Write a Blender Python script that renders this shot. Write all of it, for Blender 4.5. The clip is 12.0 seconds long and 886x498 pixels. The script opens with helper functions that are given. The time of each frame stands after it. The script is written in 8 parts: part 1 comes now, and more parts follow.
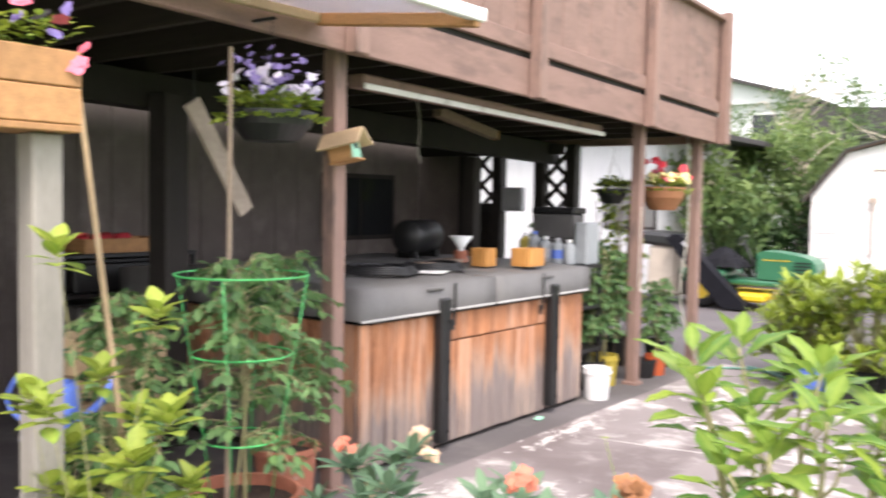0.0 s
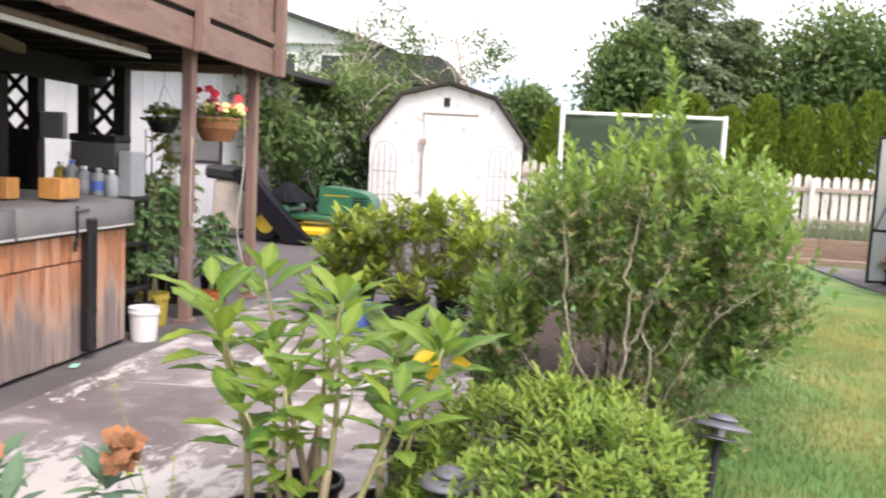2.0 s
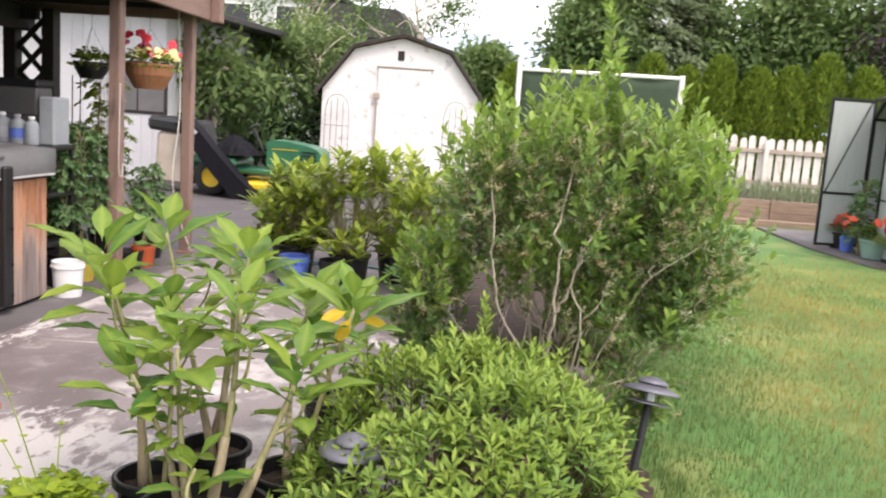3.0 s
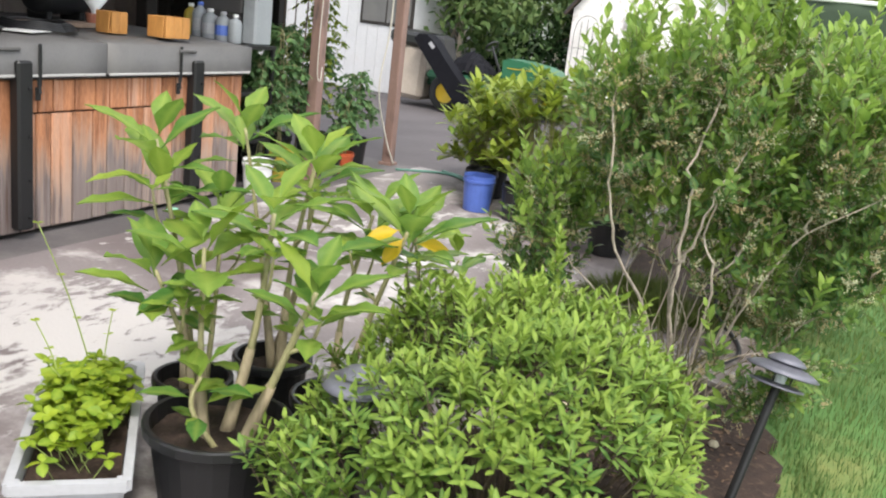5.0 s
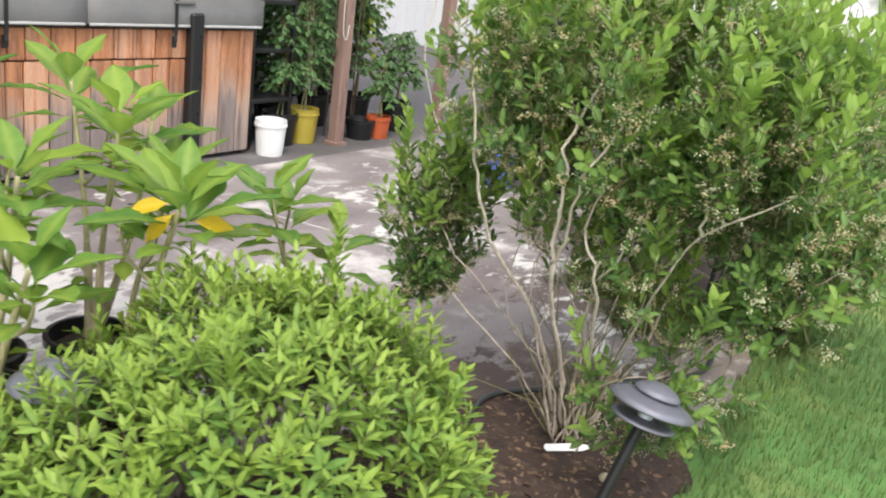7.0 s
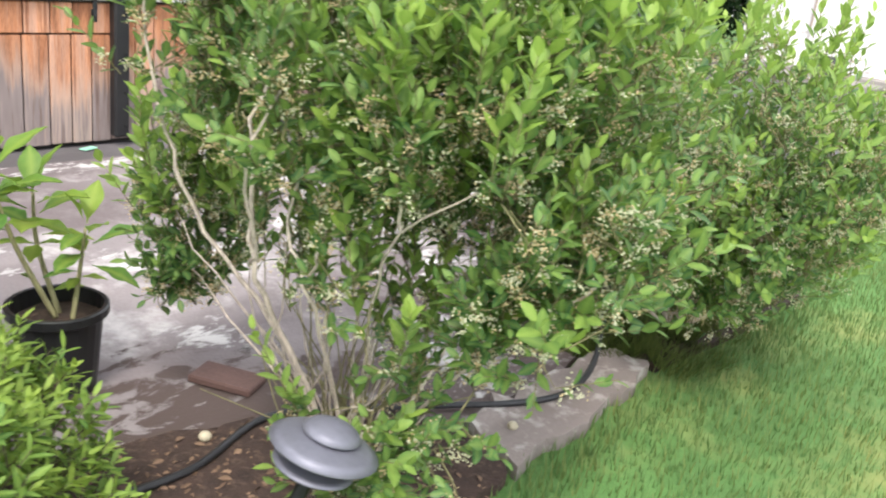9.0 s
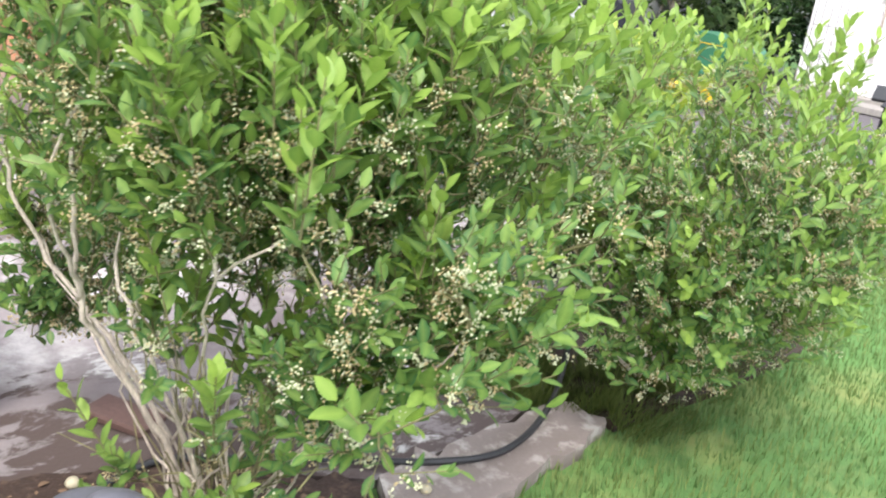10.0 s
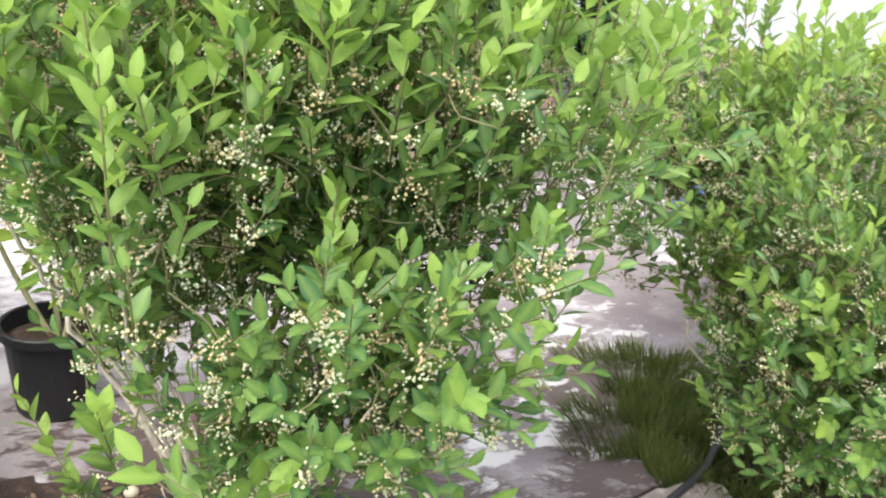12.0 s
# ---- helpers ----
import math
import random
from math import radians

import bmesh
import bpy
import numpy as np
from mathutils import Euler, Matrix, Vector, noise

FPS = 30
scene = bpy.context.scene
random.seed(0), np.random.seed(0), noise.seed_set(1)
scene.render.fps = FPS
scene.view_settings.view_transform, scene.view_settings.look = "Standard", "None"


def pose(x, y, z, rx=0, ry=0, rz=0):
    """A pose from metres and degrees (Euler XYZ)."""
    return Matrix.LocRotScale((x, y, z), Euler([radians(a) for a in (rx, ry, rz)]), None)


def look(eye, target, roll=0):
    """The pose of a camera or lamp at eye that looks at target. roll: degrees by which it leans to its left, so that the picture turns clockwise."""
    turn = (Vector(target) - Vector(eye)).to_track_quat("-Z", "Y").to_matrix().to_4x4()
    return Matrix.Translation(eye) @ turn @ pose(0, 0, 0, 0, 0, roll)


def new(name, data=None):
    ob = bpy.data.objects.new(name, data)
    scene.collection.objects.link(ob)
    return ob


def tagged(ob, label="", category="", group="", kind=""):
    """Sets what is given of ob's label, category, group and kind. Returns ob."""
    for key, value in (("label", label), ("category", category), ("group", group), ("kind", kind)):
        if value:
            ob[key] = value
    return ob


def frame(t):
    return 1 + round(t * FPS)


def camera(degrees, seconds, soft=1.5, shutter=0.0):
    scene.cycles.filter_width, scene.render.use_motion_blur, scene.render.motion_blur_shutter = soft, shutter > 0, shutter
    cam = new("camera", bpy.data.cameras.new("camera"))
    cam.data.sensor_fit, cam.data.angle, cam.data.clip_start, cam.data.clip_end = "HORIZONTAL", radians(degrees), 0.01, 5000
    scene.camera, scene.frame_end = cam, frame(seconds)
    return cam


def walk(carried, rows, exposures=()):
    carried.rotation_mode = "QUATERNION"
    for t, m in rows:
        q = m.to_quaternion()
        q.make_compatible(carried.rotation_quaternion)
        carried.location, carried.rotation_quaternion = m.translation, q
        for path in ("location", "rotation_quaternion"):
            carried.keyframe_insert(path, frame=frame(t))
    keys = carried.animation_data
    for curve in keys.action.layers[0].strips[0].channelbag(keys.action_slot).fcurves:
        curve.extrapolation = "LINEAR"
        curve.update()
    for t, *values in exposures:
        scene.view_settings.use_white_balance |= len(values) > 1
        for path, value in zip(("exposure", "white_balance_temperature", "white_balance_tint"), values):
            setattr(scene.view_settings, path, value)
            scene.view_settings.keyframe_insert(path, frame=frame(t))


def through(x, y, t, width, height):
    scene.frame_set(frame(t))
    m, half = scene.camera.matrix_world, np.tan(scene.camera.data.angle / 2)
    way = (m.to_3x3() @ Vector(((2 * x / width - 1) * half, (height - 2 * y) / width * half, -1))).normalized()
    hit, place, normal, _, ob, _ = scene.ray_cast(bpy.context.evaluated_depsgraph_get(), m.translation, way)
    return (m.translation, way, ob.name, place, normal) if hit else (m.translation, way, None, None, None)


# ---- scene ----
cam = camera(52.6, 12.0, soft=2.0, shutter=0.35)
PATH = [
    (0, (0.923, 0.717, 1.533), (-0.277, 2.313, 1.423), 1.0),
    (0.5, (0.948, 0.741, 1.551), (0.079, 2.538, 1.428), 1.7),
    (1, (0.965, 0.836, 1.528), (0.323, 2.725, 1.388), 2.5),
    (1.5, (0.958, 0.924, 1.511), (0.46, 2.854, 1.339), 2.8),
    (2, (1.015, 1.015, 1.497), (0.66, 2.972, 1.278), 2.9),
    (2.5, (1.087, 1.079, 1.492), (0.876, 3.049, 1.22), 3.1),
    (3, (1.135, 1.24, 1.466), (0.873, 3.199, 1.16), 3.9),
    (3.5, (1.174, 1.405, 1.462), (0.727, 3.325, 1.127), 5.5),
    (3.7, (1.22, 1.456, 1.461), (0.686, 3.354, 1.122), 6.0),
    (5.3, (1.672, 1.879, 1.419), (0.858, 3.623, 0.875), 6.8),
    (5.5, (1.711, 1.962, 1.43), (0.881, 3.694, 0.872), 7.0),
    (6, (1.824, 2.19, 1.43), (0.938, 3.89, 0.862), 7.6),
    (6.5, (2.051, 2.399, 1.45), (1.056, 4.033, 0.868), 7.7),
    (6.7, (2.109, 2.478, 1.463), (1.092, 4.093, 0.865), 7.7),
    (8.5, (2.533, 3.36, 1.438), (1.348, 4.836, 0.792), 6.9),
    (9, (2.659, 3.6, 1.431), (1.446, 5.048, 0.773), 7.0),
    (9.5, (2.72, 3.861, 1.45), (1.47, 5.27, 0.778), 8.0),
    (10, (2.744, 4.102, 1.452), (1.425, 5.46, 0.807), 8.4),
    (10.5, (2.814, 4.317, 1.442), (1.379, 5.565, 0.824), 7.9),
    (11, (2.833, 4.498, 1.435), (1.298, 5.612, 0.801), 6.8),
    (11.5, (2.843, 4.651, 1.451), (1.211, 5.583, 0.768), 5.6),
    (12, (2.826, 4.776, 1.441), (1.112, 5.553, 0.764), 5.4),
]
walk(cam, [(t, look(eye, target, roll)) for t, eye, target, roll in PATH], exposures=[(0.0, 1.48, 6700, 16), (0.5, 1.60, 6700, 16), (1.0, 1.22, 6700, 17), (1.5, 1.05, 6700, 18), (3.5, 0.92, 6800, 17), (5.0, 0.95, 6550, 9), (6.5, 0.99, 6550, 9), (8.5, 1.15, 6500, 10), (10.0, 1.48, 6300, 12), (12.0, 1.48, 6350, 12)])

# ---- light ----
SUN_DIR = Vector((0.35, -0.45, 0.82)).normalized()
world = bpy.data.worlds.new("overcast_sky")
scene.world = world
world.use_nodes = True
wn = world.node_tree.nodes
wl = world.node_tree.links
wn.clear()
sky = wn.new("ShaderNodeTexSky")
sky.sky_type = "NISHITA"
sky.sun_disc = False
sky.sun_elevation = math.asin(SUN_DIR.z)
sky.sun_rotation = math.atan2(SUN_DIR.x, SUN_DIR.y)
sky.dust_density = 3.0
sky_bg = wn.new("ShaderNodeBackground")
sky_bg.inputs["Strength"].default_value = 0.06
wl.new(sky.outputs["Color"], sky_bg.inputs["Color"])
cloud_noise = wn.new("ShaderNodeTexNoise")
cloud_noise.inputs["Scale"].default_value = 2.2
cloud_noise.inputs["Detail"].default_value = 5.0
cloud_ramp = wn.new("ShaderNodeValToRGB")
cloud_ramp.color_ramp.elements[0].color = (0.80, 0.84, 0.90, 1)
cloud_ramp.color_ramp.elements[1].color = (1.0, 0.99, 0.97, 1)
wl.new(cloud_noise.outputs["Fac"], cloud_ramp.inputs["Fac"])
cloud_bg = wn.new("ShaderNodeBackground")
cloud_bg.inputs["Strength"].default_value = 0.95
wl.new(cloud_ramp.outputs["Color"], cloud_bg.inputs["Color"])
sky_add = wn.new("ShaderNodeAddShader")
wl.new(sky_bg.outputs[0], sky_add.inputs[0])
wl.new(cloud_bg.outputs[0], sky_add.inputs[1])
wout = wn.new("ShaderNodeOutputWorld")
wl.new(sky_add.outputs[0], wout.inputs["Surface"])

sun_data = bpy.data.lights.new("sun", "SUN")
sun_data.energy = 1.3
sun_data.angle = radians(14)
sun_data.color = (1.0, 0.96, 0.9)
sun = new("sun", sun_data)
sun.matrix_world = look(SUN_DIR * 40, (0, 0, 0))


# ---- materials ----
def mat(name, base, rough=0.7, metal=0.0, vary=0.25, scale=6.0, fine=60.0, bump=0.2, tint=None, spec=0.5, stretch=(1, 1, 1), dirt=None, dirt_scale=2.0, dirt_amount=0.5):
    """Principled surface with colour variation at two scales, a bump and optional stains."""
    m = bpy.data.materials.new(name)
    m.use_nodes = True
    nt = m.node_tree
    n, l = nt.nodes, nt.links
    b = n["Principled BSDF"]
    b.inputs["Roughness"].default_value = rough
    b.inputs["Metallic"].default_value = metal
    b.inputs["Specular IOR Level"].default_value = spec
    tc = n.new("ShaderNodeTexCoord")
    info = n.new("ShaderNodeObjectInfo")
    mp = n.new("ShaderNodeMapping")
    mp.inputs["Scale"].default_value = stretch
    l.new(tc.outputs["Object"], mp.inputs["Vector"])
    shift = n.new("ShaderNodeVectorMath")
    shift.operation = "MULTIPLY_ADD"
    l.new(info.outputs["Random"], shift.inputs[0])
    shift.inputs[1].default_value = (37.0, 19.0, 53.0)
    l.new(mp.outputs["Vector"], shift.inputs[2])
    big = n.new("ShaderNodeTexNoise")
    big.inputs["Scale"].default_value = scale
    big.inputs["Detail"].default_value = 4
    l.new(shift.outputs[0], big.inputs["Vector"])
    small = n.new("ShaderNodeTexNoise")
    small.inputs["Scale"].default_value = fine
    small.inputs["Detail"].default_value = 3
    l.new(shift.outputs[0], small.inputs["Vector"])
    mixn = n.new("ShaderNodeMix")
    mixn.data_type = "FLOAT"
    mixn.inputs["Factor"].default_value = 0.4
    l.new(big.outputs["Fac"], mixn.inputs["A"])
    l.new(small.outputs["Fac"], mixn.inputs["B"])
    ramp = n.new("ShaderNodeValToRGB")
    lo = [max(0.0, c * (1 - vary)) for c in base]
    hi = [min(1.0, c * (1 + vary)) for c in (tint or base)]
    ramp.color_ramp.elements[0].position, ramp.color_ramp.elements[1].position = 0.3, 0.7
    ramp.color_ramp.elements[0].color = (*lo, 1)
    ramp.color_ramp.elements[1].color = (*hi, 1)
    l.new(mixn.outputs["Result"], ramp.inputs["Fac"])
    col = ramp.outputs["Color"]
    if dirt:
        dn = n.new("ShaderNodeTexNoise")
        dn.inputs["Scale"].default_value = dirt_scale
        dn.inputs["Detail"].default_value = 8
        dn.inputs["Roughness"].default_value = 0.65
        l.new(shift.outputs[0], dn.inputs["Vector"])
        dr = n.new("ShaderNodeValToRGB")
        dr.color_ramp.elements[0].position = 0.62 - 0.25 * dirt_amount
        dr.color_ramp.elements[1].position = 0.72 - 0.2 * dirt_amount
        l.new(dn.outputs["Fac"], dr.inputs["Fac"])
        mx = n.new("ShaderNodeMix")
        mx.data_type = "RGBA"
        l.new(dr.outputs["Color"], mx.inputs["Factor"])
        l.new(col, mx.inputs["A"])
        mx.inputs["B"].default_value = (*dirt, 1)
        col = mx.outputs["Result"]
    hsv = n.new("ShaderNodeHueSaturation")
    rv = n.new("ShaderNodeMapRange")
    rv.inputs["To Min"].default_value, rv.inputs["To Max"].default_value = 1 - vary * 0.35, 1 + vary * 0.35
    l.new(info.outputs["Random"], rv.inputs["Value"])
    l.new(rv.outputs["Result"], hsv.inputs["Value"])
    l.new(col, hsv.inputs["Color"])
    l.new(hsv.outputs["Color"], b.inputs["Base Color"])
    if bump:
        bn = n.new("ShaderNodeBump")
        bn.inputs["Strength"].default_value = bump
        bn.inputs["Distance"].default_value = 0.01
        l.new(mixn.outputs["Result"], bn.inputs["Height"])
        l.new(bn.outputs["Normal"], b.inputs["Normal"])
    return m


def leaf_mat(name, old, young, gloss=0.45, through=0.35, vary=0.3):
    """Leaf: colour runs from old to young by the leaf's own age, light shines through, the midrib is paler."""
    m = bpy.data.materials.new(name)
    m.use_nodes = True
    nt = m.node_tree
    n, l = nt.nodes, nt.links
    b = n["Principled BSDF"]
    age = n.new("ShaderNodeAttribute")
    age.attribute_name = "age"
    rib = n.new("ShaderNodeAttribute")
    rib.attribute_name = "rib"
    geo = n.new("ShaderNodeNewGeometry")
    info = n.new("ShaderNodeObjectInfo")
    add = n.new("ShaderNodeMath")
    add.operation = "ADD"
    l.new(geo.outputs["Random Per Island"], add.inputs[0])
    l.new(info.outputs["Random"], add.inputs[1])
    fr = n.new("ShaderNodeMath")
    fr.operation = "FRACT"
    l.new(add.outputs[0], fr.inputs[0])
    jit = n.new("ShaderNodeMapRange")
    jit.inputs["To Min"].default_value, jit.inputs["To Max"].default_value = -0.22, 0.22
    l.new(fr.outputs[0], jit.inputs["Value"])
    s = n.new("ShaderNodeMath")
    s.operation = "ADD"
    s.use_clamp = True
    l.new(age.outputs["Fac"], s.inputs[0])
    l.new(jit.outputs["Result"], s.inputs[1])
    mx = n.new("ShaderNodeMix")
    mx.data_type = "RGBA"
    l.new(s.outputs[0], mx.inputs["Factor"])
    mx.inputs["A"].default_value = (*old, 1)
    mx.inputs["B"].default_value = (*young, 1)
    tc = n.new("ShaderNodeTexCoord")
    nz = n.new("ShaderNodeTexNoise")
    nz.inputs["Scale"].default_value = 90.0
    l.new(tc.outputs["Object"], nz.inputs["Vector"])
    vr = n.new("ShaderNodeMapRange")
    vr.inputs["To Min"].default_value, vr.inputs["To Max"].default_value = 1 - vary, 1 + vary
    l.new(nz.outputs["Fac"], vr.inputs["Value"])
    hs = n.new("ShaderNodeHueSaturation")
    l.new(vr.outputs["Result"], hs.inputs["Value"])
    l.new(mx.outputs["Result"], hs.inputs["Color"])
    rm = n.new("ShaderNodeMix")
    rm.data_type = "RGBA"
    rf = n.new("ShaderNodeMath")
    rf.operation = "MULTIPLY"
    rf.inputs[1].default_value = 0.35
    l.new(rib.outputs["Fac"], rf.inputs[0])
    l.new(rf.outputs[0], rm.inputs["Factor"])
    l.new(hs.outputs["Color"], rm.inputs["A"])
    rm.inputs["B"].default_value = (young[0] * 1.3 + 0.03, young[1] * 1.15 + 0.03, young[2] * 1.3 + 0.02, 1)
    l.new(rm.outputs["Result"], b.inputs["Base Color"])
    b.inputs["Roughness"].default_value = gloss
    b.inputs["Specular IOR Level"].default_value = 0.32
    tr = n.new("ShaderNodeBsdfTranslucent")
    l.new(rm.outputs["Result"], tr.inputs["Color"])
    ms = n.new("ShaderNodeMixShader")
    ms.inputs["Fac"].default_value = through
    l.new(b.outputs[0], ms.inputs[1])
    l.new(tr.outputs[0], ms.inputs[2])
    l.new(ms.outputs[0], n["Material Output"].inputs["Surface"])
    return m


M = {}
M["deck_paint"] = mat("brown_deck_paint", (0.25, 0.155, 0.128), 0.75, vary=0.22, scale=3, fine=45, bump=0.25, stretch=(1, 1, 4), dirt=(0.175, 0.11, 0.092), dirt_scale=1.3, dirt_amount=0.4)
M["post_paint"] = mat("brown_post_paint", (0.25, 0.158, 0.13), 0.75, vary=0.2, scale=5, fine=50, bump=0.25, stretch=(3, 3, 0.6), dirt=(0.13, 0.09, 0.08), dirt_scale=4.0, dirt_amount=0.3)
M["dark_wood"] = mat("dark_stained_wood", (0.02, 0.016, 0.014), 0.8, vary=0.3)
# Brown joist wood, taken nearly to black to stand in for under-deck shade.
M["joist"] = mat("shade_darkened_joist_wood", (0.030, 0.021, 0.017), 0.85, vary=0.3, stretch=(0.5, 5, 5))
M["vinyl"] = mat("grey_cover_vinyl", (0.120, 0.116, 0.114), 0.55, vary=0.18, scale=4, fine=90, bump=0.15, dirt=(0.13, 0.125, 0.12), dirt_scale=3.5, dirt_amount=0.45)
M["vinyl_edge"] = mat("pale_cover_piping", (0.42, 0.41, 0.40), 0.5, vary=0.1)
M["black_plastic"] = mat("black_plastic", (0.012, 0.012, 0.013), 0.42, vary=0.2, fine=120, bump=0.05)
M["black_metal"] = mat("black_metal", (0.015, 0.015, 0.016), 0.5, 0.3, vary=0.2, bump=0.05)
M["white_paint"] = mat("weathered_white_paint", (0.78, 0.76, 0.74), 0.7, vary=0.08, scale=3, fine=40, bump=0.15, dirt=(0.42, 0.39, 0.36), dirt_scale=5.0, dirt_amount=0.12)
M["shed_white"] = mat("peeling_white_paint", (0.80, 0.77, 0.76), 0.75, vary=0.09, scale=3, fine=40, bump=0.3, dirt=(0.50, 0.46, 0.44), dirt_scale=5.0, dirt_amount=0.22)
M["siding"] = mat("white_board_siding", (0.52, 0.52, 0.535), 0.7, vary=0.08, scale=2, fine=30, bump=0.1, dirt=(0.5, 0.49, 0.48), dirt_scale=2.0, dirt_amount=0.2)
M["shingle"] = mat("dark_asphalt_shingle", (0.05, 0.045, 0.045), 0.9, vary=0.35, scale=8, fine=120, bump=0.4)
M["fence"] = mat("fence_white_wood", (0.70, 0.65, 0.61), 0.8, vary=0.15, scale=4, fine=60, bump=0.2, stretch=(3, 3, 0.6), dirt=(0.40, 0.32, 0.27), dirt_scale=5.0, dirt_amount=0.25)
M["rail_wood"] = mat("grey_fence_rail", (0.38, 0.31, 0.26), 0.85, vary=0.25)
M["asphalt"] = mat("driveway_asphalt", (0.085, 0.075, 0.078), 0.9, vary=0.25, scale=1.5, fine=140, bump=0.35)
M["soil"] = mat("dark_soil", (0.036, 0.021, 0.015), 0.95, vary=0.5, scale=14, fine=110, bump=0.9, dirt=(0.075, 0.047, 0.033), dirt_scale=30.0, dirt_amount=0.4)
M["bed_wood"] = mat("weathered_bed_boards", (0.27, 0.19, 0.14), 0.85, vary=0.3, stretch=(0.6, 5, 5))
M["grey_post"] = mat("weathered_grey_post", (0.25, 0.23, 0.205), 0.85, vary=0.22, stretch=(4, 4, 0.5))
M["cedar_box"] = mat("fresh_cedar_boards", (0.40, 0.205, 0.085), 0.65, vary=0.25, stretch=(0.7, 5, 5), fine=40)
M["yellow_wood"] = mat("golden_pine_block", (0.50, 0.235, 0.065), 0.55, vary=0.25, stretch=(5, 5, 0.8), fine=40)
M["old_cane"] = mat("greyed_cane", (0.30, 0.225, 0.17), 0.75, vary=0.25)
M["bamboo"] = mat("tan_cane", (0.46, 0.33, 0.20), 0.6, vary=0.2)
M["terracotta"] = mat("terracotta_clay", (0.36, 0.13, 0.08), 0.8, vary=0.2, dirt=(0.45, 0.30, 0.24), dirt_scale=6, dirt_amount=0.25)
M["white_plastic"] = mat("white_plastic", (0.78, 0.78, 0.78), 0.4, vary=0.05, bump=0.03)
M["blue_plastic"] = mat("blue_plastic", (0.09, 0.16, 0.52), 0.42, vary=0.12, bump=0.03)
M["yellow_plastic"] = mat("yellow_plastic", (0.42, 0.33, 0.05), 0.45, vary=0.15, bump=0.03)
M["orange_plastic"] = mat("orange_plastic", (0.48, 0.10, 0.035), 0.45, vary=0.12, bump=0.03)
M["planter_grey"] = mat("pale_grey_planter", (0.40, 0.40, 0.42), 0.5, vary=0.1, bump=0.05)
M["lamp_metal"] = mat("dull_zinc_lamp", (0.155, 0.155, 0.185), 0.5, 0.3, vary=0.15, bump=0.04)
M["mower_green"] = mat("green_enamel", (0.03, 0.135, 0.07), 0.35, vary=0.12, bump=0.02)
M["mower_yellow"] = mat("yellow_enamel", (0.70, 0.47, 0.02), 0.4, vary=0.1, bump=0.02)
M["tyre"] = mat("black_rubber", (0.015, 0.015, 0.015), 0.8, vary=0.2)
M["beige_bag"] = mat("beige_canvas", (0.42, 0.36, 0.30), 0.9, vary=0.15)
M["black_tarp"] = mat("black_vinyl_chute", (0.007, 0.007, 0.010), 0.7, vary=0.3, scale=10, bump=0.5, spec=0.15)
M["green_mesh"] = mat("dark_green_shade_mesh", (0.043, 0.066, 0.040), 0.9, vary=0.15, fine=160, bump=0.2)
M["white_pipe"] = mat("white_pipe", (0.80, 0.79, 0.78), 0.5, vary=0.06, bump=0.03)
M["bark_pale"] = mat("pale_grey_brown_bark", (0.51, 0.43, 0.36), 0.8, vary=0.5, scale=20, fine=90, bump=0.4, stretch=(3, 3, 0.6))
M["bark_dark"] = mat("brown_bark", (0.10, 0.07, 0.05), 0.9, vary=0.35, scale=12, fine=60, bump=0.6, stretch=(3, 3, 0.6))
M["twig"] = mat("thin_brown_twigs", (0.17, 0.155, 0.07), 0.8, vary=0.35, scale=20, fine=90, bump=0.2)
M["green_stem"] = mat("green_brown_stem", (0.31, 0.285, 0.145), 0.65, vary=0.35, scale=15, bump=0.2, stretch=(4, 4, 0.6))
M["cut_wood"] = mat("tan_woody_stem", (0.35, 0.285, 0.185), 0.75, vary=0.3, scale=14, bump=0.4, stretch=(3, 3, 0.6))
M["cage"] = mat("green_coated_wire", (0.06, 0.42, 0.12), 0.4, vary=0.1, bump=0.0)
M["petal_white"] = mat("cream_bell_petals", (0.50, 0.50, 0.33), 0.7, vary=0.25, bump=0.0)
M["petal_brown"] = mat("spent_brown_petals", (0.47, 0.37, 0.20), 0.8, vary=0.3, bump=0.0)
M["petal_red"] = mat("red_petals", (0.56, 0.03, 0.05), 0.6, vary=0.2, bump=0.0)
M["petal_pink"] = mat("pink_petals", (0.66, 0.13, 0.19), 0.6, vary=0.25, bump=0.0)
M["petal_violet"] = mat("violet_petals", (0.25, 0.19, 0.46), 0.6, vary=0.25, bump=0.0)
M["petal_pale"] = mat("pale_lilac_petals", (0.75, 0.70, 0.82), 0.6, vary=0.15, bump=0.0)
M["petal_yellow"] = mat("pale_yellow_petals", (0.80, 0.72, 0.32), 0.6, vary=0.15, bump=0.0)
M["petal_salmon"] = mat("salmon_petals", (0.52, 0.15, 0.09), 0.6, vary=0.3, bump=0.0)
M["petal_orange"] = mat("orange_red_petals", (0.62, 0.085, 0.035), 0.6, vary=0.25, bump=0.0)
M["petal_dry"] = mat("dried_tan_petals", (0.27, 0.115, 0.05), 0.85, vary=0.35, bump=0.0)
M["hose_black"] = mat("black_hose", (0.02, 0.02, 0.022), 0.5, vary=0.2, bump=0.05)
M["hose_green"] = mat("green_hose", (0.10, 0.26, 0.20), 0.5, vary=0.2, bump=0.05)
M["cord"] = mat("pale_rope", (0.55, 0.52, 0.45), 0.8, vary=0.2)
# Pale siding with the shade below the deck put into its base colour.
M["interior"] = mat("shade_darkened_siding", (0.155, 0.130, 0.12), 0.85, vary=0.15, dirt=(0.20, 0.17, 0.16), dirt_scale=2.5, dirt_amount=0.3)
M["dark_glass"] = mat("dark_window_glass", (0.02, 0.022, 0.025), 0.08, vary=0.1, bump=0.0)
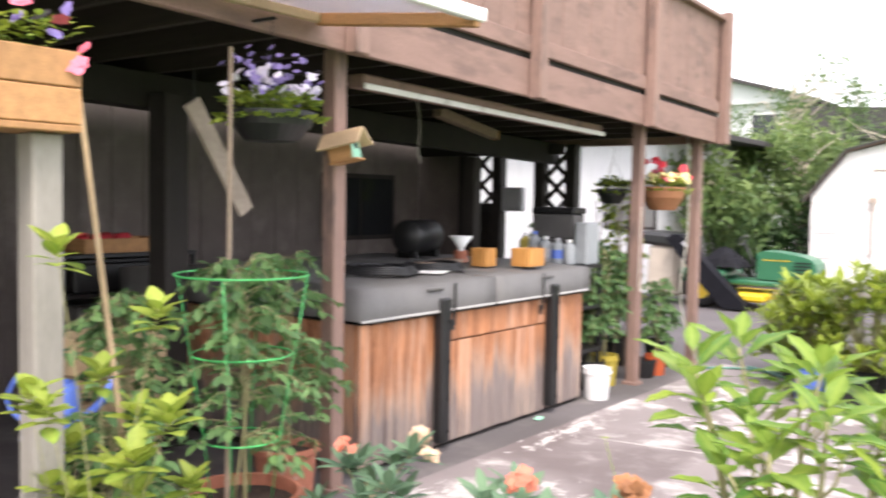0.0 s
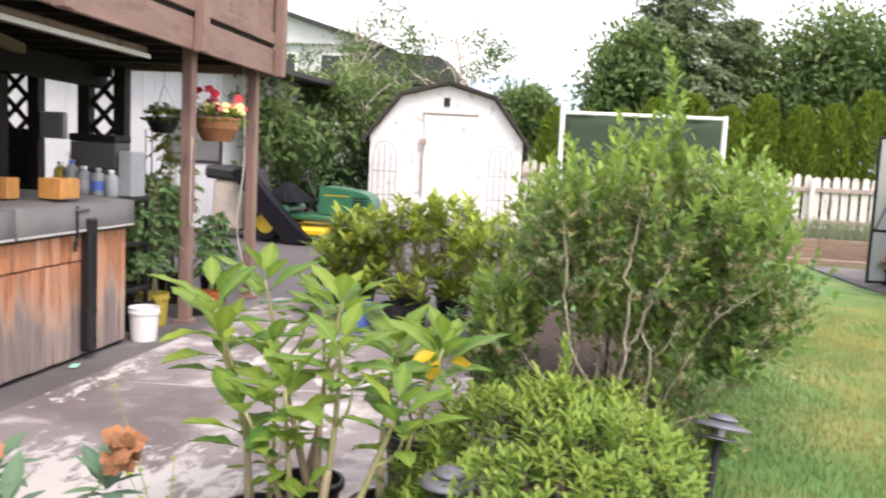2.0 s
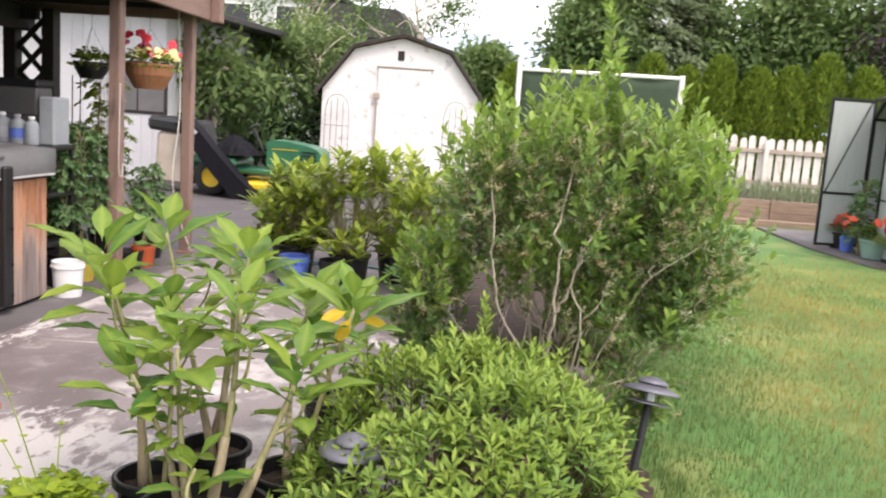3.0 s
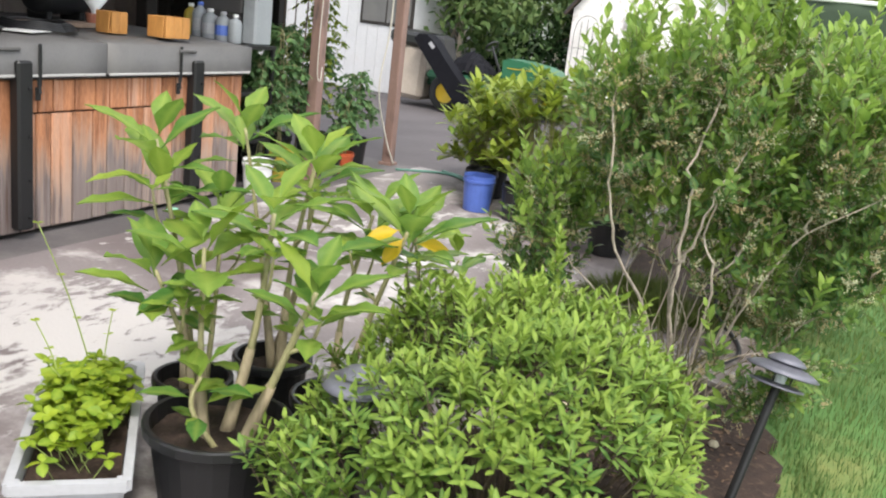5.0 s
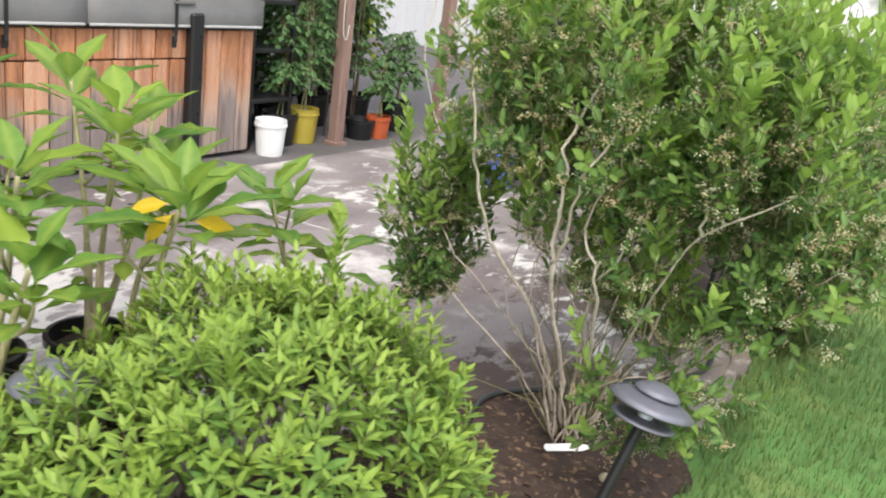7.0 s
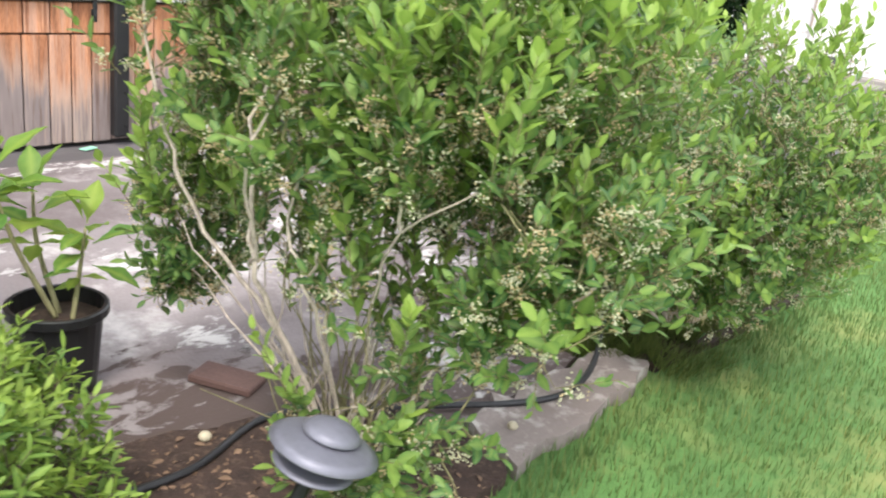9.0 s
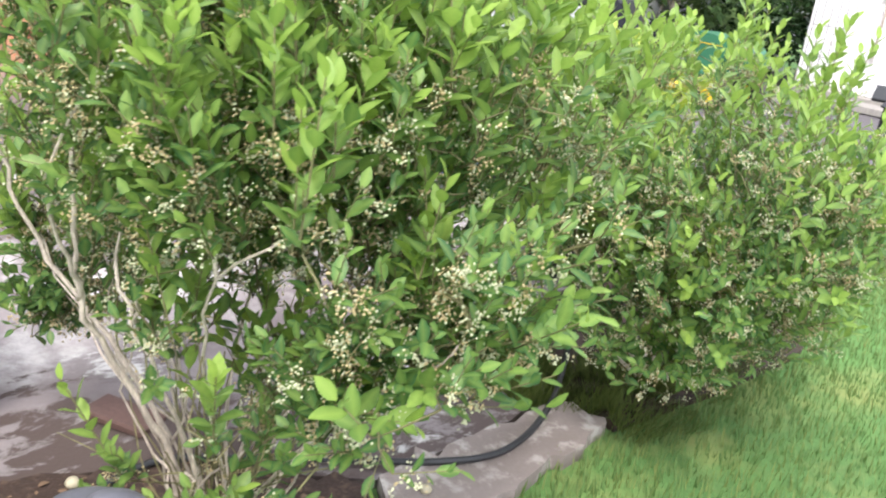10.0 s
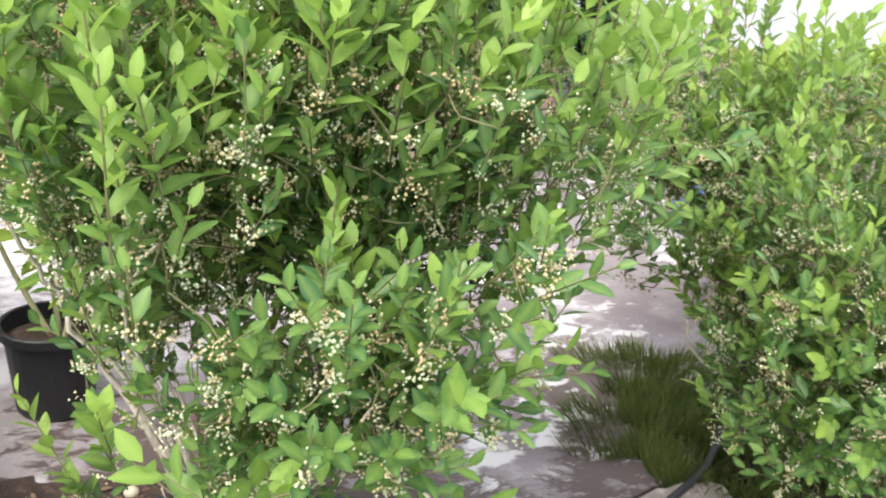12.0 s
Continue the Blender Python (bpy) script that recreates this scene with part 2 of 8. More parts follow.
M["teal_glaze"] = mat("celadon_glaze", (0.24, 0.38, 0.33), 0.25, vary=0.12, bump=0.02)
M["grey_bin"] = mat("grey_plastic_bin", (0.095, 0.09, 0.09), 0.5, vary=0.1, bump=0.02)
# Darker copy of the white plastic, with the deck's shade in its colour.
M["shaded_white_plastic"] = mat("shaded_white_plastic", (0.28, 0.30, 0.315), 0.45, vary=0.12, bump=0.03)
M["milky_sheet"] = mat("milky_plastic_sheet", (0.80, 0.79, 0.84), 0.5, vary=0.08, bump=0.1)
M["milky_sheet"].node_tree.nodes["Principled BSDF"].inputs["Transmission Weight"].default_value = 0.75
M["mint"] = mat("mint_paint", (0.30, 0.62, 0.45), 0.6, vary=0.1, bump=0.05)
M["clear_panel"] = mat("milky_polycarbonate", (0.62, 0.66, 0.68), 0.35, vary=0.08, fine=30, bump=0.05, stretch=(8, 8, 0.3))
# Distance haze is painted as the hills' pale blue base colour.
M["mountain"] = mat("haze_coloured_hill", (0.42, 0.50, 0.60), 1.0, vary=0.08, scale=0.01, fine=0.05, bump=0.0)

M["pale_concrete"] = mat("pale_skim_coat", (0.44, 0.415, 0.40), 0.85, vary=0.2, scale=6, fine=60, bump=0.5, dirt=(0.24, 0.215, 0.21), dirt_scale=5.0, dirt_amount=0.55)
M["petal_tan"] = mat("faded_tan_petals", (0.52, 0.37, 0.25), 0.7, vary=0.25, bump=0.0)
M["basket_brown"] = mat("brown_coco_basket", (0.30, 0.13, 0.06), 0.75, vary=0.25, fine=80, bump=0.4)
M["brick"] = mat("dull_red_brick", (0.11, 0.062, 0.052), 0.85, vary=0.25, fine=80, bump=0.4)
M["yellow_stone"] = mat("pale_pebble", (0.45, 0.40, 0.28), 0.7, vary=0.2)
M["poly"] = mat("milky_greenhouse_panel", (0.40, 0.43, 0.42), 0.3, vary=0.12, fine=20, bump=0.05, stretch=(10, 10, 0.3))

M["blueberry_leaf"] = leaf_mat("blueberry_leaf", (0.050, 0.144, 0.056), (0.285, 0.42, 0.076), gloss=0.42, through=0.44)
M["azalea_leaf"] = leaf_mat("azalea_leaf", (0.058, 0.168, 0.036), (0.265, 0.375, 0.062), gloss=0.55)
M["trumpet_leaf"] = leaf_mat("angels_trumpet_leaf", (0.080, 0.205, 0.042), (0.32, 0.43, 0.066), gloss=0.45, through=0.45, vary=0.3)
M["yellowed_leaf"] = leaf_mat("yellowed_leaf", (0.62, 0.42, 0.02), (0.72, 0.50, 0.03), through=0.4, vary=0.15)
M["chartreuse_leaf"] = leaf_mat("chartreuse_leaf", (0.15, 0.27, 0.04), (0.35, 0.42, 0.07), gloss=0.5)
M["tomato_leaf"] = leaf_mat("tomato_leaf", (0.05, 0.12, 0.05), (0.14, 0.26, 0.085), gloss=0.6)
M["rhodo_leaf"] = leaf_mat("shrub_leaf", (0.065, 0.155, 0.028), (0.32, 0.40, 0.05))
M["grey_leaf"] = leaf_mat("blue_green_leaf", (0.06, 0.13, 0.09), (0.16, 0.27, 0.15), gloss=0.6)
M["onion_leaf"] = leaf_mat("onion_leaf", (0.11, 0.16, 0.085), (0.26, 0.31, 0.16), gloss=0.6)
M["tree_leaf"] = leaf_mat("tree_leaf", (0.080, 0.140, 0.048), (0.19, 0.265, 0.085), gloss=0.55)
M["fruit_leaf"] = leaf_mat("fruit_tree_leaf", (0.058, 0.118, 0.036), (0.19, 0.26, 0.08), gloss=0.55)
M["conifer_leaf"] = leaf_mat("conifer_needles", (0.135, 0.19, 0.11), (0.25, 0.305, 0.16), gloss=0.8, through=0.35)
M["hedge_leaf"] = leaf_mat("hedge_sprays", (0.072, 0.130, 0.016), (0.20, 0.275, 0.022), gloss=0.7, through=0.2)
M["plum_leaf"] = leaf_mat("purple_leaf", (0.025, 0.014, 0.020), (0.06, 0.03, 0.035), gloss=0.5)
M["laurel_leaf"] = leaf_mat("laurel_leaf", (0.015, 0.04, 0.015), (0.05, 0.09, 0.03), gloss=0.2, through=0.1)
M["grass_blade"] = leaf_mat("grass_blade", (0.056, 0.170, 0.046), (0.40, 0.325, 0.10), gloss=0.6, through=0.25)
M["moss_blade"] = leaf_mat("mossy_grass_blade", (0.035, 0.07, 0.012), (0.15, 0.18, 0.04), gloss=0.7, through=0.25)
M["chip_leaf"] = leaf_mat("dead_leaf_and_chip", (0.035, 0.02, 0.012), (0.20, 0.13, 0.08), gloss=0.8, through=0.05)
M["parsley_leaf"] = leaf_mat("parsley_leaf", (0.09, 0.21, 0.02), (0.32, 0.42, 0.03), gloss=0.5)


def concrete(name, base, light, wet, patch=1.6, amount=0.42):
    """Old concrete: pale scoured patches, dark damp stains and fine grit."""
    m = mat(name, base, 0.85, vary=0.16, scale=1.3, fine=70, bump=0.6, dirt=light, dirt_scale=patch, dirt_amount=amount)
    nt = m.node_tree
    n, l = nt.nodes, nt.links
    b = n["Principled BSDF"]
    src = b.inputs["Base Color"].links[0].from_socket
    tc = n.new("ShaderNodeTexCoord")
    mp = n.new("ShaderNodeMapping")
    mp.inputs["Rotation"].default_value = (0, 0, 0.5)
    mp.inputs["Scale"].default_value = (1, 0.45, 1)
    l.new(tc.outputs["Object"], mp.inputs["Vector"])
    nz = n.new("ShaderNodeTexNoise")
    nz.inputs["Scale"].default_value = 1.1
    nz.inputs["Detail"].default_value = 9
    nz.inputs["Distortion"].default_value = 0.6
    l.new(mp.outputs["Vector"], nz.inputs["Vector"])
    rp = n.new("ShaderNodeValToRGB")
    rp.color_ramp.elements[0].position, rp.color_ramp.elements[1].position = 0.48, 0.60
    l.new(nz.outputs["Fac"], rp.inputs["Fac"])
    mx = n.new("ShaderNodeMix")
    mx.data_type = "RGBA"
    f = n.new("ShaderNodeMath")
    f.operation = "MULTIPLY"
    f.inputs[1].default_value = 0.75
    l.new(rp.outputs["Color"], f.inputs[0])
    l.new(f.outputs[0], mx.inputs["Factor"])
    l.new(src, mx.inputs["A"])
    mx.inputs["B"].default_value = (*wet, 1)
    l.new(mx.outputs["Result"], b.inputs["Base Color"])
    return m


def scour(m, patches, pale, full=0.0):
    """Pale flaked areas at given places of the slab, with torn edges: ellipses in the plan broken up by noise."""
    nt = m.node_tree
    n, l = nt.nodes, nt.links
    b = n["Principled BSDF"]
    src = b.inputs["Base Color"].links[0].from_socket
    tc = n.new("ShaderNodeTexCoord")
    total = None
    for cx, cy, rx, ry, turn in patches:
        mp = n.new("ShaderNodeMapping")
        mp.vector_type = "TEXTURE"
        mp.inputs["Location"].default_value = (cx, cy, 0)
        mp.inputs["Rotation"].default_value = (0, 0, turn)
        mp.inputs["Scale"].default_value = (rx, ry, 100)
        l.new(tc.outputs["Object"], mp.inputs["Vector"])
        ln = n.new("ShaderNodeVectorMath")
        ln.operation = "LENGTH"
        l.new(mp.outputs["Vector"], ln.inputs[0])
        if total is None:
            total = ln.outputs["Value"]
        else:
            mn = n.new("ShaderNodeMath")
            mn.operation = "MINIMUM"
            l.new(total, mn.inputs[0])
            l.new(ln.outputs["Value"], mn.inputs[1])
            total = mn.outputs[0]
    nz = n.new("ShaderNodeTexNoise")
    nz.inputs["Scale"].default_value = 11.0
    nz.inputs["Detail"].default_value = 12
    nz.inputs["Roughness"].default_value = 0.68
    nz.inputs["Distortion"].default_value = 0.4
    mp2 = n.new("ShaderNodeMapping")
    mp2.inputs["Rotation"].default_value = (0, 0, 0.4)
    mp2.inputs["Scale"].default_value = (1, 0.5, 1)
    l.new(tc.outputs["Object"], mp2.inputs["Vector"])
    l.new(mp2.outputs["Vector"], nz.inputs["Vector"])
    sm = n.new("ShaderNodeMath")
    sm.operation = "MULTIPLY_ADD"
    l.new(nz.outputs["Fac"], sm.inputs[0])
    sm.inputs[1].default_value = 5.0
    l.new(total, sm.inputs[2])
    mr = n.new("ShaderNodeMapRange")
    mr.inputs["From Min"].default_value, mr.inputs["From Max"].default_value = 2.85 + full, 2.50 + full
    l.new(sm.outputs[0], mr.inputs["Value"])
    mx = n.new("ShaderNodeMix")
    mx.data_type = "RGBA"
    l.new(mr.outputs["Result"], mx.inputs["Factor"])
    l.new(src, mx.inputs["A"])
    mx.inputs["B"].default_value = (*pale, 1)
    l.new(mx.outputs["Result"], b.inputs["Base Color"])
    bp = n.new("ShaderNodeBump")
    bp.inputs["Strength"].default_value = 0.5
    bp.inputs["Distance"].default_value = 0.004
    l.new(mr.outputs["Result"], bp.inputs["Height"])
    old = b.inputs["Normal"].links[0].from_socket
    l.new(old, bp.inputs["Normal"])
    l.new(bp.outputs["Normal"], b.inputs["Normal"])


M["concrete"] = concrete("old_patio_concrete", (0.225, 0.196, 0.194), (0.46, 0.43, 0.415), (0.12, 0.095, 0.094), 2.4, 0.44)
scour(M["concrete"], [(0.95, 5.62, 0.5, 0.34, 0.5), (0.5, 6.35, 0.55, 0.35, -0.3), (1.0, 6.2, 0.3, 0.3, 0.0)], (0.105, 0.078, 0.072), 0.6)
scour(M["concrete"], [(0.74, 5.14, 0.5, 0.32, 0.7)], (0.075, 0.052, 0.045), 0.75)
scour(M["concrete"], [(-1.1, 4.25, 0.8, 0.55, 0.2)], (0.46, 0.435, 0.42), 0.7)
scour(M["concrete"], [(-0.55, 6.35, 0.6, 0.35, 0.4), (0.70, 6.10, 0.55, 0.36, -0.5), (-1.5, 7.9, 0.4, 0.95, -0.15), (-1.95, 6.0, 0.2, 1.0, 0.05), (0.2, 5.3, 0.3, 0.2, 0.6), (-0.5, 5.4, 0.4, 0.14, 0.3), (0.1, 6.6, 0.35, 0.55, 0.1), (-1.2, 6.75, 0.6, 0.4, 0.3), (-0.6, 7.6, 0.9, 0.3, 0.2), (0.85, 5.9, 0.35, 0.4, 0.3)], (0.53, 0.505, 0.485))
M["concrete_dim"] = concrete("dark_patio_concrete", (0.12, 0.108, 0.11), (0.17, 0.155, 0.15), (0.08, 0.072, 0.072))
M["edging"] = concrete("rough_edging_concrete", (0.25, 0.21, 0.19), (0.47, 0.43, 0.39), (0.13, 0.10, 0.085), 12.0, 0.42)


def tub_wood():
    """Cedar boards: orange where sheltered under the lid, grey and worn lower down, with a ragged border on each board."""
    m = mat("weathered_cedar_cladding", (0.33, 0.105, 0.038), 0.7, tint=(0.43, 0.19, 0.09), vary=0.5, scale=4, fine=50, bump=0.3, stretch=(4, 4, 0.5))
    nt = m.node_tree
    n, l = nt.nodes, nt.links
    b = n["Principled BSDF"]
    src = b.inputs["Base Color"].links[0].from_socket
    info = n.new("ShaderNodeObjectInfo")
    geo = n.new("ShaderNodeNewGeometry")
    sep = n.new("ShaderNodeSeparateXYZ")
    l.new(geo.outputs["Position"], sep.inputs[0])
    mp = n.new("ShaderNodeMapping")
    mp.inputs["Scale"].default_value = (25, 25, 3.0)
    l.new(geo.outputs["Position"], mp.inputs["Vector"])
    nz = n.new("ShaderNodeTexNoise")
    nz.inputs["Scale"].default_value = 1.0
    nz.inputs["Detail"].default_value = 5
    l.new(mp.outputs["Vector"], nz.inputs["Vector"])
    a = n.new("ShaderNodeMath")
    a.operation = "MULTIPLY_ADD"
    l.new(nz.outputs["Fac"], a.inputs[0])
    a.inputs[1].default_value = 0.45
    l.new(sep.outputs["Z"], a.inputs[2])
    c = n.new("ShaderNodeMath")
    c.operation = "MULTIPLY_ADD"
    l.new(info.outputs["Random"], c.inputs[0])
    c.inputs[1].default_value = 0.22
    l.new(a.outputs[0], c.inputs[2])
    rp = n.new("ShaderNodeValToRGB")
    rp.color_ramp.elements[0].position, rp.color_ramp.elements[1].position = 0.62, 0.82
    rp.color_ramp.elements[0].color = (0, 0, 0, 1)
    l.new(c.outputs[0], rp.inputs["Fac"])
    grey = n.new("ShaderNodeMix")
    grey.data_type = "RGBA"
    l.new(nz.outputs["Fac"], grey.inputs["Factor"])
    grey.inputs["A"].default_value = (0.155, 0.122, 0.115, 1)
    grey.inputs["B"].default_value = (0.30, 0.245, 0.225, 1)
    mx = n.new("ShaderNodeMix")
    mx.data_type = "RGBA"
    l.new(rp.outputs["Color"], mx.inputs["Factor"])
    l.new(grey.outputs["Result"], mx.inputs["A"])
    l.new(src, mx.inputs["B"])
    # A bleached fringe where the stain has washed out.
    fringe = n.new("ShaderNodeValToRGB")
    fringe.color_ramp.elements[0].position, fringe.color_ramp.elements[1].position = 0.60, 0.92
    fringe.color_ramp.elements[0].color = fringe.color_ramp.elements[1].color = (0, 0, 0, 1)
    fringe.color_ramp.elements.new(0.71).color = (0.42, 0.42, 0.42, 1)
    l.new(c.outputs[0], fringe.inputs["Fac"])
    washed = n.new("ShaderNodeMix")
    washed.data_type = "RGBA"
    l.new(fringe.outputs["Color"], washed.inputs["Factor"])
    l.new(mx.outputs["Result"], washed.inputs["A"])
    washed.inputs["B"].default_value = (0.52, 0.36, 0.26, 1)
    # Bleached streaks along the grain, stronger on some boards than on others.
    mp2 = n.new("ShaderNodeMapping")
    mp2.inputs["Scale"].default_value = (22, 22, 1.3)
    l.new(geo.outputs["Position"], mp2.inputs["Vector"])
    st = n.new("ShaderNodeTexNoise")
    st.inputs["Scale"].default_value = 1.0
    st.inputs["Detail"].default_value = 7
    st.inputs["Roughness"].default_value = 0.65
    l.new(mp2.outputs["Vector"], st.inputs["Vector"])
    sa = n.new("ShaderNodeMath")
    sa.operation = "MULTIPLY_ADD"
    l.new(info.outputs["Random"], sa.inputs[0])
    sa.inputs[1].default_value = 0.26
    l.new(st.outputs["Fac"], sa.inputs[2])
    sr = n.new("ShaderNodeMapRange")
    sr.inputs["From Min"].default_value, sr.inputs["From Max"].default_value = 0.62, 0.80
    sr.inputs["To Max"].default_value = 0.45
    l.new(sa.outputs[0], sr.inputs["Value"])
    bl = n.new("ShaderNodeMix")
    bl.data_type = "RGBA"
    l.new(sr.outputs["Result"], bl.inputs["Factor"])
    l.new(washed.outputs["Result"], bl.inputs["A"])
    bl.inputs["B"].default_value = (0.56, 0.40, 0.31, 1)
    # Dark weathering cracks.
    cr = n.new("ShaderNodeMapRange")
    cr.inputs["From Min"].default_value, cr.inputs["From Max"].default_value = 0.45, 0.33
    cr.inputs["To Max"].default_value = 0.7
    l.new(st.outputs["Fac"], cr.inputs["Value"])
    dk = n.new("ShaderNodeMix")
    dk.data_type = "RGBA"
    l.new(cr.outputs["Result"], dk.inputs["Factor"])
    l.new(bl.outputs["Result"], dk.inputs["A"])
    dk.inputs["B"].default_value = (0.10, 0.05, 0.035, 1)
    l.new(dk.outputs["Result"], b.inputs["Base Color"])
    return m


M["tub_wood"] = tub_wood()


def lawn_mat():
    m = mat("lawn_turf", (0.085, 0.182, 0.045), 0.95, vary=0.4, scale=1.4, fine=130, bump=0.8, dirt=(0.22, 0.24, 0.075), dirt_scale=0.9, dirt_amount=0.42)
    return m


M["lawn"] = lawn_mat()


# ---- builders ----
def link_mesh(name, me, parent=None, label="", kind=""):
    ob = new(name, me)
    if parent is not None:
        ob.parent = parent
    return tagged(ob, label=label, kind=kind)


def thing(name, at, label, category, group="", kind="", rz=0.0):
    e = new(name)
    e.empty_display_size = 0.1
    e.matrix_basis = pose(*at, 0, 0, rz)
    return tagged(e, label, category, group, kind)


BOXES = {}


def box_geo(s, bev):
    """Vertices and faces of a box with chamfered edges, centred."""
    key = (tuple(round(v, 4) for v in s), round(bev, 4))
    if key not in BOXES:
        bm = bmesh.new()
        bmesh.ops.create_cube(bm, size=1.0)
        bmesh.ops.scale(bm, vec=s, verts=bm.verts)
        if bev > 0:
            bmesh.ops.bevel(bm, geom=bm.edges[:], offset=min(bev, min(s) * 0.45), segments=1, affect="EDGES")
        bm.verts.index_update()
        BOXES[key] = ([v.co.copy() for v in bm.verts], [[v.index for v in f.verts] for f in bm.faces])
        bm.free()
    return BOXES[key]


class Geo:
    """Collects the pieces of one part."""

    def __init__(self):
        self.v, self.f = [], []

    def add(self, verts, faces, m=None):
        o = len(self.v)
        self.v += [tuple(m @ Vector(p)) for p in verts] if m is not None else [tuple(p) for p in verts]
        self.f += [[i + o for i in f] for f in faces]
        return self

    def box(self, size, at, rot=(0, 0, 0), bev=0.004):
        v, f = box_geo(size, bev)
        return self.add(v, f, pose(*at, *rot))

    def span(self, lo, hi, bev=0.004):
        return self.box([b - a for a, b in zip(lo, hi)], [(a + b) / 2 for a, b in zip(lo, hi)], bev=bev)

    def lathe(self, prof, at=(0, 0, 0), seg=24, rot=(0, 0, 0)):
        """Turned shape from (radius, height) pairs; the ends are closed where the radius is nought."""
        m = pose(*at, *rot)
        v, f = [], []
        for r, z in prof:
            for k in range(seg):
                a = 2 * math.pi * k / seg
                v.append((r * math.cos(a), r * math.sin(a), z))
        for i in range(len(prof) - 1):
            for k in range(seg):
                k2 = (k + 1) % seg
                f.append([i * seg + k, i * seg + k2, (i + 1) * seg + k2, (i + 1) * seg + k])
        return self.add(v, f, m)

    def tube(self, pts, r0, r1=None, seg=6, cap=True):
        r1 = r0 if r1 is None else r1
        pts = [Vector(p) for p in pts]
        n = len(pts)
        v, f = [], []
        ref = Vector((0.31, 0.83, 0.46))
        for i, p in enumerate(pts):
            d = (pts[min(i + 1, n - 1)] - pts[max(i - 1, 0)]).normalized()
            a = d.cross(ref).normalized()
            b = d.cross(a)
            r = r0 + (r1 - r0) * i / max(1, n - 1)
            for k in range(seg):
                t = 2 * math.pi * k / seg
                v.append(p + (a * math.cos(t) + b * math.sin(t)) * r)
        for i in range(n - 1):
            for k in range(seg):
                k2 = (k + 1) % seg
                f.append([i * seg + k, i * seg + k2, (i + 1) * seg + k2, (i + 1) * seg + k])
        if cap:
            f.append(list(range(seg))[::-1])
            f.append([(n - 1) * seg + k for k in range(seg)])
        return self.add(v, f)

    def extrude(self, outline, depth, m):
        """A flat outline in x and z, thickened along y."""
        n = len(outline)
        v = [(x, 0, z) for x, z in outline] + [(x, depth, z) for x, z in outline]
        f = [list(range(n)), list(range(n, 2 * n))[::-1]] + [[i, i + n, (i + 1) % n + n, (i + 1) % n] for i in range(n)]
        return self.add(v, f, m)

    def mesh(self, name, material, smooth=False):
        me = bpy.data.meshes.new(name)
        me.from_pydata(self.v, [], self.f)
        bm = bmesh.new()
        bm.from_mesh(me)
        bmesh.ops.recalc_face_normals(bm, faces=bm.faces)
        bm.to_mesh(me)
        bm.free()
        if smooth:
            me.polygons.foreach_set("use_smooth", [True] * len(me.polygons))
        me.materials.append(material)
        return me

    def part(self, name, material, parent=None, label="", smooth=False, kind=""):
        return link_mesh(name, self.mesh(name, material, smooth), parent, label, kind)


def catmull(pts, steps=5):
    pts = [Vector(p) for p in pts]
    out = []
    for i in range(len(pts) - 1):
        p0, p1, p2, p3 = pts[max(i - 1, 0)], pts[i], pts[i + 1], pts[min(i + 2, len(pts) - 1)]
        for s in range(steps):
            t = s / steps
            out.append(0.5 * ((2 * p1) + (p2 - p0) * t + (2 * p0 - 5 * p1 + 4 * p2 - p3) * t * t + (3 * p1 - p0 - 3 * p2 + p3) * t ** 3))
    return out + [pts[-1]]


# ---- foliage ----
def leaf_shape(width=0.45, fold=0.18, droop=0.15, cut=1.0):
    """A leaf of length 1 along y: points, triangles and how near each point is to the midrib."""
    st = [(0.0, 0.0), (0.28, 0.42), (0.58, 0.5), (0.84, 0.27)]
    v, rib = [(0, 0, 0)], [1.0]
    for y, w in st[1:]:
        h = -droop * y * y
        x = w * width * cut
        v += [(-x, y, h + fold * x), (0, y, h), (x, y, h + fold * x)]
        rib += [0.0, 1.0, 0.0]
    v.append((0, 1.0, -droop))
    rib.append(0.6)
    t = [(0, 2, 1), (0, 3, 2)]
    for a in (1, 4):
        t += [(a, a + 1, a + 4), (a, a + 4, a + 3), (a + 1, a + 2, a + 5), (a + 1, a + 5, a + 4)]
    t += [(7, 8, 10), (8, 9, 10)]
    return np.array(v, float), np.array(t, int), np.array(rib, float)


def spray_shape(width=0.35):
    v = np.array([(0, 0, 0), (-width / 2, 0.45, 0.03), (width / 2, 0.45, 0.03), (0, 1, -0.08)], float)
    return v, np.array([(0, 2, 1), (1, 2, 3)]), np.array([0.5, 0, 0, 0.3])


def blade_shape():
    v = np.array([(-0.035, 0, 0), (0.035, 0, 0), (0.0, 1, -0.12)], float)
    return v, np.array([(0, 1, 2)]), np.array([0.2, 0.2, 0.5])


def frames_for(dirs, ups):
    """Turning matrices with y along dirs and z near ups."""
    y = dirs / np.linalg.norm(dirs, axis=1, keepdims=True)
    x = np.cross(y, ups)
    nx = np.linalg.norm(x, axis=1, keepdims=True)
    x = np.where(nx > 1e-5, x / np.maximum(nx, 1e-5), np.array([[1.0, 0, 0]]))
    z = np.cross(x, y)
    return np.stack([x, y, z], axis=2)


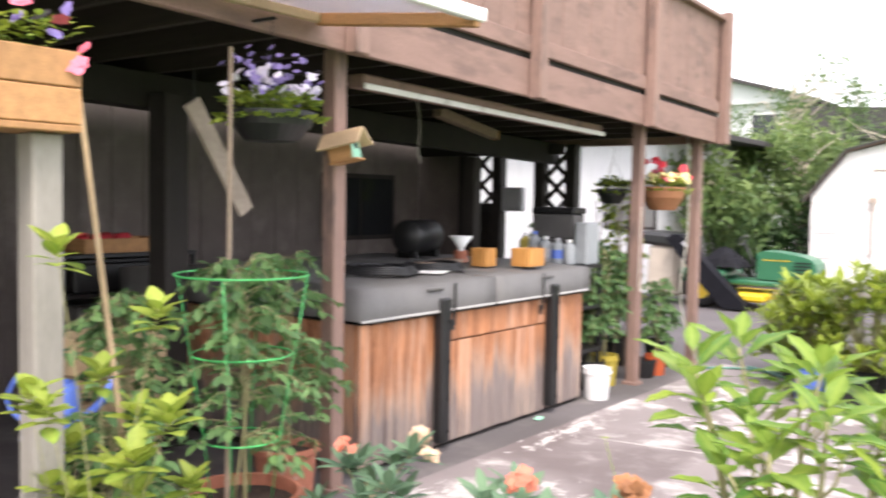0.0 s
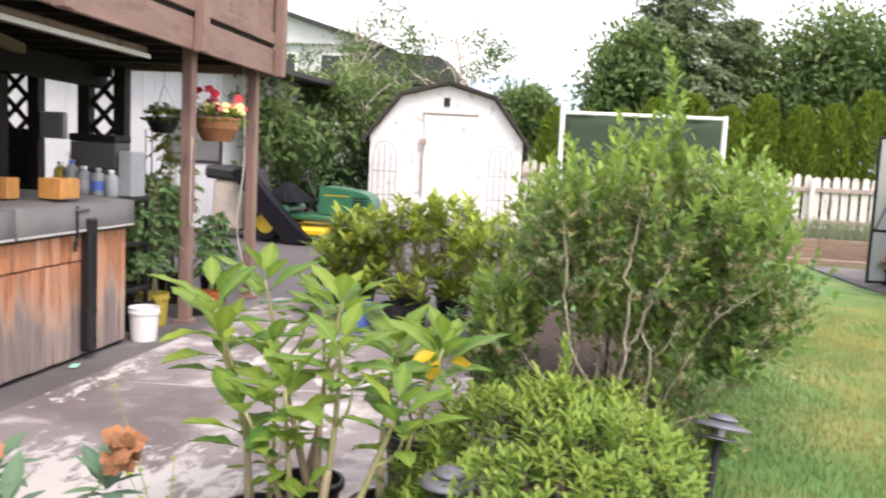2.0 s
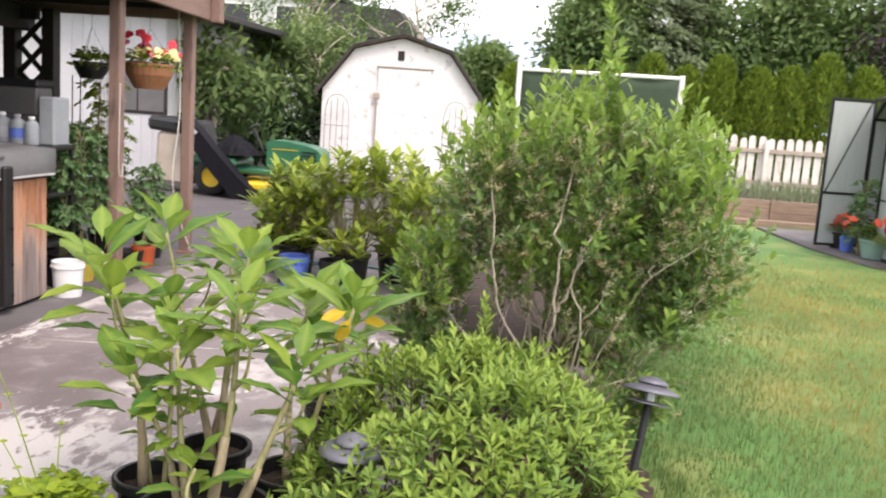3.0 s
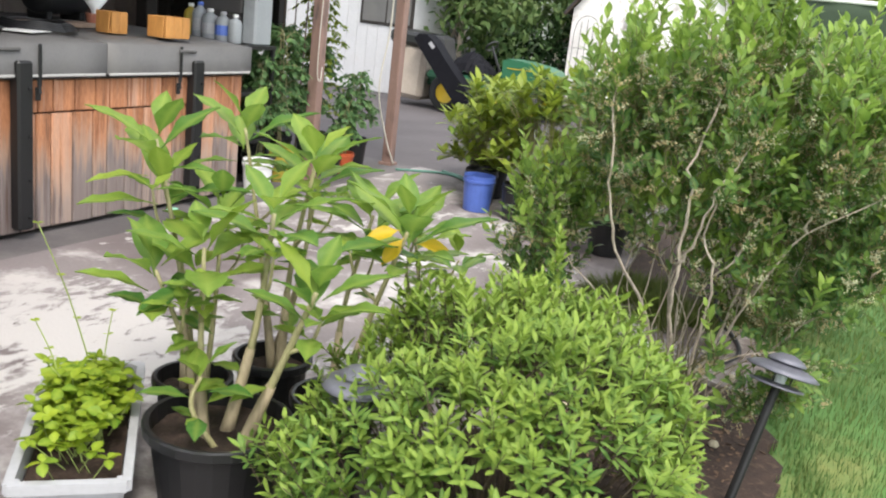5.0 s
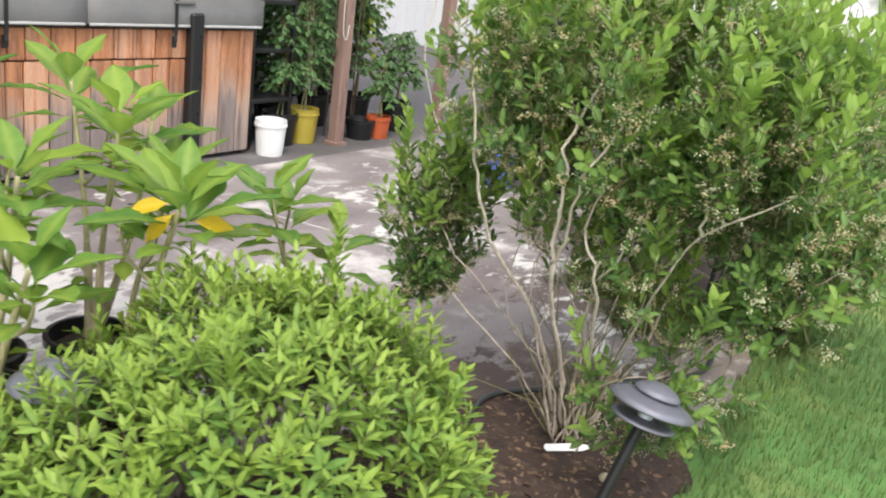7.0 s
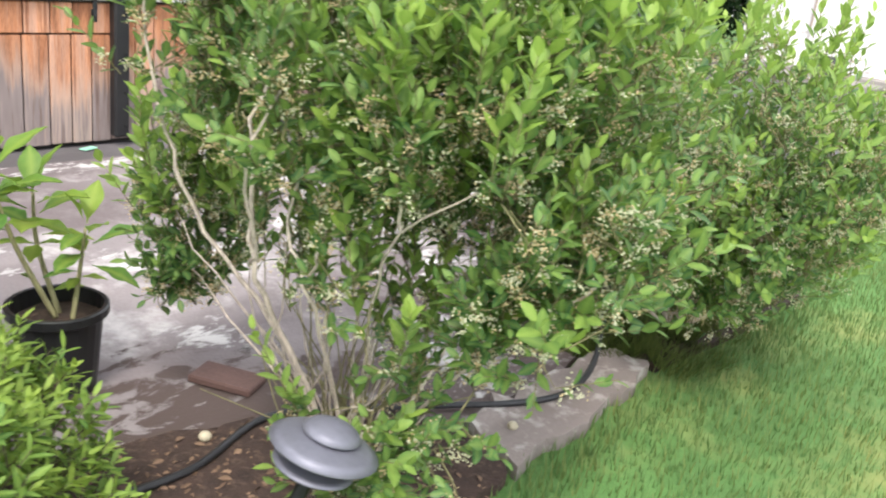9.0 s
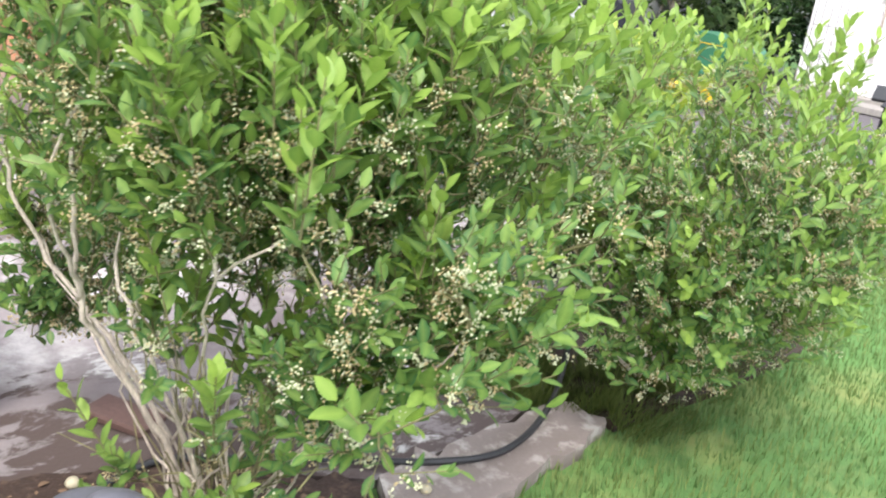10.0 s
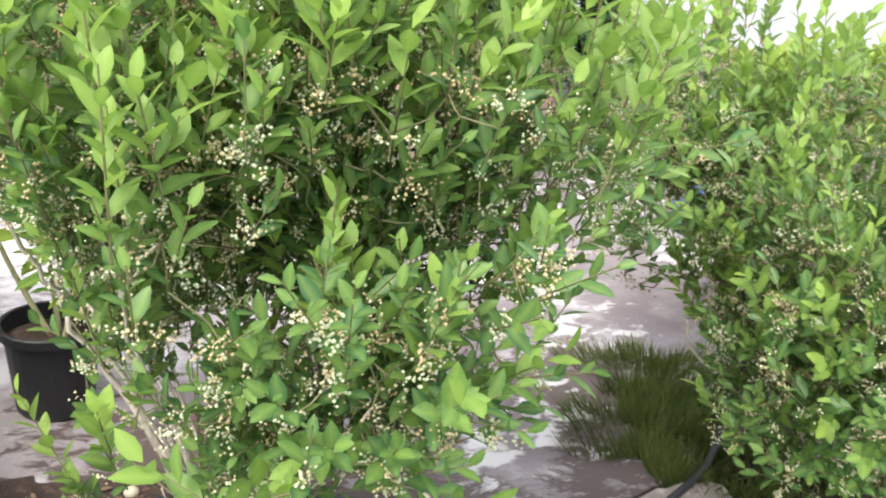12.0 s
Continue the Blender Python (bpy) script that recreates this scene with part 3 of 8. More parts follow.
def fast_mesh(name, verts, tris, material, floats=None, smooth=True):
    me = bpy.data.meshes.new(name)
    me.vertices.add(len(verts))
    me.vertices.foreach_set("co", np.ascontiguousarray(verts, dtype=np.float32).ravel())
    me.loops.add(len(tris) * 3)
    me.loops.foreach_set("vertex_index", np.ascontiguousarray(tris, dtype=np.int32).ravel())
    me.polygons.add(len(tris))
    me.polygons.foreach_set("loop_start", np.arange(0, len(tris) * 3, 3, dtype=np.int32))
    me.polygons.foreach_set("loop_total", np.full(len(tris), 3, dtype=np.int32))
    me.polygons.foreach_set("use_smooth", np.full(len(tris), smooth))
    for key, vals in (floats or {}).items():
        at = me.attributes.new(key, "FLOAT", "POINT")
        at.data.foreach_set("value", np.ascontiguousarray(vals, dtype=np.float32))
    me.update(calc_edges=True)
    me.materials.append(material)
    return me


class Leaves:
    """Gathers leaves as place, direction, upper side, size and age."""

    def __init__(self):
        self.p, self.d, self.u, self.s, self.a = [], [], [], [], []

    def put(self, p, d, u, s, a):
        self.p.append(tuple(p))
        self.d.append(tuple(d))
        self.u.append(tuple(u))
        self.s.append(s)
        self.a.append(a)

    def arrays(self):
        return [np.array(x, float) for x in (self.p, self.d, self.u, self.s, self.a)]


def leaf_part(name, shape, arrays, material, parent, label="", kind="stuff"):
    p, d, u, s, a = arrays
    v, t, rib = shape
    r = frames_for(d, u)
    verts = (np.einsum("nij,vj->nvi", r, v) * s[:, None, None] + p[:, None, :]).reshape(-1, 3)
    tris = (t[None] + (np.arange(len(p)) * len(v))[:, None, None]).reshape(-1, 3)
    me = fast_mesh(name, verts, tris, material, {"age": np.repeat(a, len(v)), "rib": np.tile(rib, len(p))})
    return link_mesh(name, me, parent, label, kind)


def single_leaf_meshes(name, shape, material, ages):
    v, t, rib = shape
    return [fast_mesh(name, v, t, material, {"age": np.full(len(v), a), "rib": rib}) for a in ages]


def leaf_objects(name, shape, arrays, material, parent):
    """Leaves as objects of their own on a few shared meshes."""
    ages = (0.1, 0.3, 0.5, 0.7, 0.9)
    meshes = single_leaf_meshes(name, shape, material, ages)
    p, d, u, s, a = arrays
    r = frames_for(d, u)
    for i in range(len(p)):
        me = meshes[int(np.argmin([abs(x - a[i]) for x in ages]))]
        ob = new(name, me)
        ob.parent = parent
        m = Matrix(r[i].tolist()).to_4x4()
        ob.matrix_basis = Matrix.Translation(p[i].tolist()) @ m @ Matrix.Diagonal((s[i], s[i], s[i], 1))


def split_near(arrays, toward, count):
    """The leaves that reach furthest in a direction of the plan, and the rest."""
    score = arrays[0] @ np.array(toward, float)
    order = np.argsort(-score)
    return [x[order[:count]] for x in arrays], [x[order[count:]] for x in arrays]


def shoot(leaves, rng, start, direction, length, count, size, age0, age1, spread=0.95):
    """Leaves set spirally along a young shoot; those at the tip are smaller, younger and more upright."""
    d = Vector(direction).normalized()
    a = d.cross(Vector((0.2, 0.1, 1.0))).normalized()
    b = d.cross(a)
    turn = rng.random() * 6.28
    start = Vector(start)
    for i in range(count):
        t = (i + 0.6) / count
        turn += 2.4
        side = a * math.cos(turn) + b * math.sin(turn)
        lean = spread * (1 - 0.55 * t)
        ld = (d * math.cos(lean) + side * math.sin(lean)).normalized()
        up = (d * math.sin(lean) - side * math.cos(lean) + Vector((0, 0, 0.5))).normalized()
        s = size * (0.75 + 0.4 * rng.random()) * (1.0 if t < 0.7 else 0.75)
        age = age0 + (age1 - age0) * t + (rng.random() - 0.5) * 0.15
        leaves.put(start + d * (length * t), ld, up, s, min(1, max(0, age)))
    return start + d * length


BEAD = (np.array([(1, 0, 0), (-1, 0, 0), (0, 1, 0), (0, -1, 0), (0, 0, 1), (0, 0, -1)], float), np.array([(0, 2, 4), (2, 1, 4), (1, 3, 4), (3, 0, 4), (2, 0, 5), (1, 2, 5), (3, 1, 5), (0, 3, 5)]))


def beads(name, pts, radii, material, parent, label="", kind="stuff"):
    v, t = BEAD
    pts, radii = np.array(pts, float), np.array(radii, float)
    verts = (v[None] * radii[:, None, None] + pts[:, None, :]).reshape(-1, 3)
    tris = (t[None] + (np.arange(len(pts)) * len(v))[:, None, None]).reshape(-1, 3)
    return link_mesh(name, fast_mesh(name, verts, tris, material), parent, label, kind)


PETALS = leaf_shape(0.9, -0.25, 0.35)


def blossom(leaves, rng, c, facing, r, petals=6):
    """A flower head: a ring of petals round a centre."""
    f = Vector(facing).normalized()
    a = f.cross(Vector((0.3, 0.2, 0.9))).normalized()
    b = f.cross(a)
    for k in range(petals):
        t = 6.2832 * k / petals + rng.random() * 0.3
        side = a * math.cos(t) + b * math.sin(t)
        leaves.put(Vector(c), (side + f * 0.35), f, r * (0.9 + 0.3 * rng.random()), rng.random())


# ---- ground ----
def ground_sheet():
    """One uneven sheet of turf that reaches the horizon, finer near the garden."""
    xs = sorted(set([-900, -300, -120, -60, -30, -18] + [-12 + 0.5 * i for i in range(64)] + [22, 30, 60, 120, 300, 900]))
    ys = sorted(set([-900, -200, -60, -25] + [-12 + 0.5 * i for i in range(90)] + [35, 50, 90, 200, 900]))
    v = [(x, y, -0.03 + 0.012 * noise.noise((x * 0.7, y * 0.7, 0))) for y in ys for x in xs]
    w = len(xs)
    f = [[j * w + i, j * w + i + 1, (j + 1) * w + i + 1, (j + 1) * w + i] for j in range(len(ys) - 1) for i in range(w - 1)]
    g = Geo().add(v, f)
    return tagged(g.part("ground", M["lawn"], smooth=True), "mown lawn with yellowed dry patches", "lawn", kind="structure")


ground_sheet()


def slab(name, outline, z0, z1, material, label, category):
    """A cast slab over an outline in the plan, with a softened upper edge."""
    bm = bmesh.new()
    lo = [bm.verts.new((x, y, z0)) for x, y in outline]
    f = bm.faces.new(lo)
    up = bmesh.ops.extrude_face_region(bm, geom=[f])
    bmesh.ops.translate(bm, verts=[e for e in up["geom"] if isinstance(e, bmesh.types.BMVert)], vec=(0, 0, z1 - z0))
    bmesh.ops.recalc_face_normals(bm, faces=bm.faces)
    me = bpy.data.meshes.new(name)
    bm.to_mesh(me)
    bm.free()
    me.materials.append(material)
    return tagged(link_mesh(name, me), label, category, kind="structure")


def rough(outline, seed, step=0.05, amount=0.014):
    """The outline with its straight edges broken into small uneven steps."""
    rng = random.Random(seed)
    out = []
    for (xa, ya), (xb, yb) in zip(outline, outline[1:] + outline[:1]):
        n = max(1, int(math.hypot(xb - xa, yb - ya) / step))
        for k in range(n):
            out.append((xa + (xb - xa) * k / n + rng.gauss(0, amount), ya + (yb - ya) * k / n + rng.gauss(0, amount)))
    return out


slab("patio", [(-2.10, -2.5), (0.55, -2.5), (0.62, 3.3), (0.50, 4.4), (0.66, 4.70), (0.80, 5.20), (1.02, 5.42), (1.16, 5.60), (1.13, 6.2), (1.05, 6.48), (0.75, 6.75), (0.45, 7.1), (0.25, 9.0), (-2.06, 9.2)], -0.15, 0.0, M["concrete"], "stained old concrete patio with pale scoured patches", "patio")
# The strip's darker concrete colour holds the deck's shade as well as damp.
slab("patio_under_deck", [(-6.2, -2.5), (-2.105, -2.5), (-2.065, 9.2), (-6.2, 9.3)], -0.15, -0.008, M["concrete_dim"], "concrete strip under the deck, coloured dark for shade and damp", "patio")
slab("driveway", [(-16, 9.32), (-6.2, 9.32), (0.2, 9.03), (0.3, 12.5), (-0.5, 20.0), (-16, 22.0)], -0.15, -0.012, M["asphalt"], "worn grey asphalt driveway behind the patio", "driveway")
slab("garden_bed", rough([(0.63, 3.0), (1.25, 3.1), (1.50, 3.7), (1.60, 4.4), (1.58, 4.9), (1.48, 5.3), (1.40, 5.49), (1.18, 5.56), (1.03, 5.42), (0.81, 5.2), (0.67, 4.70), (0.51, 4.4)], 5), -0.12, 0.008, M["soil"], "bare dark soil bed between patio and lawn", "garden bed")
slab("garden_bed", [(0.46, 7.12), (0.76, 6.77), (1.06, 6.50), (1.335, 6.50), (1.38, 7.1), (1.38, 7.8), (1.15, 8.5), (0.9, 9.6), (0.3, 10.2), (0.26, 9.0)], -0.12, 0.004, M["soil"], "dark soil bed under the berry bushes", "garden bed")
slab("edging", rough([(1.17, 5.58), (1.43, 5.50), (1.42, 5.95), (1.335, 6.49), (1.135, 6.46), (1.15, 6.05)], 3), -0.1, 0.022, M["edging"], "rough pale concrete edging beside the lawn", "edging")
slab("greenhouse_pad", [(4.1, 15.7), (4.35, 13.6), (4.75, 12.2), (9.5, 11.2), (9.5, 15.8)], -0.1, 0.0, M["concrete_dim"], "grey paving round the greenhouse", "paving")


# ---- deck ----
def build_deck():
    deck = thing("deck", (0, 0, 0), "raised brown-painted wooden deck with panelled railing", "deck", kind="structure")
    y0, y1, xo, xi = -2.4, 9.20, -2.15, -5.6
    Geo().span((xo - 0.04, y0, 2.115), (xo, y1, 2.355), 0.006).part("fascia", M["deck_paint"], deck)
    Geo().span((xi, y1 - 0.04, 2.118), (xo - 0.043, y1, 2.352), 0.006).part("end_fascia", M["deck_paint"], deck)
    n = 26
    w = (xo - 0.06 - xi) / n
    for k in range(n):
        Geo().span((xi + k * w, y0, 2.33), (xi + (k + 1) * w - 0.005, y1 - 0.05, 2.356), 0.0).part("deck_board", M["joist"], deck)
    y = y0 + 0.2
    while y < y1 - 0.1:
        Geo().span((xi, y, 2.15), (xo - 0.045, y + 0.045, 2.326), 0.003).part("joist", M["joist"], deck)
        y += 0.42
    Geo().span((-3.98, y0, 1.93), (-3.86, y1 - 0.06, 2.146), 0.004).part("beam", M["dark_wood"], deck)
    # Rails, panels and posts of the railing.
    posts = [-2.3, -0.2, 1.95, 4.02, 5.74, 7.50, 9.14]
    for y in posts:
        Geo().span((xo + 0.002, y - 0.048, 2.10), (xo + 0.092, y + 0.048, 3.34), 0.008).part("railing_post", M["post_paint"], deck)
    Geo().span((xo - 0.02, y0, 2.395), (xo + 0.018, y1, 2.50), 0.005).part("bottom_rail", M["deck_paint"], deck)
    Geo().span((xo - 0.05, y0, 2.357), (xo - 0.024, y1 - 0.05, 2.46), 0.0).part("toe_board", M["dark_wood"], deck)
    Geo().span((xo - 0.055, y0, 3.26), (xo + 0.045, y1 + 0.04, 3.30), 0.006).part("top_rail", M["deck_paint"], deck)
    for a, b in zip(posts, posts[1:]):
        m = max(3, round((b - a) / 0.2))
        s = (b - a) / m
        for k in range(m):
            y = a + k * s
            Geo().span((xo - 0.035, y, 2.502), (xo - 0.012 - 0.002 * (k % 2), y + s - 0.004, 3.258), 0.003).part("panel_board", M["deck_paint"], deck)
    Geo().span((xo - 0.035, 9.142, 2.502), (xo - 0.012, 9.195, 3.258), 0.003).part("panel_board", M["deck_paint"], deck)
    for k in range(17):
        x = xi + 0.02 + k * 0.2
        Geo().span((x, y1 - 0.035, 2.42), (x + 0.196, y1 - 0.01, 3.258), 0.003).part("panel_board", M["deck_paint"], deck)
    Geo().span((xi, y1 - 0.055, 3.262), (xo - 0.056, y1 + 0.04, 3.30), 0.006).part("end_top_rail", M["deck_paint"], deck)
    Geo().span((xo - 0.02, y1 - 0.02, 2.36), (xo + 0.06, y1 + 0.05, 3.34), 0.006).part("corner_post", M["post_paint"], deck)
    deck.matrix_basis = DECK_FALL
    return deck


# The deck falls towards its far end for drainage.
DECK_FALL = pose(0, -0.06, 0.246, -1.55)
build_deck()

post_geo = Geo().span((-0.045, -0.045, 0), (0.045, 0.045, 2.30), 0.007)
first_post = None
for y in (4.09, 7.755, 9.06, 1.3, -1.5):
    e = thing("deck_post", (-2.325, y, -0.01), "brown-painted square wooden post that carries the deck", "post", "deck posts")
    if first_post is None:
        first_post = post_geo.mesh("shaft", M["post_paint"])
    link_mesh("shaft", first_post, e)
    Geo().box((0.13, 0.13, 0.03), (0, 0, 0.012), bev=0.004).part("foot", M["post_paint"], e)

# Pale folded blind housing under the edge of the deck.
e = thing("blind_housing", (-2.47, 4.41, 2.06), "long pale metal blind housing under the deck edge", "blind")
Geo().span((-0.07, 0, 0), (0.05, 2.86, 0.075), 0.01).part("casing", M["post_paint"], e)
Geo().span((0.052, 0, -0.012), (0.066, 2.88, 0.022), 0.004).part("lip", M["white_paint"], e, "pale front lip")
e.matrix_basis = pose(-2.47, 4.41, 2.145, -1.4)


# ---- house wall under the deck ----
def build_house_wall():
    wall = thing("wall_west", (-5.75, 0, 0), "pale house wall below the deck, darkened in colour as shade", "wall", kind="structure")
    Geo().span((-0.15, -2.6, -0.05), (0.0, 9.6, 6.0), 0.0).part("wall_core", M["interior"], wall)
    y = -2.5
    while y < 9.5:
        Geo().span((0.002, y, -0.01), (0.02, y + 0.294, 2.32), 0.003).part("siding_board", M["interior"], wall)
        y += 0.3
    win = thing("window_1", (-5.72, 7.42, 1.08), "dark window in the shaded house wall", "window", kind="structure")
    Geo().span((0.0, 0, 0), (0.03, 1.16, 0.72), 0.004).part("window_frame", M["dark_wood"], win)
    for a in (0.05, 0.60):
        Geo().span((0.032, a, 0.05), (0.04, a + 0.51, 0.67), 0.0).part("pane", M["dark_glass"], win)
    door = thing("door_1", (-5.72, 2.2, 0.0), "closed pale door in the house wall", "door", kind="structure")
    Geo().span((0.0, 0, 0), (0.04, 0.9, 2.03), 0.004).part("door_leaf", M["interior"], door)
    Geo().lathe([(0.0, 0.0), (0.02, 0.0), (0.028, 0.03), (0.0, 0.05)], (0.04, 0.82, 1.0), 12, (0, 90, 0)).part("door_handle", M["black_metal"], door)


build_house_wall()
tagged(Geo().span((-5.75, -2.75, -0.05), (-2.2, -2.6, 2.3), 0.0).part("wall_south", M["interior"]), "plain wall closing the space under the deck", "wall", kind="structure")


# ---- hot tub ----
def build_tub():
    x1, y0, y1 = -2.36, 4.34, 6.89
    x0 = -4.50
    tub = thing("hot_tub", (0, 0, 0), "hot tub clad in weathered cedar boards with a grey cover", "hot tub")
    rng = random.Random(4)
    Geo().span((x0 + 0.03, y0 + 0.03, 0.0), (x1 - 0.03, y1 - 0.03, 0.80), 0.0).part("shell", M["dark_wood"], tub)

    def board(y, w, za, zb, dx):
        Geo().span((x1 - 0.022 + dx, y + 0.0035, za), (x1 + dx, y + w - 0.0035, zb), 0.006).part("board", M["tub_wood"], tub)

    y = y0
    while y < y1 - 0.02:
        w = min(0.085 + 0.075 * rng.random(), y1 - y)
        if y1 - y - w < 0.03:
            w = y1 - y
        mid = y + w / 2
        if 5.10 < mid < 6.31:
            board(y, w, 0.018 + 0.006 * rng.random(), 0.652, 0.0)
            board(y + 0.01, w, 0.660, 0.835, 0.006)
        else:
            board(y, w, 0.018 + 0.006 * rng.random(), 0.835, 0.0)
        y += w
    y = x0
    while y < x1 - 0.02:
        w = min(0.1, x1 - 0.022 - y)
        for yy in (y0, y1 - 0.02):
            Geo().span((y + 0.0012, yy, 0.045), (y + w - 0.0012, yy + 0.02, 0.835), 0.003).part("board", M["tub_wood"], tub)
        y += 0.1
    for yy in (5.045, 6.365):
        p = Geo().span((x1 + 0.001, yy - 0.048, 0.05), (x1 + 0.075, yy + 0.048, 0.94), 0.012).part("corner_bracket", M["black_plastic"], tub, "black plastic cover-lifter bracket")
        for z in (0.12, 0.32, 0.55, 0.8):
            Geo().lathe([(0, 0), (0.012, 0), (0.012, 0.006), (0, 0.009)], (x1 + 0.0755, yy + 0.02, z), 8, (0, 90, 0)).part("screw", M["black_metal"], p)
    for yy in (5.15, 6.21):
        s = Geo().box((0.006, 0.022, 0.22), (x1 + 0.052, yy, 0.915), bev=0.002).box((0.012, 0.035, 0.07), (x1 + 0.035, yy, 0.765), bev=0.004)
        s.box((0.006, 0.022, 0.09), (x1 + 0.045, yy, 0.81), (0, -8, 0), 0.002)
        s.part("cover_strap", M["black_plastic"], tub, "black nylon cover strap with clip")
    # Two-part cover with a skirt, slightly sagging.
    for a, b in ((y0 - 0.05, (y0 + y1) / 2 - 0.004), ((y0 + y1) / 2 + 0.004, y1 + 0.03)):
        bm = bmesh.new()
        nx, ny = 12, 8
        grid = {}
        for i in range(nx + 1):
            for j in range(ny + 1):
                u, v = i / nx, j / ny
                z = 1.045 + 0.03 * math.sin(u * math.pi) - 0.012 * math.sin(v * math.pi) + 0.008 * noise.noise((u * 5, v * 5 + a, 0))
                if i in (0, nx) or j in (0, ny):
                    z -= 0.012
                grid[i, j] = bm.verts.new((x0 - 0.04 + (x1 + 0.045 - x0 + 0.04) * u, a + (b - a) * v, z))
        for i in range(nx):
            for j in range(ny):
                bm.faces.new([grid[i, j], grid[i + 1, j], grid[i + 1, j + 1], grid[i, j + 1]])
        rim = [e for e in bm.edges if e.is_boundary]
        ext = bmesh.ops.extrude_edge_only(bm, edges=rim)
        for vv in ext["geom"]:
            if isinstance(vv, bmesh.types.BMVert):
                vv.co.z = 0.862 + 0.006 * noise.noise((vv.co.y * 6, vv.co.x * 6, 3))
        bmesh.ops.recalc_face_normals(bm, faces=bm.faces)
        me = bpy.data.meshes.new("cover")
        bm.to_mesh(me)
        bm.free()
        me.polygons.foreach_set("use_smooth", [True] * len(me.polygons))
        me.materials.append(M["vinyl"])
        c = link_mesh("cover", me, tub, "grey vinyl cover half")
        Geo().span((x1 + 0.038, a + 0.01, 0.852), (x1 + 0.05, b - 0.01, 0.868), 0.004).part("piping", M["vinyl_edge"], c)
        Geo().box((0.012, 0.16, 0.022), (x1 + 0.051, (a + b) / 2, 1.0), bev=0.005).part("handle", M["vinyl"], c)
    Geo().span((x1 - 0.4, y0 + 0.05, 0.838), (x1 + 0.03, y1 - 0.02, 0.858), 0.004).part("rim", M["dark_wood"], tub)


build_tub()


# ---- shed ----
def build_shed():
    cx, y, z0 = -2.09, 17.9, 0.16
    shed = thing("shed", (cx, y, 0), "white gambrel-roofed garden shed with peeling paint", "shed", rz=9)
    prof = [(-1.45, z0), (-1.45, 1.72), (-0.87, 2.48), (0, 2.72), (0.87, 2.48), (1.45, 1.72), (1.45, z0)]
    Geo().extrude(prof, 0.05, Matrix.Identity(4)).part("front_wall", M["shed_white"], shed)
    Geo().extrude(prof, 0.05, pose(0, 3.4, 0)).part("back_wall", M["shed_white"], shed)
    for s in (-1, 1):
        Geo().box((0.05, 3.35, 1.52), (s * 1.425, 1.72, 0.93), bev=0).part("side_wall", M["shed_white"], shed)
    roof = [(-1.58, 1.62), (-0.90, 2.52), (0, 2.77), (0.90, 2.52), (1.58, 1.62)]
    for (xa, za), (xb, zb) in zip(roof, roof[1:]):
        L, ang = math.hypot(xb - xa, zb - za), math.degrees(math.atan2(zb - za, xb - xa))
        Geo().box((L + 0.03, 3.75, 0.035), ((xa + xb) / 2, 1.7, (za + zb) / 2 + 0.015), (0, -ang, 0), 0.004).part("roof_slope", M["shingle"], shed)
        Geo().box((L + 0.02, 0.025, 0.05), ((xa + xb) / 2, -0.14, (za + zb) / 2 - 0.012), (0, -ang, 0), 0.004).part("bargeboard", M["bark_dark"], shed)
    door = Geo().span((-0.42, -0.035, 0.24), (0.54, -0.003, 2.16), 0.004).part("door", M["shed_white"], shed, "white double board door")
    for x in (-0.42, 0.50):
        Geo().span((x, -0.05, 0.24), (x + 0.045, -0.037, 2.16), 0.003).part("door_stile", M["shed_white"], door)
    Geo().span((-0.46, -0.055, 2.165), (0.60, -0.004, 2.195), 0.003).part("door_head", M["rail_wood"], door)
    Geo().box((0.03, 0.03, 0.9), (-0.44, -0.07, 1.15), bev=0.004).box((0.14, 0.025, 0.1), (-0.44, -0.065, 1.65), bev=0.005).part("door_hasp", M["rail_wood"], door, "rusty grey hasp and bolt")
    v = Geo().box((0.12, 0.03, 0.17), (-0.02, -0.02, 2.40), bev=0.01)
    v.part("vent", M["dark_wood"], shed)
    Geo().span((-1.5, -0.3, 0.02), (1.5, 3.4, 0.155), 0.01).part("plinth", M["grey_post"], shed)
    Geo().span((-0.6, -0.9, 0.0), (0.8, -0.31, 0.10), 0.01).part("step", M["grey_post"], shed)
    for sx in (-1.15, 1.05):
        g = Geo()
        for k in range(5):
            x = sx - 0.22 + 0.11 * k
            h = 1.25 + 0.32 * math.sin(math.pi * (k + 0.5) / 5)
            g.tube([(x, -0.08, 0.16), (x, -0.06, h)], 0.0055, seg=5)
        for z in (0.6, 1.05):
            g.tube([(sx - 0.22, -0.07, z), (sx + 0.22, -0.07, z)], 0.0045, seg=5)
        g.tube(catmull([(sx - 0.22, -0.06, 1.35), (sx - 0.15, -0.06, 1.55), (sx, -0.06, 1.62), (sx + 0.15, -0.06, 1.55), (sx + 0.22, -0.06, 1.35)], 4), 0.0055, seg=5)
        tr = thing("wire_trellis", (cx + 0.008, y - 0.05, 0), "black wire garden trellis leaning on the shed", "trellis", "shed trellises", rz=9)
        g.part("frame", M["black_metal"], tr)


build_shed()


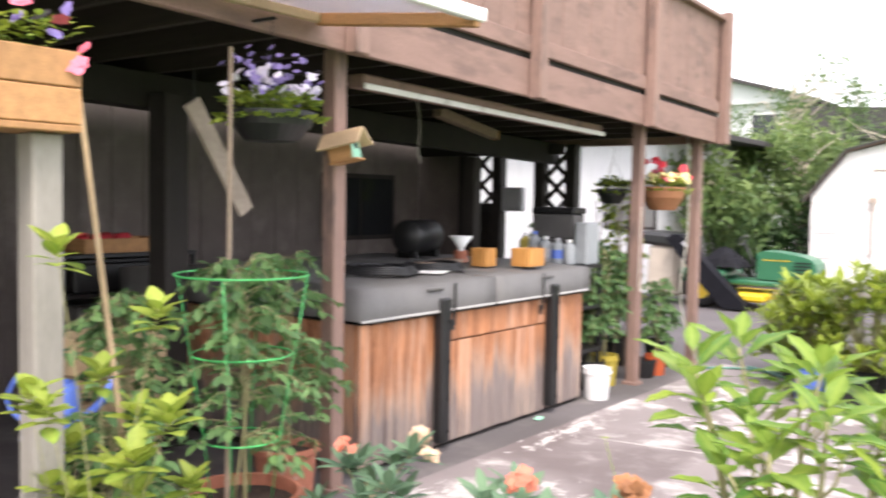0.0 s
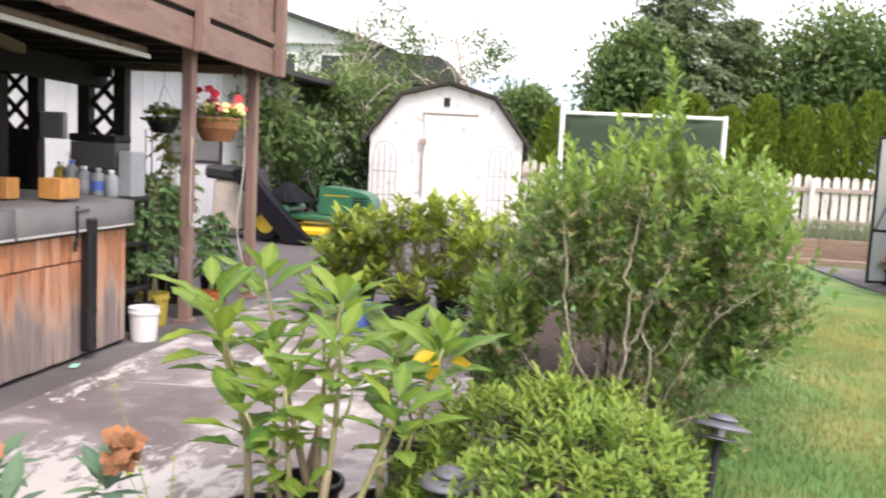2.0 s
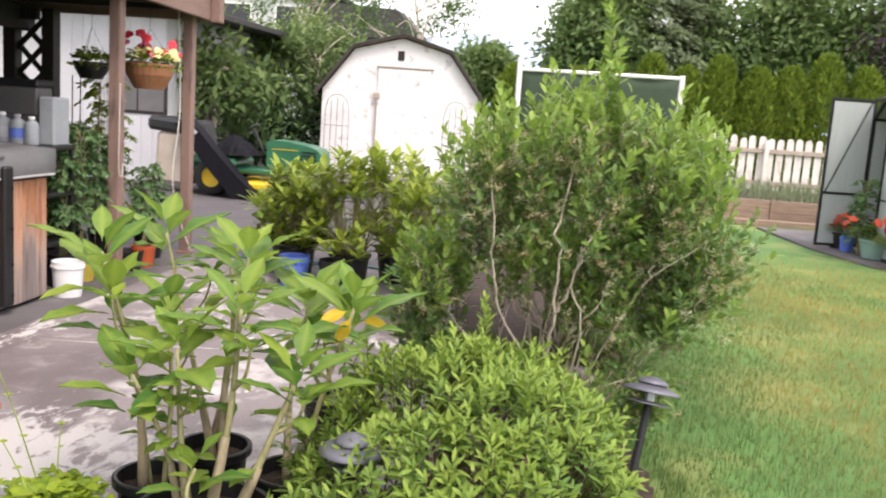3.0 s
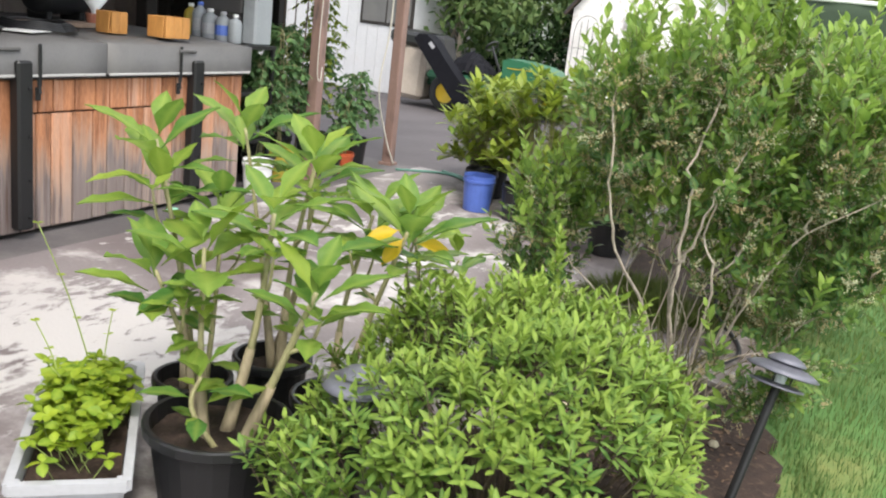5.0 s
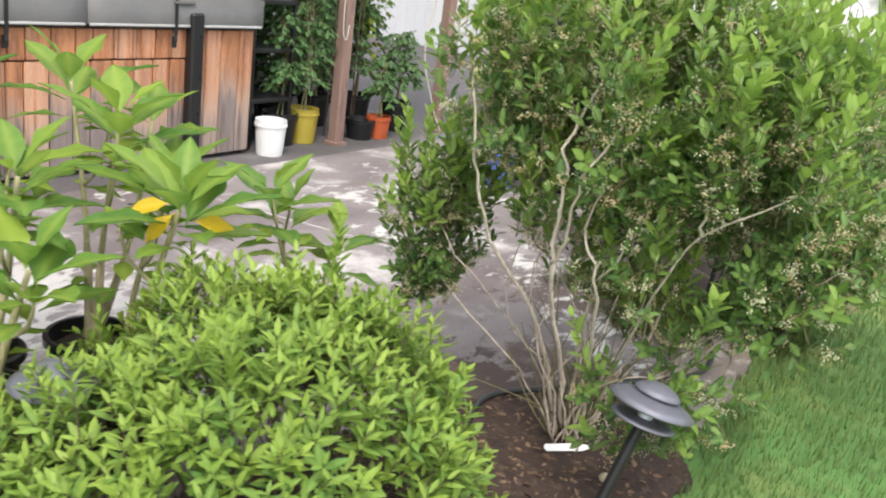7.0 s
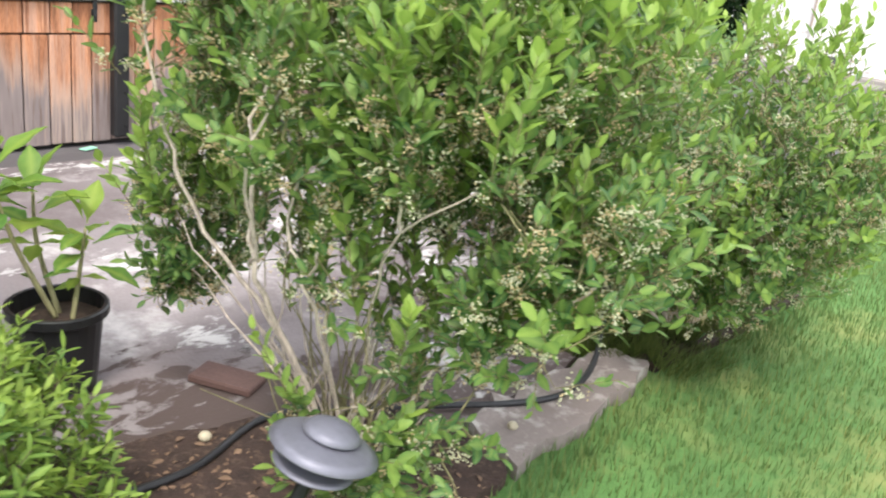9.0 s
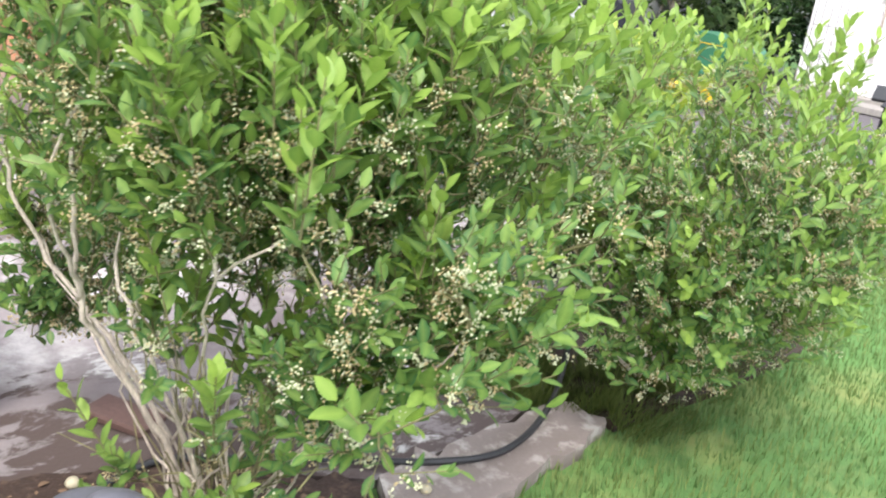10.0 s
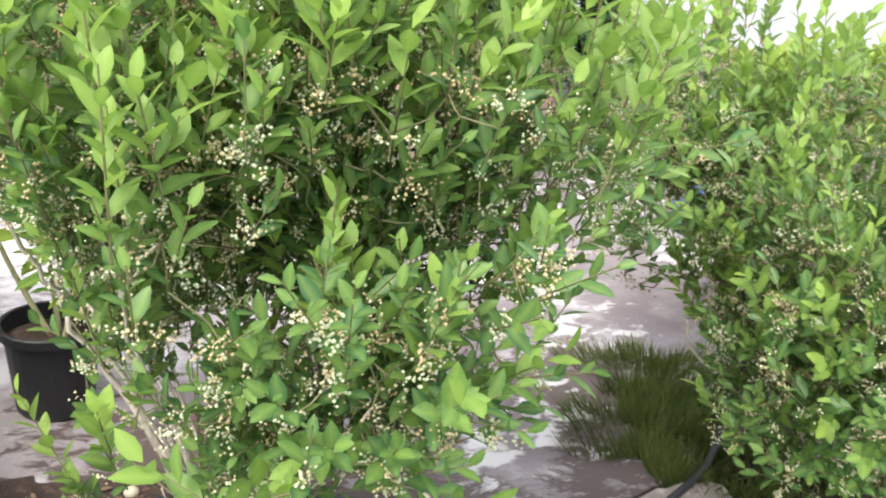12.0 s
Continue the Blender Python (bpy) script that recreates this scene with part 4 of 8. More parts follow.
# ---- fence, screen, hedge ----
def build_fence():
    fence = thing("picket_fence", (0, 21, 0), "weathered white picket fence with rounded tops", "fence")
    rng = random.Random(8)
    prof = [(-0.07, 0), (-0.07, 1.27), (-0.055, 1.33), (-0.02, 1.36), (0.02, 1.36), (0.055, 1.33), (0.07, 1.27), (0.07, 0)]
    me = Geo().extrude(prof, 0.02, Matrix.Identity(4)).mesh("picket", M["fence"])
    x = -2.0
    while x < 13.5:
        ob = link_mesh("picket", me, fence)
        ob.matrix_basis = pose(x, 0.002 * rng.random(), 0.0, 0, 1.2 * (rng.random() - 0.5), 0) @ Matrix.Diagonal((1, 1, 0.97 + 0.05 * rng.random(), 1))
        x += 0.192
    for z in (0.35, 1.02):
        Geo().span((-2.1, -0.045, z), (13.5, -0.003, z + 0.09), 0.005).part("rail", M["rail_wood"], fence)
    for x in (-1.9, 0.6, 3.1, 5.15, 7.6, 10.1, 12.6):
        Geo().span((x, -0.14, -0.1), (x + 0.09, -0.048, 1.3), 0.006).part("fence_post", M["fence"], fence)


build_fence()

e = thing("ball_screen", (0, 20.0, 0), "white pipe frame holding dark green shade mesh", "screen")
for x, h in ((-0.04, 2.63), (3.22, 2.46)):
    Geo().tube([(x, 0, -0.05), (x, 0, h)], 0.055, seg=10).part("upright", M["white_pipe"], e)
Geo().tube([(-0.04, 0, 2.40), (3.22, 0, 2.40)], 0.04, seg=10).part("crossbar", M["white_pipe"], e)
g = Geo()
vv = [(0.02 + 3.14 * i / 16, 0.02 * math.sin(i * 1.1) + 0.01, 2.38 - 0.02 * i / 16 - 1.25 * j / 6) for j in range(7) for i in range(17)]
g.add(vv, [[j * 17 + i, j * 17 + i + 1, (j + 1) * 17 + i + 1, (j + 1) * 17 + i] for j in range(6) for i in range(16)])
ob = g.part("mesh_sheet", M["green_mesh"], e, smooth=True)
so = ob.modifiers.new("thickness", "SOLIDIFY")
so.thickness = 0.006

SPRAY = spray_shape(0.4)


def arborvitae(at, h, r, seed):
    rng = np.random.default_rng(seed)
    t = thing("hedge_conifer", (*at, 0), "dense bright green columnar hedge conifer", "hedge tree", "hedge conifers")
    Geo().tube([(0, 0, -0.05), (0, 0, h * 0.75)], 0.07, 0.02, 8).part("trunk", M["bark_dark"], t)
    n = 4600
    z = rng.random(n) ** 0.85
    rad = r * np.sqrt(np.clip(1 - z ** 2.2, 0.01, 1)) * (0.72 + 0.33 * rng.random(n))
    a = rng.random(n) * 6.2832
    lump = 1 + 0.12 * np.sin(a * 5 + z * 9 + seed) + 0.08 * np.sin(a * 9 - z * 21)
    p = np.stack([np.cos(a) * rad * lump, np.sin(a) * rad * lump, 0.06 + z * h * 0.97], 1)
    d = np.stack([np.cos(a) * 0.6, np.sin(a) * 0.6, 0.9 + 0 * a], 1) + rng.normal(0, 0.25, (n, 3))
    u = np.stack([np.cos(a), np.sin(a), 0.2 + 0 * a], 1) + rng.normal(0, 0.4, (n, 3))
    leaf_part("foliage", SPRAY, (p, d, u, 0.09 + 0.09 * rng.random(n), np.clip(rng.normal(0.45, 0.25, n), 0, 1)), M["hedge_leaf"], t)


rh = random.Random(2)
x = -0.3
k = 0
while x < 13:
    h = (2.75 + 0.30 * rh.random() + (0.2 if k % 3 == 0 else 0)) * min(1.0, 0.80 + 0.06 * (x + 0.3))
    arborvitae((x, 22.4 + 0.2 * rh.random()), h, 0.52 + 0.08 * rh.random(), 20 + k)
    x += 0.72 + 0.15 * rh.random()
    k += 1


# ---- trees ----
def tree(at, h, trunk, crown_z, radii, clumps, per, size, material, label, seed, bark="bark_dark", limbs=14, category="tree", name="tree"):
    """A tapered trunk, limbs that reach into the crown, and clumps of leaves with gaps between them."""
    rng = np.random.default_rng(seed)
    t = thing(name, (*at, 0), label, category)
    g = Geo()
    bend = rng.normal(0, 0.03 * h, (4, 2))
    sp = catmull([(0, 0, -0.1)] + [(bend[i][0], bend[i][1], crown_z * (i + 1) / 4 + 0.15 * h * (i / 4)) for i in range(4)], 3)
    g.tube(sp, trunk, trunk * 0.45, 9)
    centres = []
    for i in range(clumps):
        v = rng.normal(0, 1, 3)
        v /= np.linalg.norm(v)
        rr = rng.random() ** 0.4
        c = np.array([v[0] * radii[0] * rr, v[1] * radii[1] * rr, crown_z + v[2] * radii[2] * rr])
        centres.append(c)
    for i in range(min(limbs, clumps)):
        c = centres[i]
        s = sp[int(len(sp) * (0.45 + 0.5 * rng.random()))]
        m = (Vector(s) + Vector(c)) / 2 + Vector((0, 0, 0.12 * h * rng.random()))
        g.tube(catmull([s, m, Vector(c)], 4), trunk * 0.35, trunk * 0.08, 6)
    g.part("trunk", M[bark], t, smooth=True)
    cl = np.repeat(np.array(centres), per, 0)
    n = len(cl)
    off = rng.normal(0, 1, (n, 3)) * np.array([1, 1, 0.7])
    off *= (min(radii) * 0.26)
    p = cl + off
    d = rng.normal(0, 1, (n, 3)) + np.array([0, 0, -0.1])
    u = rng.normal(0, 0.6, (n, 3)) + np.array([0, 0, 1.0])
    age = np.clip(0.35 + 0.35 * (p[:, 2] - crown_z) / radii[2] + rng.normal(0, 0.2, n), 0, 1)
    leaf_part("crown", SPRAY, (p, d, u, size * (0.7 + 0.6 * rng.random(n)), age), M[material], t)
    return t


def conifer(at, h, r, seed, label):
    rng = np.random.default_rng(seed)
    t = thing("tree", (*at, 0), label, "tree")
    g = Geo().tube([(0, 0, -0.1), (0.1, 0, h * 0.5), (0, 0, h)], 0.28, 0.03, 9)
    P, D, U, S, A = [], [], [], [], []
    z = h * 0.12
    while z < h * 0.985:
        f = (1 - (z / h) ** 1.6) ** 0.8
        for k in range(10):
            a = rng.random() * 6.2832
            L = r * f * (0.65 + 0.5 * rng.random()) + 0.15
            tip = Vector((math.cos(a) * L, math.sin(a) * L, z - 0.18 * L + 0.1))
            g.tube([(0, 0, z), tip * 0.55 + Vector((0, 0, z * 0.45 + 0.06)), tip], 0.035 * f + 0.01, 0.008, 5)
            m = int(60 + 130 * f)
            for q in rng.random(m) ** 0.6:
                c = np.array([math.cos(a) * L * q, math.sin(a) * L * q, z - 0.18 * L * q * q + 0.08])
                P.append(c + rng.normal(0, 0.16 + 0.1 * f, 3) * np.array([1, 1, 0.6]))
                D.append((math.cos(a) * 0.8 + rng.normal(0, 0.5), math.sin(a) * 0.8 + rng.normal(0, 0.5), -0.25 + rng.normal(0, 0.3)))
                U.append((rng.normal(0, 0.4), rng.normal(0, 0.4), 1))
                S.append(0.20 + 0.2 * rng.random())
                A.append(min(1, max(0, 0.25 + 0.35 * q + rng.normal(0, 0.15))))
        z += 0.25 + 0.03 * h * rng.random()
    g.part("trunk", M["bark_dark"], t)
    leaf_part("crown", SPRAY, [np.array(x, float) for x in (P, D, U, S, A)], M["conifer_leaf"], t)


conifer((3.9, 45), 11.2, 5.4, 5, "tall broad green conifer behind the hedge")
conifer((6.6, 46), 8.6, 2.6, 6, "dark green conifer beside a taller one")
tree((2.0, 43), 8.0, 0.3, 4.9, (2.1, 2.0, 2.4), 90, 190, 0.36, "tree_leaf", "broad green tree behind the hedge", 7)
tree((10.6, 44), 9.5, 0.35, 5.2, (3.6, 3.0, 3.2), 95, 190, 0.36, "tree_leaf", "rounded green tree behind the hedge", 8)
tree((15.2, 42), 9.5, 0.35, 5.4, (3.4, 3.0, 3.4), 95, 190, 0.36, "tree_leaf", "rounded green tree behind the hedge", 9)
tree((13.6, 33), 7.2, 0.25, 4.4, (2.6, 2.2, 2.4), 60, 150, 0.22, "plum_leaf", "dark purple-leaved tree beyond the garden", 10)
tree((-3.3, 44), 5.0, 0.25, 3.1, (1.6, 1.4, 1.5), 60, 150, 0.34, "tree_leaf", "green tree far behind the shed", 11)
tree((20.5, 40), 9.0, 0.3, 5.0, (3.4, 3.0, 3.0), 80, 170, 0.36, "tree_leaf", "rounded green tree behind the hedge", 12)
# Trees and shrubs between driveway and shed.
tree((-4.3, 19.4), 3.6, 0.06, 1.95, (1.35, 1.0, 1.15), 46, 90, 0.155, "fruit_leaf", "slender fruit tree with loose light foliage", 13, "bark_pale", name="fruit_tree")
tree((-6.2, 19.2), 3.6, 0.07, 1.8, (1.5, 1.0, 1.2), 50, 95, 0.155, "fruit_leaf", "slender fruit tree with loose light foliage", 14, "bark_pale", name="fruit_tree")
tree((-5.2, 22.5), 4.2, 0.06, 2.6, (1.9, 1.1, 0.9), 17, 75, 0.17, "fruit_leaf", "slender fruit tree with loose light foliage", 15, "bark_pale", name="fruit_tree")
tree((-3.6, 18.5), 1.8, 0.05, 0.95, (0.95, 0.6, 0.75), 40, 60, 0.15, "laurel_leaf", "dark glossy laurel bush beside the shed", 16, limbs=10, category="bush", name="laurel_bush")
tree((-5.0, 18.2), 1.6, 0.05, 0.9, (0.9, 0.6, 0.7), 36, 60, 0.15, "laurel_leaf", "dark glossy laurel bush behind the mower", 17, limbs=10, category="bush", name="laurel_bush")
tree((-7.2, 17.6), 2.2, 0.05, 1.3, (1.1, 0.6, 0.9), 40, 60, 0.15, "tree_leaf", "leafy green shrub at the driveway's edge", 18, limbs=10, category="bush", name="shrub")

tree((-5.1, 16.4), 2.9, 0.06, 1.55, (1.25, 1.0, 1.0), 40, 75, 0.20, "fruit_leaf", "leafy green tree beside the garage", 19, "bark_pale", name="fruit_tree")
tree((-4.0, 20.5), 3.6, 0.06, 2.2, (1.3, 1.0, 0.9), 20, 90, 0.155, "fruit_leaf", "slender fruit tree with loose light foliage", 24, "bark_pale", name="fruit_tree")

tree((-6.0, 24.5), 6.2, 0.07, 4.4, (2.3, 1.0, 0.9), 20, 70, 0.14, "fruit_leaf", "loose light-leaved tree before the neighbouring house", 25, "bark_pale", name="fruit_tree")
tree((-3.2, 24.5), 5.6, 0.07, 4.0, (1.9, 1.0, 0.8), 18, 70, 0.14, "fruit_leaf", "loose light-leaved tree before the neighbouring house", 26, "bark_pale", name="fruit_tree")

# Distant hills, and trees that close the far ground.
hill = Geo()
pts = []
for i in range(61):
    a = math.radians(-70 + 140 * i / 60)
    pts.append((math.sin(a) * 800, math.cos(a) * 800, 58 + 26 * noise.noise((i * 0.16, 2.0, 0)) + 8 * noise.noise((i * 0.5, 5.0, 0))))
v = pts + [(x, y, -5) for x, y, z in pts] + [(x * 1.1, y * 1.1, -5) for x, y, z in pts]
f = [[i, i + 1, 61 + i + 1, 61 + i] for i in range(60)] + [[i, 122 + i, 122 + i + 1, i + 1] for i in range(60)]
tagged(hill.add(v, f).part("backdrop", M["mountain"], smooth=True), "hills on the horizon, coloured blue for haze", "hills", kind="structure")
rng = np.random.default_rng(77)
n = 5200
px = -60 + 130 * rng.random(n)
hh = 4.2 + 1.4 * np.sin(px * 0.35) + 0.9 * np.sin(px * 1.1 + 1)
p = np.stack([px, 60 + 4 * rng.random(n), hh * rng.random(n) ** 0.7], 1)
w = thing("far_woods", (0, 0, 0), "line of distant green trees closing the view", "woods", kind="stuff")
leaf_part("foliage", SPRAY, (p, rng.normal(0, 1, (n, 3)), rng.normal(0, 0.6, (n, 3)) + np.array([0, -0.5, 0.8]), 0.9 + 0.6 * rng.random(n), np.clip(rng.normal(0.4, 0.25, n), 0, 1)), M["tree_leaf"], w)


# ---- buildings beyond ----
def build_outbuilding():
    b = thing("garage", (-5.35, 15.0, 0), "white board-sided garage with a small dark window", "garage")
    Geo().extrude([(-9, -0.05), (0, -0.05), (0, 2.70), (-4.5, 2.98), (-9, 2.70)], 6.0, pose(0, 0.03, 0)).part("wall", M["siding"], b)
    x = -9.0
    while x < -0.05:
        Geo().span((x, 0.004, 0.0), (x + 0.196, 0.028, 2.67 + 0.26 * (1 - abs(x + 4.6) / 4.6)), 0.003).part("siding_board", M["siding"], b)
        x += 0.2
    w = thing("window_2", (-6.25, 14.985, 1.13), "small dark sliding window with curtains", "window", kind="structure")
    Geo().span((-0.05, 0.0, -0.05), (0.95, 0.012, 0.78), 0.003).part("window_frame", M["dark_wood"], w)
    for a in (0.0, 0.46):
        Geo().span((a, -0.008, 0.0), (a + 0.43, -0.002, 0.73), 0.0).part("pane", M["vinyl"], w)
    for sd in (-1, 1):
        Geo().box((5.3, 6.7, 0.1), (-4.5 + sd * 2.62, 2.9, 2.88), (0, sd * 3.6, 0), 0.01).part("roof_slope", M["shingle"], b)


build_outbuilding()


def build_neighbour():
    h = thing("neighbour_house", (-8.8, 32, 0), "white neighbouring house with a dark sloping roof", "house")
    Geo().span((-7, 0, 0), (1.1, 8, 5.1), 0.0).part("wall", M["siding"], h)
    Geo().extrude([(-7.4, 5.0), (-3.0, 6.3), (1.5, 5.0)], 8.4, pose(0, -0.2, 0)).part("gable", M["siding"], h)
    for s in (-1, 1):
        Geo().box((5.0, 9.0, 0.14), (-2.95 + s * 2.34, 4.0, 5.68), (0, s * 16.4, 0), 0.01).part("roof_slope", M["shingle"], h)
    Geo().span((1.12, -0.6, 0), (4.4, 1.4, 3.7), 0.0).part("wing_wall", M["grey_bin"], h, "dark grey side wing")
    Geo().extrude([(1.05, 3.68), (1.05, 4.78), (3.9, 4.62), (4.5, 3.95), (4.65, 3.68)], 2.4, pose(0, -0.9, 0)).part("wing_roof", M["shingle"], h)
    Geo().span((2.6, 0.6, 4.7), (2.75, 0.8, 5.3), 0.01).part("flue", M["white_pipe"], h)
    for x in (-5.5, -2.5, -0.6):
        w = Geo().span((x, -0.05, 3.4), (x + 1.1, -0.003, 4.7), 0.01).part("window", M["white_paint"], h)
        Geo().span((x + 0.08, -0.06, 3.48), (x + 1.02, -0.052, 4.62), 0.0).part("pane", M["dark_glass"], w)


build_neighbour()


# ---- berry bushes ----
BERRY_LEAF = leaf_shape(0.47, 0.22, 0.14)


def berry_bush(at, name_label, stems, crowns, seed, near, blossoms=120, tall=(), size=0.052, bare=0.0, sprouts=0):
    """Bare canes that fork upwards, twigs that grow from branch to branch, leafy shoots and clusters of small bell flowers."""
    rng = random.Random(seed)
    bush = thing("blueberry_bush", (*at, 0), name_label, "bush", "berry bushes")
    wood = Geo()
    nodes, ends = [], []
    for pts, r in stems:
        path = catmull([Vector(p) for p in pts], 4)
        path = [p + Vector((rng.gauss(0, 0.006), rng.gauss(0, 0.006), 0)) if 0 < i < len(path) - 1 else p for i, p in enumerate(path)]
        Geo().tube(path, r, r * 0.4, 7).part("cane", M["bark_pale"], bush, smooth=True)
        nodes += [p for p in path[len(path) // 2:]]
        if path[-1].z > 0.5:
            ends.append((path[-1], (path[-1] - path[-2]).normalized()))
    leaves = Leaves()
    flowers, spent = [], []
    spots = []
    for p, v in ends:
        for k in range(6):
            spots.append((p + v * 0.05 * rng.random() + Vector((rng.gauss(0, 0.05), rng.gauss(0, 0.05), rng.gauss(0.02, 0.05))), v, 0.8, 0.3, 0.36))
    for cx, cy, cz, rx, ry, rz, count, young in crowns:
        made = 0
        while made < count:
            v = Vector((rng.gauss(0, 1), rng.gauss(0, 1), rng.gauss(0, 1))).normalized()
            q = rng.random() ** 0.40
            ragged = 1 + 0.16 * noise.noise((v.x * 2.2 + seed, v.y * 2.2, v.z * 2.2))
            p = Vector((cx + v.x * rx * q * ragged, cy + v.y * ry * q * ragged, cz + v.z * rz * q * ragged))
            open_side = -0.73 * p.x - 0.69 * p.y
            fade = min(1.0, max(0.0, (1.15 - p.z) / 0.32))
            thin = rx > 0.29 and (open_side > 0.02 or p.y < -0.14) and rng.random() < fade * (bare if p.x < 0.12 else 0.5 * bare)
            hollow = (p.z < 0.74 and p.x < 0.2 and math.hypot(p.x, p.y) < 0.36 and rng.random() < 0.75 * min(1.0, bare * 2)) or (bare > 0 and p.y > 0.36 and p.z < 0.84)
            window = bare > 0 and p.y < -0.13 and p.x > -0.36 and 0.45 < p.z < 0.95 and p.x < 0.75 and rng.random() < 0.85
            wide = bare > 0 and rx > 0.31 and open_side > 0.46 + 0.06 * rng.random()
            if p.z < 0.14 or thin or hollow or window or wide or noise.noise((p.x * 3.4 + seed, p.y * 3.4, p.z * 3.4)) < -0.22:
                made += 0.2
                continue
            spots.append((p, v, q, (p.z - cz) / rz, young))
            made += 1
    arr = np.array([n[:] for n in nodes])
    order = sorted(spots, key=lambda s: float(((arr - np.array(s[0][:])) ** 2).sum(1).min()))
    grown = np.zeros((len(arr) + 2 * len(order), 3))
    grown[: len(arr)] = arr
    count = len(arr)
    for p, v, q, high, young in order:
        near_i = int(np.argmin(((grown[:count] - np.array(p[:])) ** 2).sum(1)))
        base = Vector(grown[near_i])
        d = (v * 0.5 + (p - base).normalized() * 0.4 + Vector((rng.gauss(0, 0.3), rng.gauss(0, 0.3), 0.75 + 0.4 * max(0, high)))).normalized()
        L = 0.08 + 0.11 * rng.random()
        s = p - d * L * 0.5
        gap = (s - base).length
        mid = (base + s) / 2 + Vector((rng.gauss(0, 0.12 * gap), rng.gauss(0, 0.12 * gap), -0.05 * gap))
        thick = 0.0016 + 0.006 * min(0.3, gap)
        wood.tube([base, mid, s, s + d * L], thick, 0.0011, 4, cap=False)
        grown[count], grown[count + 1] = mid[:], s[:]
        count += 2
        fresh = q > 0.62 and rng.random() < 0.14 + 0.36 * max(0.0, high)
        a1 = min(1.0, max(0.0, (0.62 if fresh else young - 0.22) + 0.25 * high + rng.gauss(0, 0.12)))
        shoot(leaves, rng, s, d, L * (1.25 if fresh else 1.0), rng.randint(7, 10) if fresh else rng.randint(5, 9), size * (1.22 if fresh else 0.95), max(0, a1 - 0.35), a1 + 0.25)
        if rng.random() < blossoms / len(order) * 1.6 and q > 0.40:
            c = s + d * L * 0.15 + v * 0.015
            dry = rng.random() < 0.42
            for k in range(rng.randint(2, 4)):
                w = Vector((rng.gauss(0, 1), rng.gauss(0, 1), rng.gauss(0.3, 0.8))).normalized()
                for j in range(rng.randint(9, 15)):
                    o = w * (0.006 + 0.032 * rng.random())
                    (spent if dry != (rng.random() < 0.2) else flowers).append(c + o + Vector((rng.gauss(0, 0.006), rng.gauss(0, 0.006), rng.gauss(0, 0.006))))
    # Young upright shoots that stand clear of the crown.
    tops = [sp for sp in spots if sp[2] > 0.72 and sp[3] > 0.15]
    for p, v, q, high, young in rng.sample(tops, min(sprouts, len(tops))):
        d = (v * 0.35 + Vector((rng.gauss(0, 0.16), rng.gauss(0, 0.16), 1.0))).normalized()
        L = 0.12 + 0.12 * rng.random()
        wood.tube([p - d * 0.03, p + d * L], 0.0021, 0.0012, 4, cap=False)
        shoot(leaves, rng, p, d, L, rng.randint(9, 12), size * 1.22, 0.45, 0.92, 0.85)
    if bare > 0:
        # Thin crooked suckers that crowd the foot of the bush.
        for k in range(38):
            t, q = 6.283 * rng.random(), 0.03 + 0.10 * rng.random()
            u = Vector((math.cos(t), math.sin(t), 0))
            top = u * (q + 0.22 * rng.random()) + Vector((rng.gauss(0, 0.05), rng.gauss(0, 0.05), 0.20 + 0.42 * rng.random()))
            wood.tube(catmull([u * q * 0.6, u * q + Vector((rng.gauss(0, 0.03), rng.gauss(0, 0.03), top.z * 0.45)), top], 3), 0.0034, 0.0014, 5)
    for p, h in tall:
        base = Vector(grown[int(np.argmin(((grown[:count] - np.array(p)) ** 2).sum(1)))])
        p = Vector(p)
        top = p + Vector((rng.gauss(0, 0.03), rng.gauss(0, 0.03), h))
        wood.tube(catmull([base, p, top], 4), 0.004, 0.0015, 5)
        steps = int(h / 0.04)
        for j in range(steps):
            q = p.lerp(top, j / steps)
            shoot(leaves, rng, q, Vector((rng.gauss(0, 0.5), rng.gauss(0, 0.5), 1)), 0.10, 8, size * 1.15, 0.45, 0.9)
    wood.part("twig_mass", M["twig"], bush, smooth=True, kind="stuff")
    a, rest = split_near(leaves.arrays(), near, 280)
    leaf_objects("leaf", BERRY_LEAF, a, M["blueberry_leaf"], bush)
    leaf_part("foliage", BERRY_LEAF, rest, M["blueberry_leaf"], bush)
    if flowers:
        beads("blossom", flowers, [0.0018 + 0.0019 * rng.random() for _ in flowers], M["petal_white"], bush, "clusters of cream bell flowers")
    if spent:
        beads("spent_blossom", spent, [0.0018 + 0.0019 * rng.random() for _ in spent], M["petal_brown"], bush, "browned spent flower clusters")
    return bush


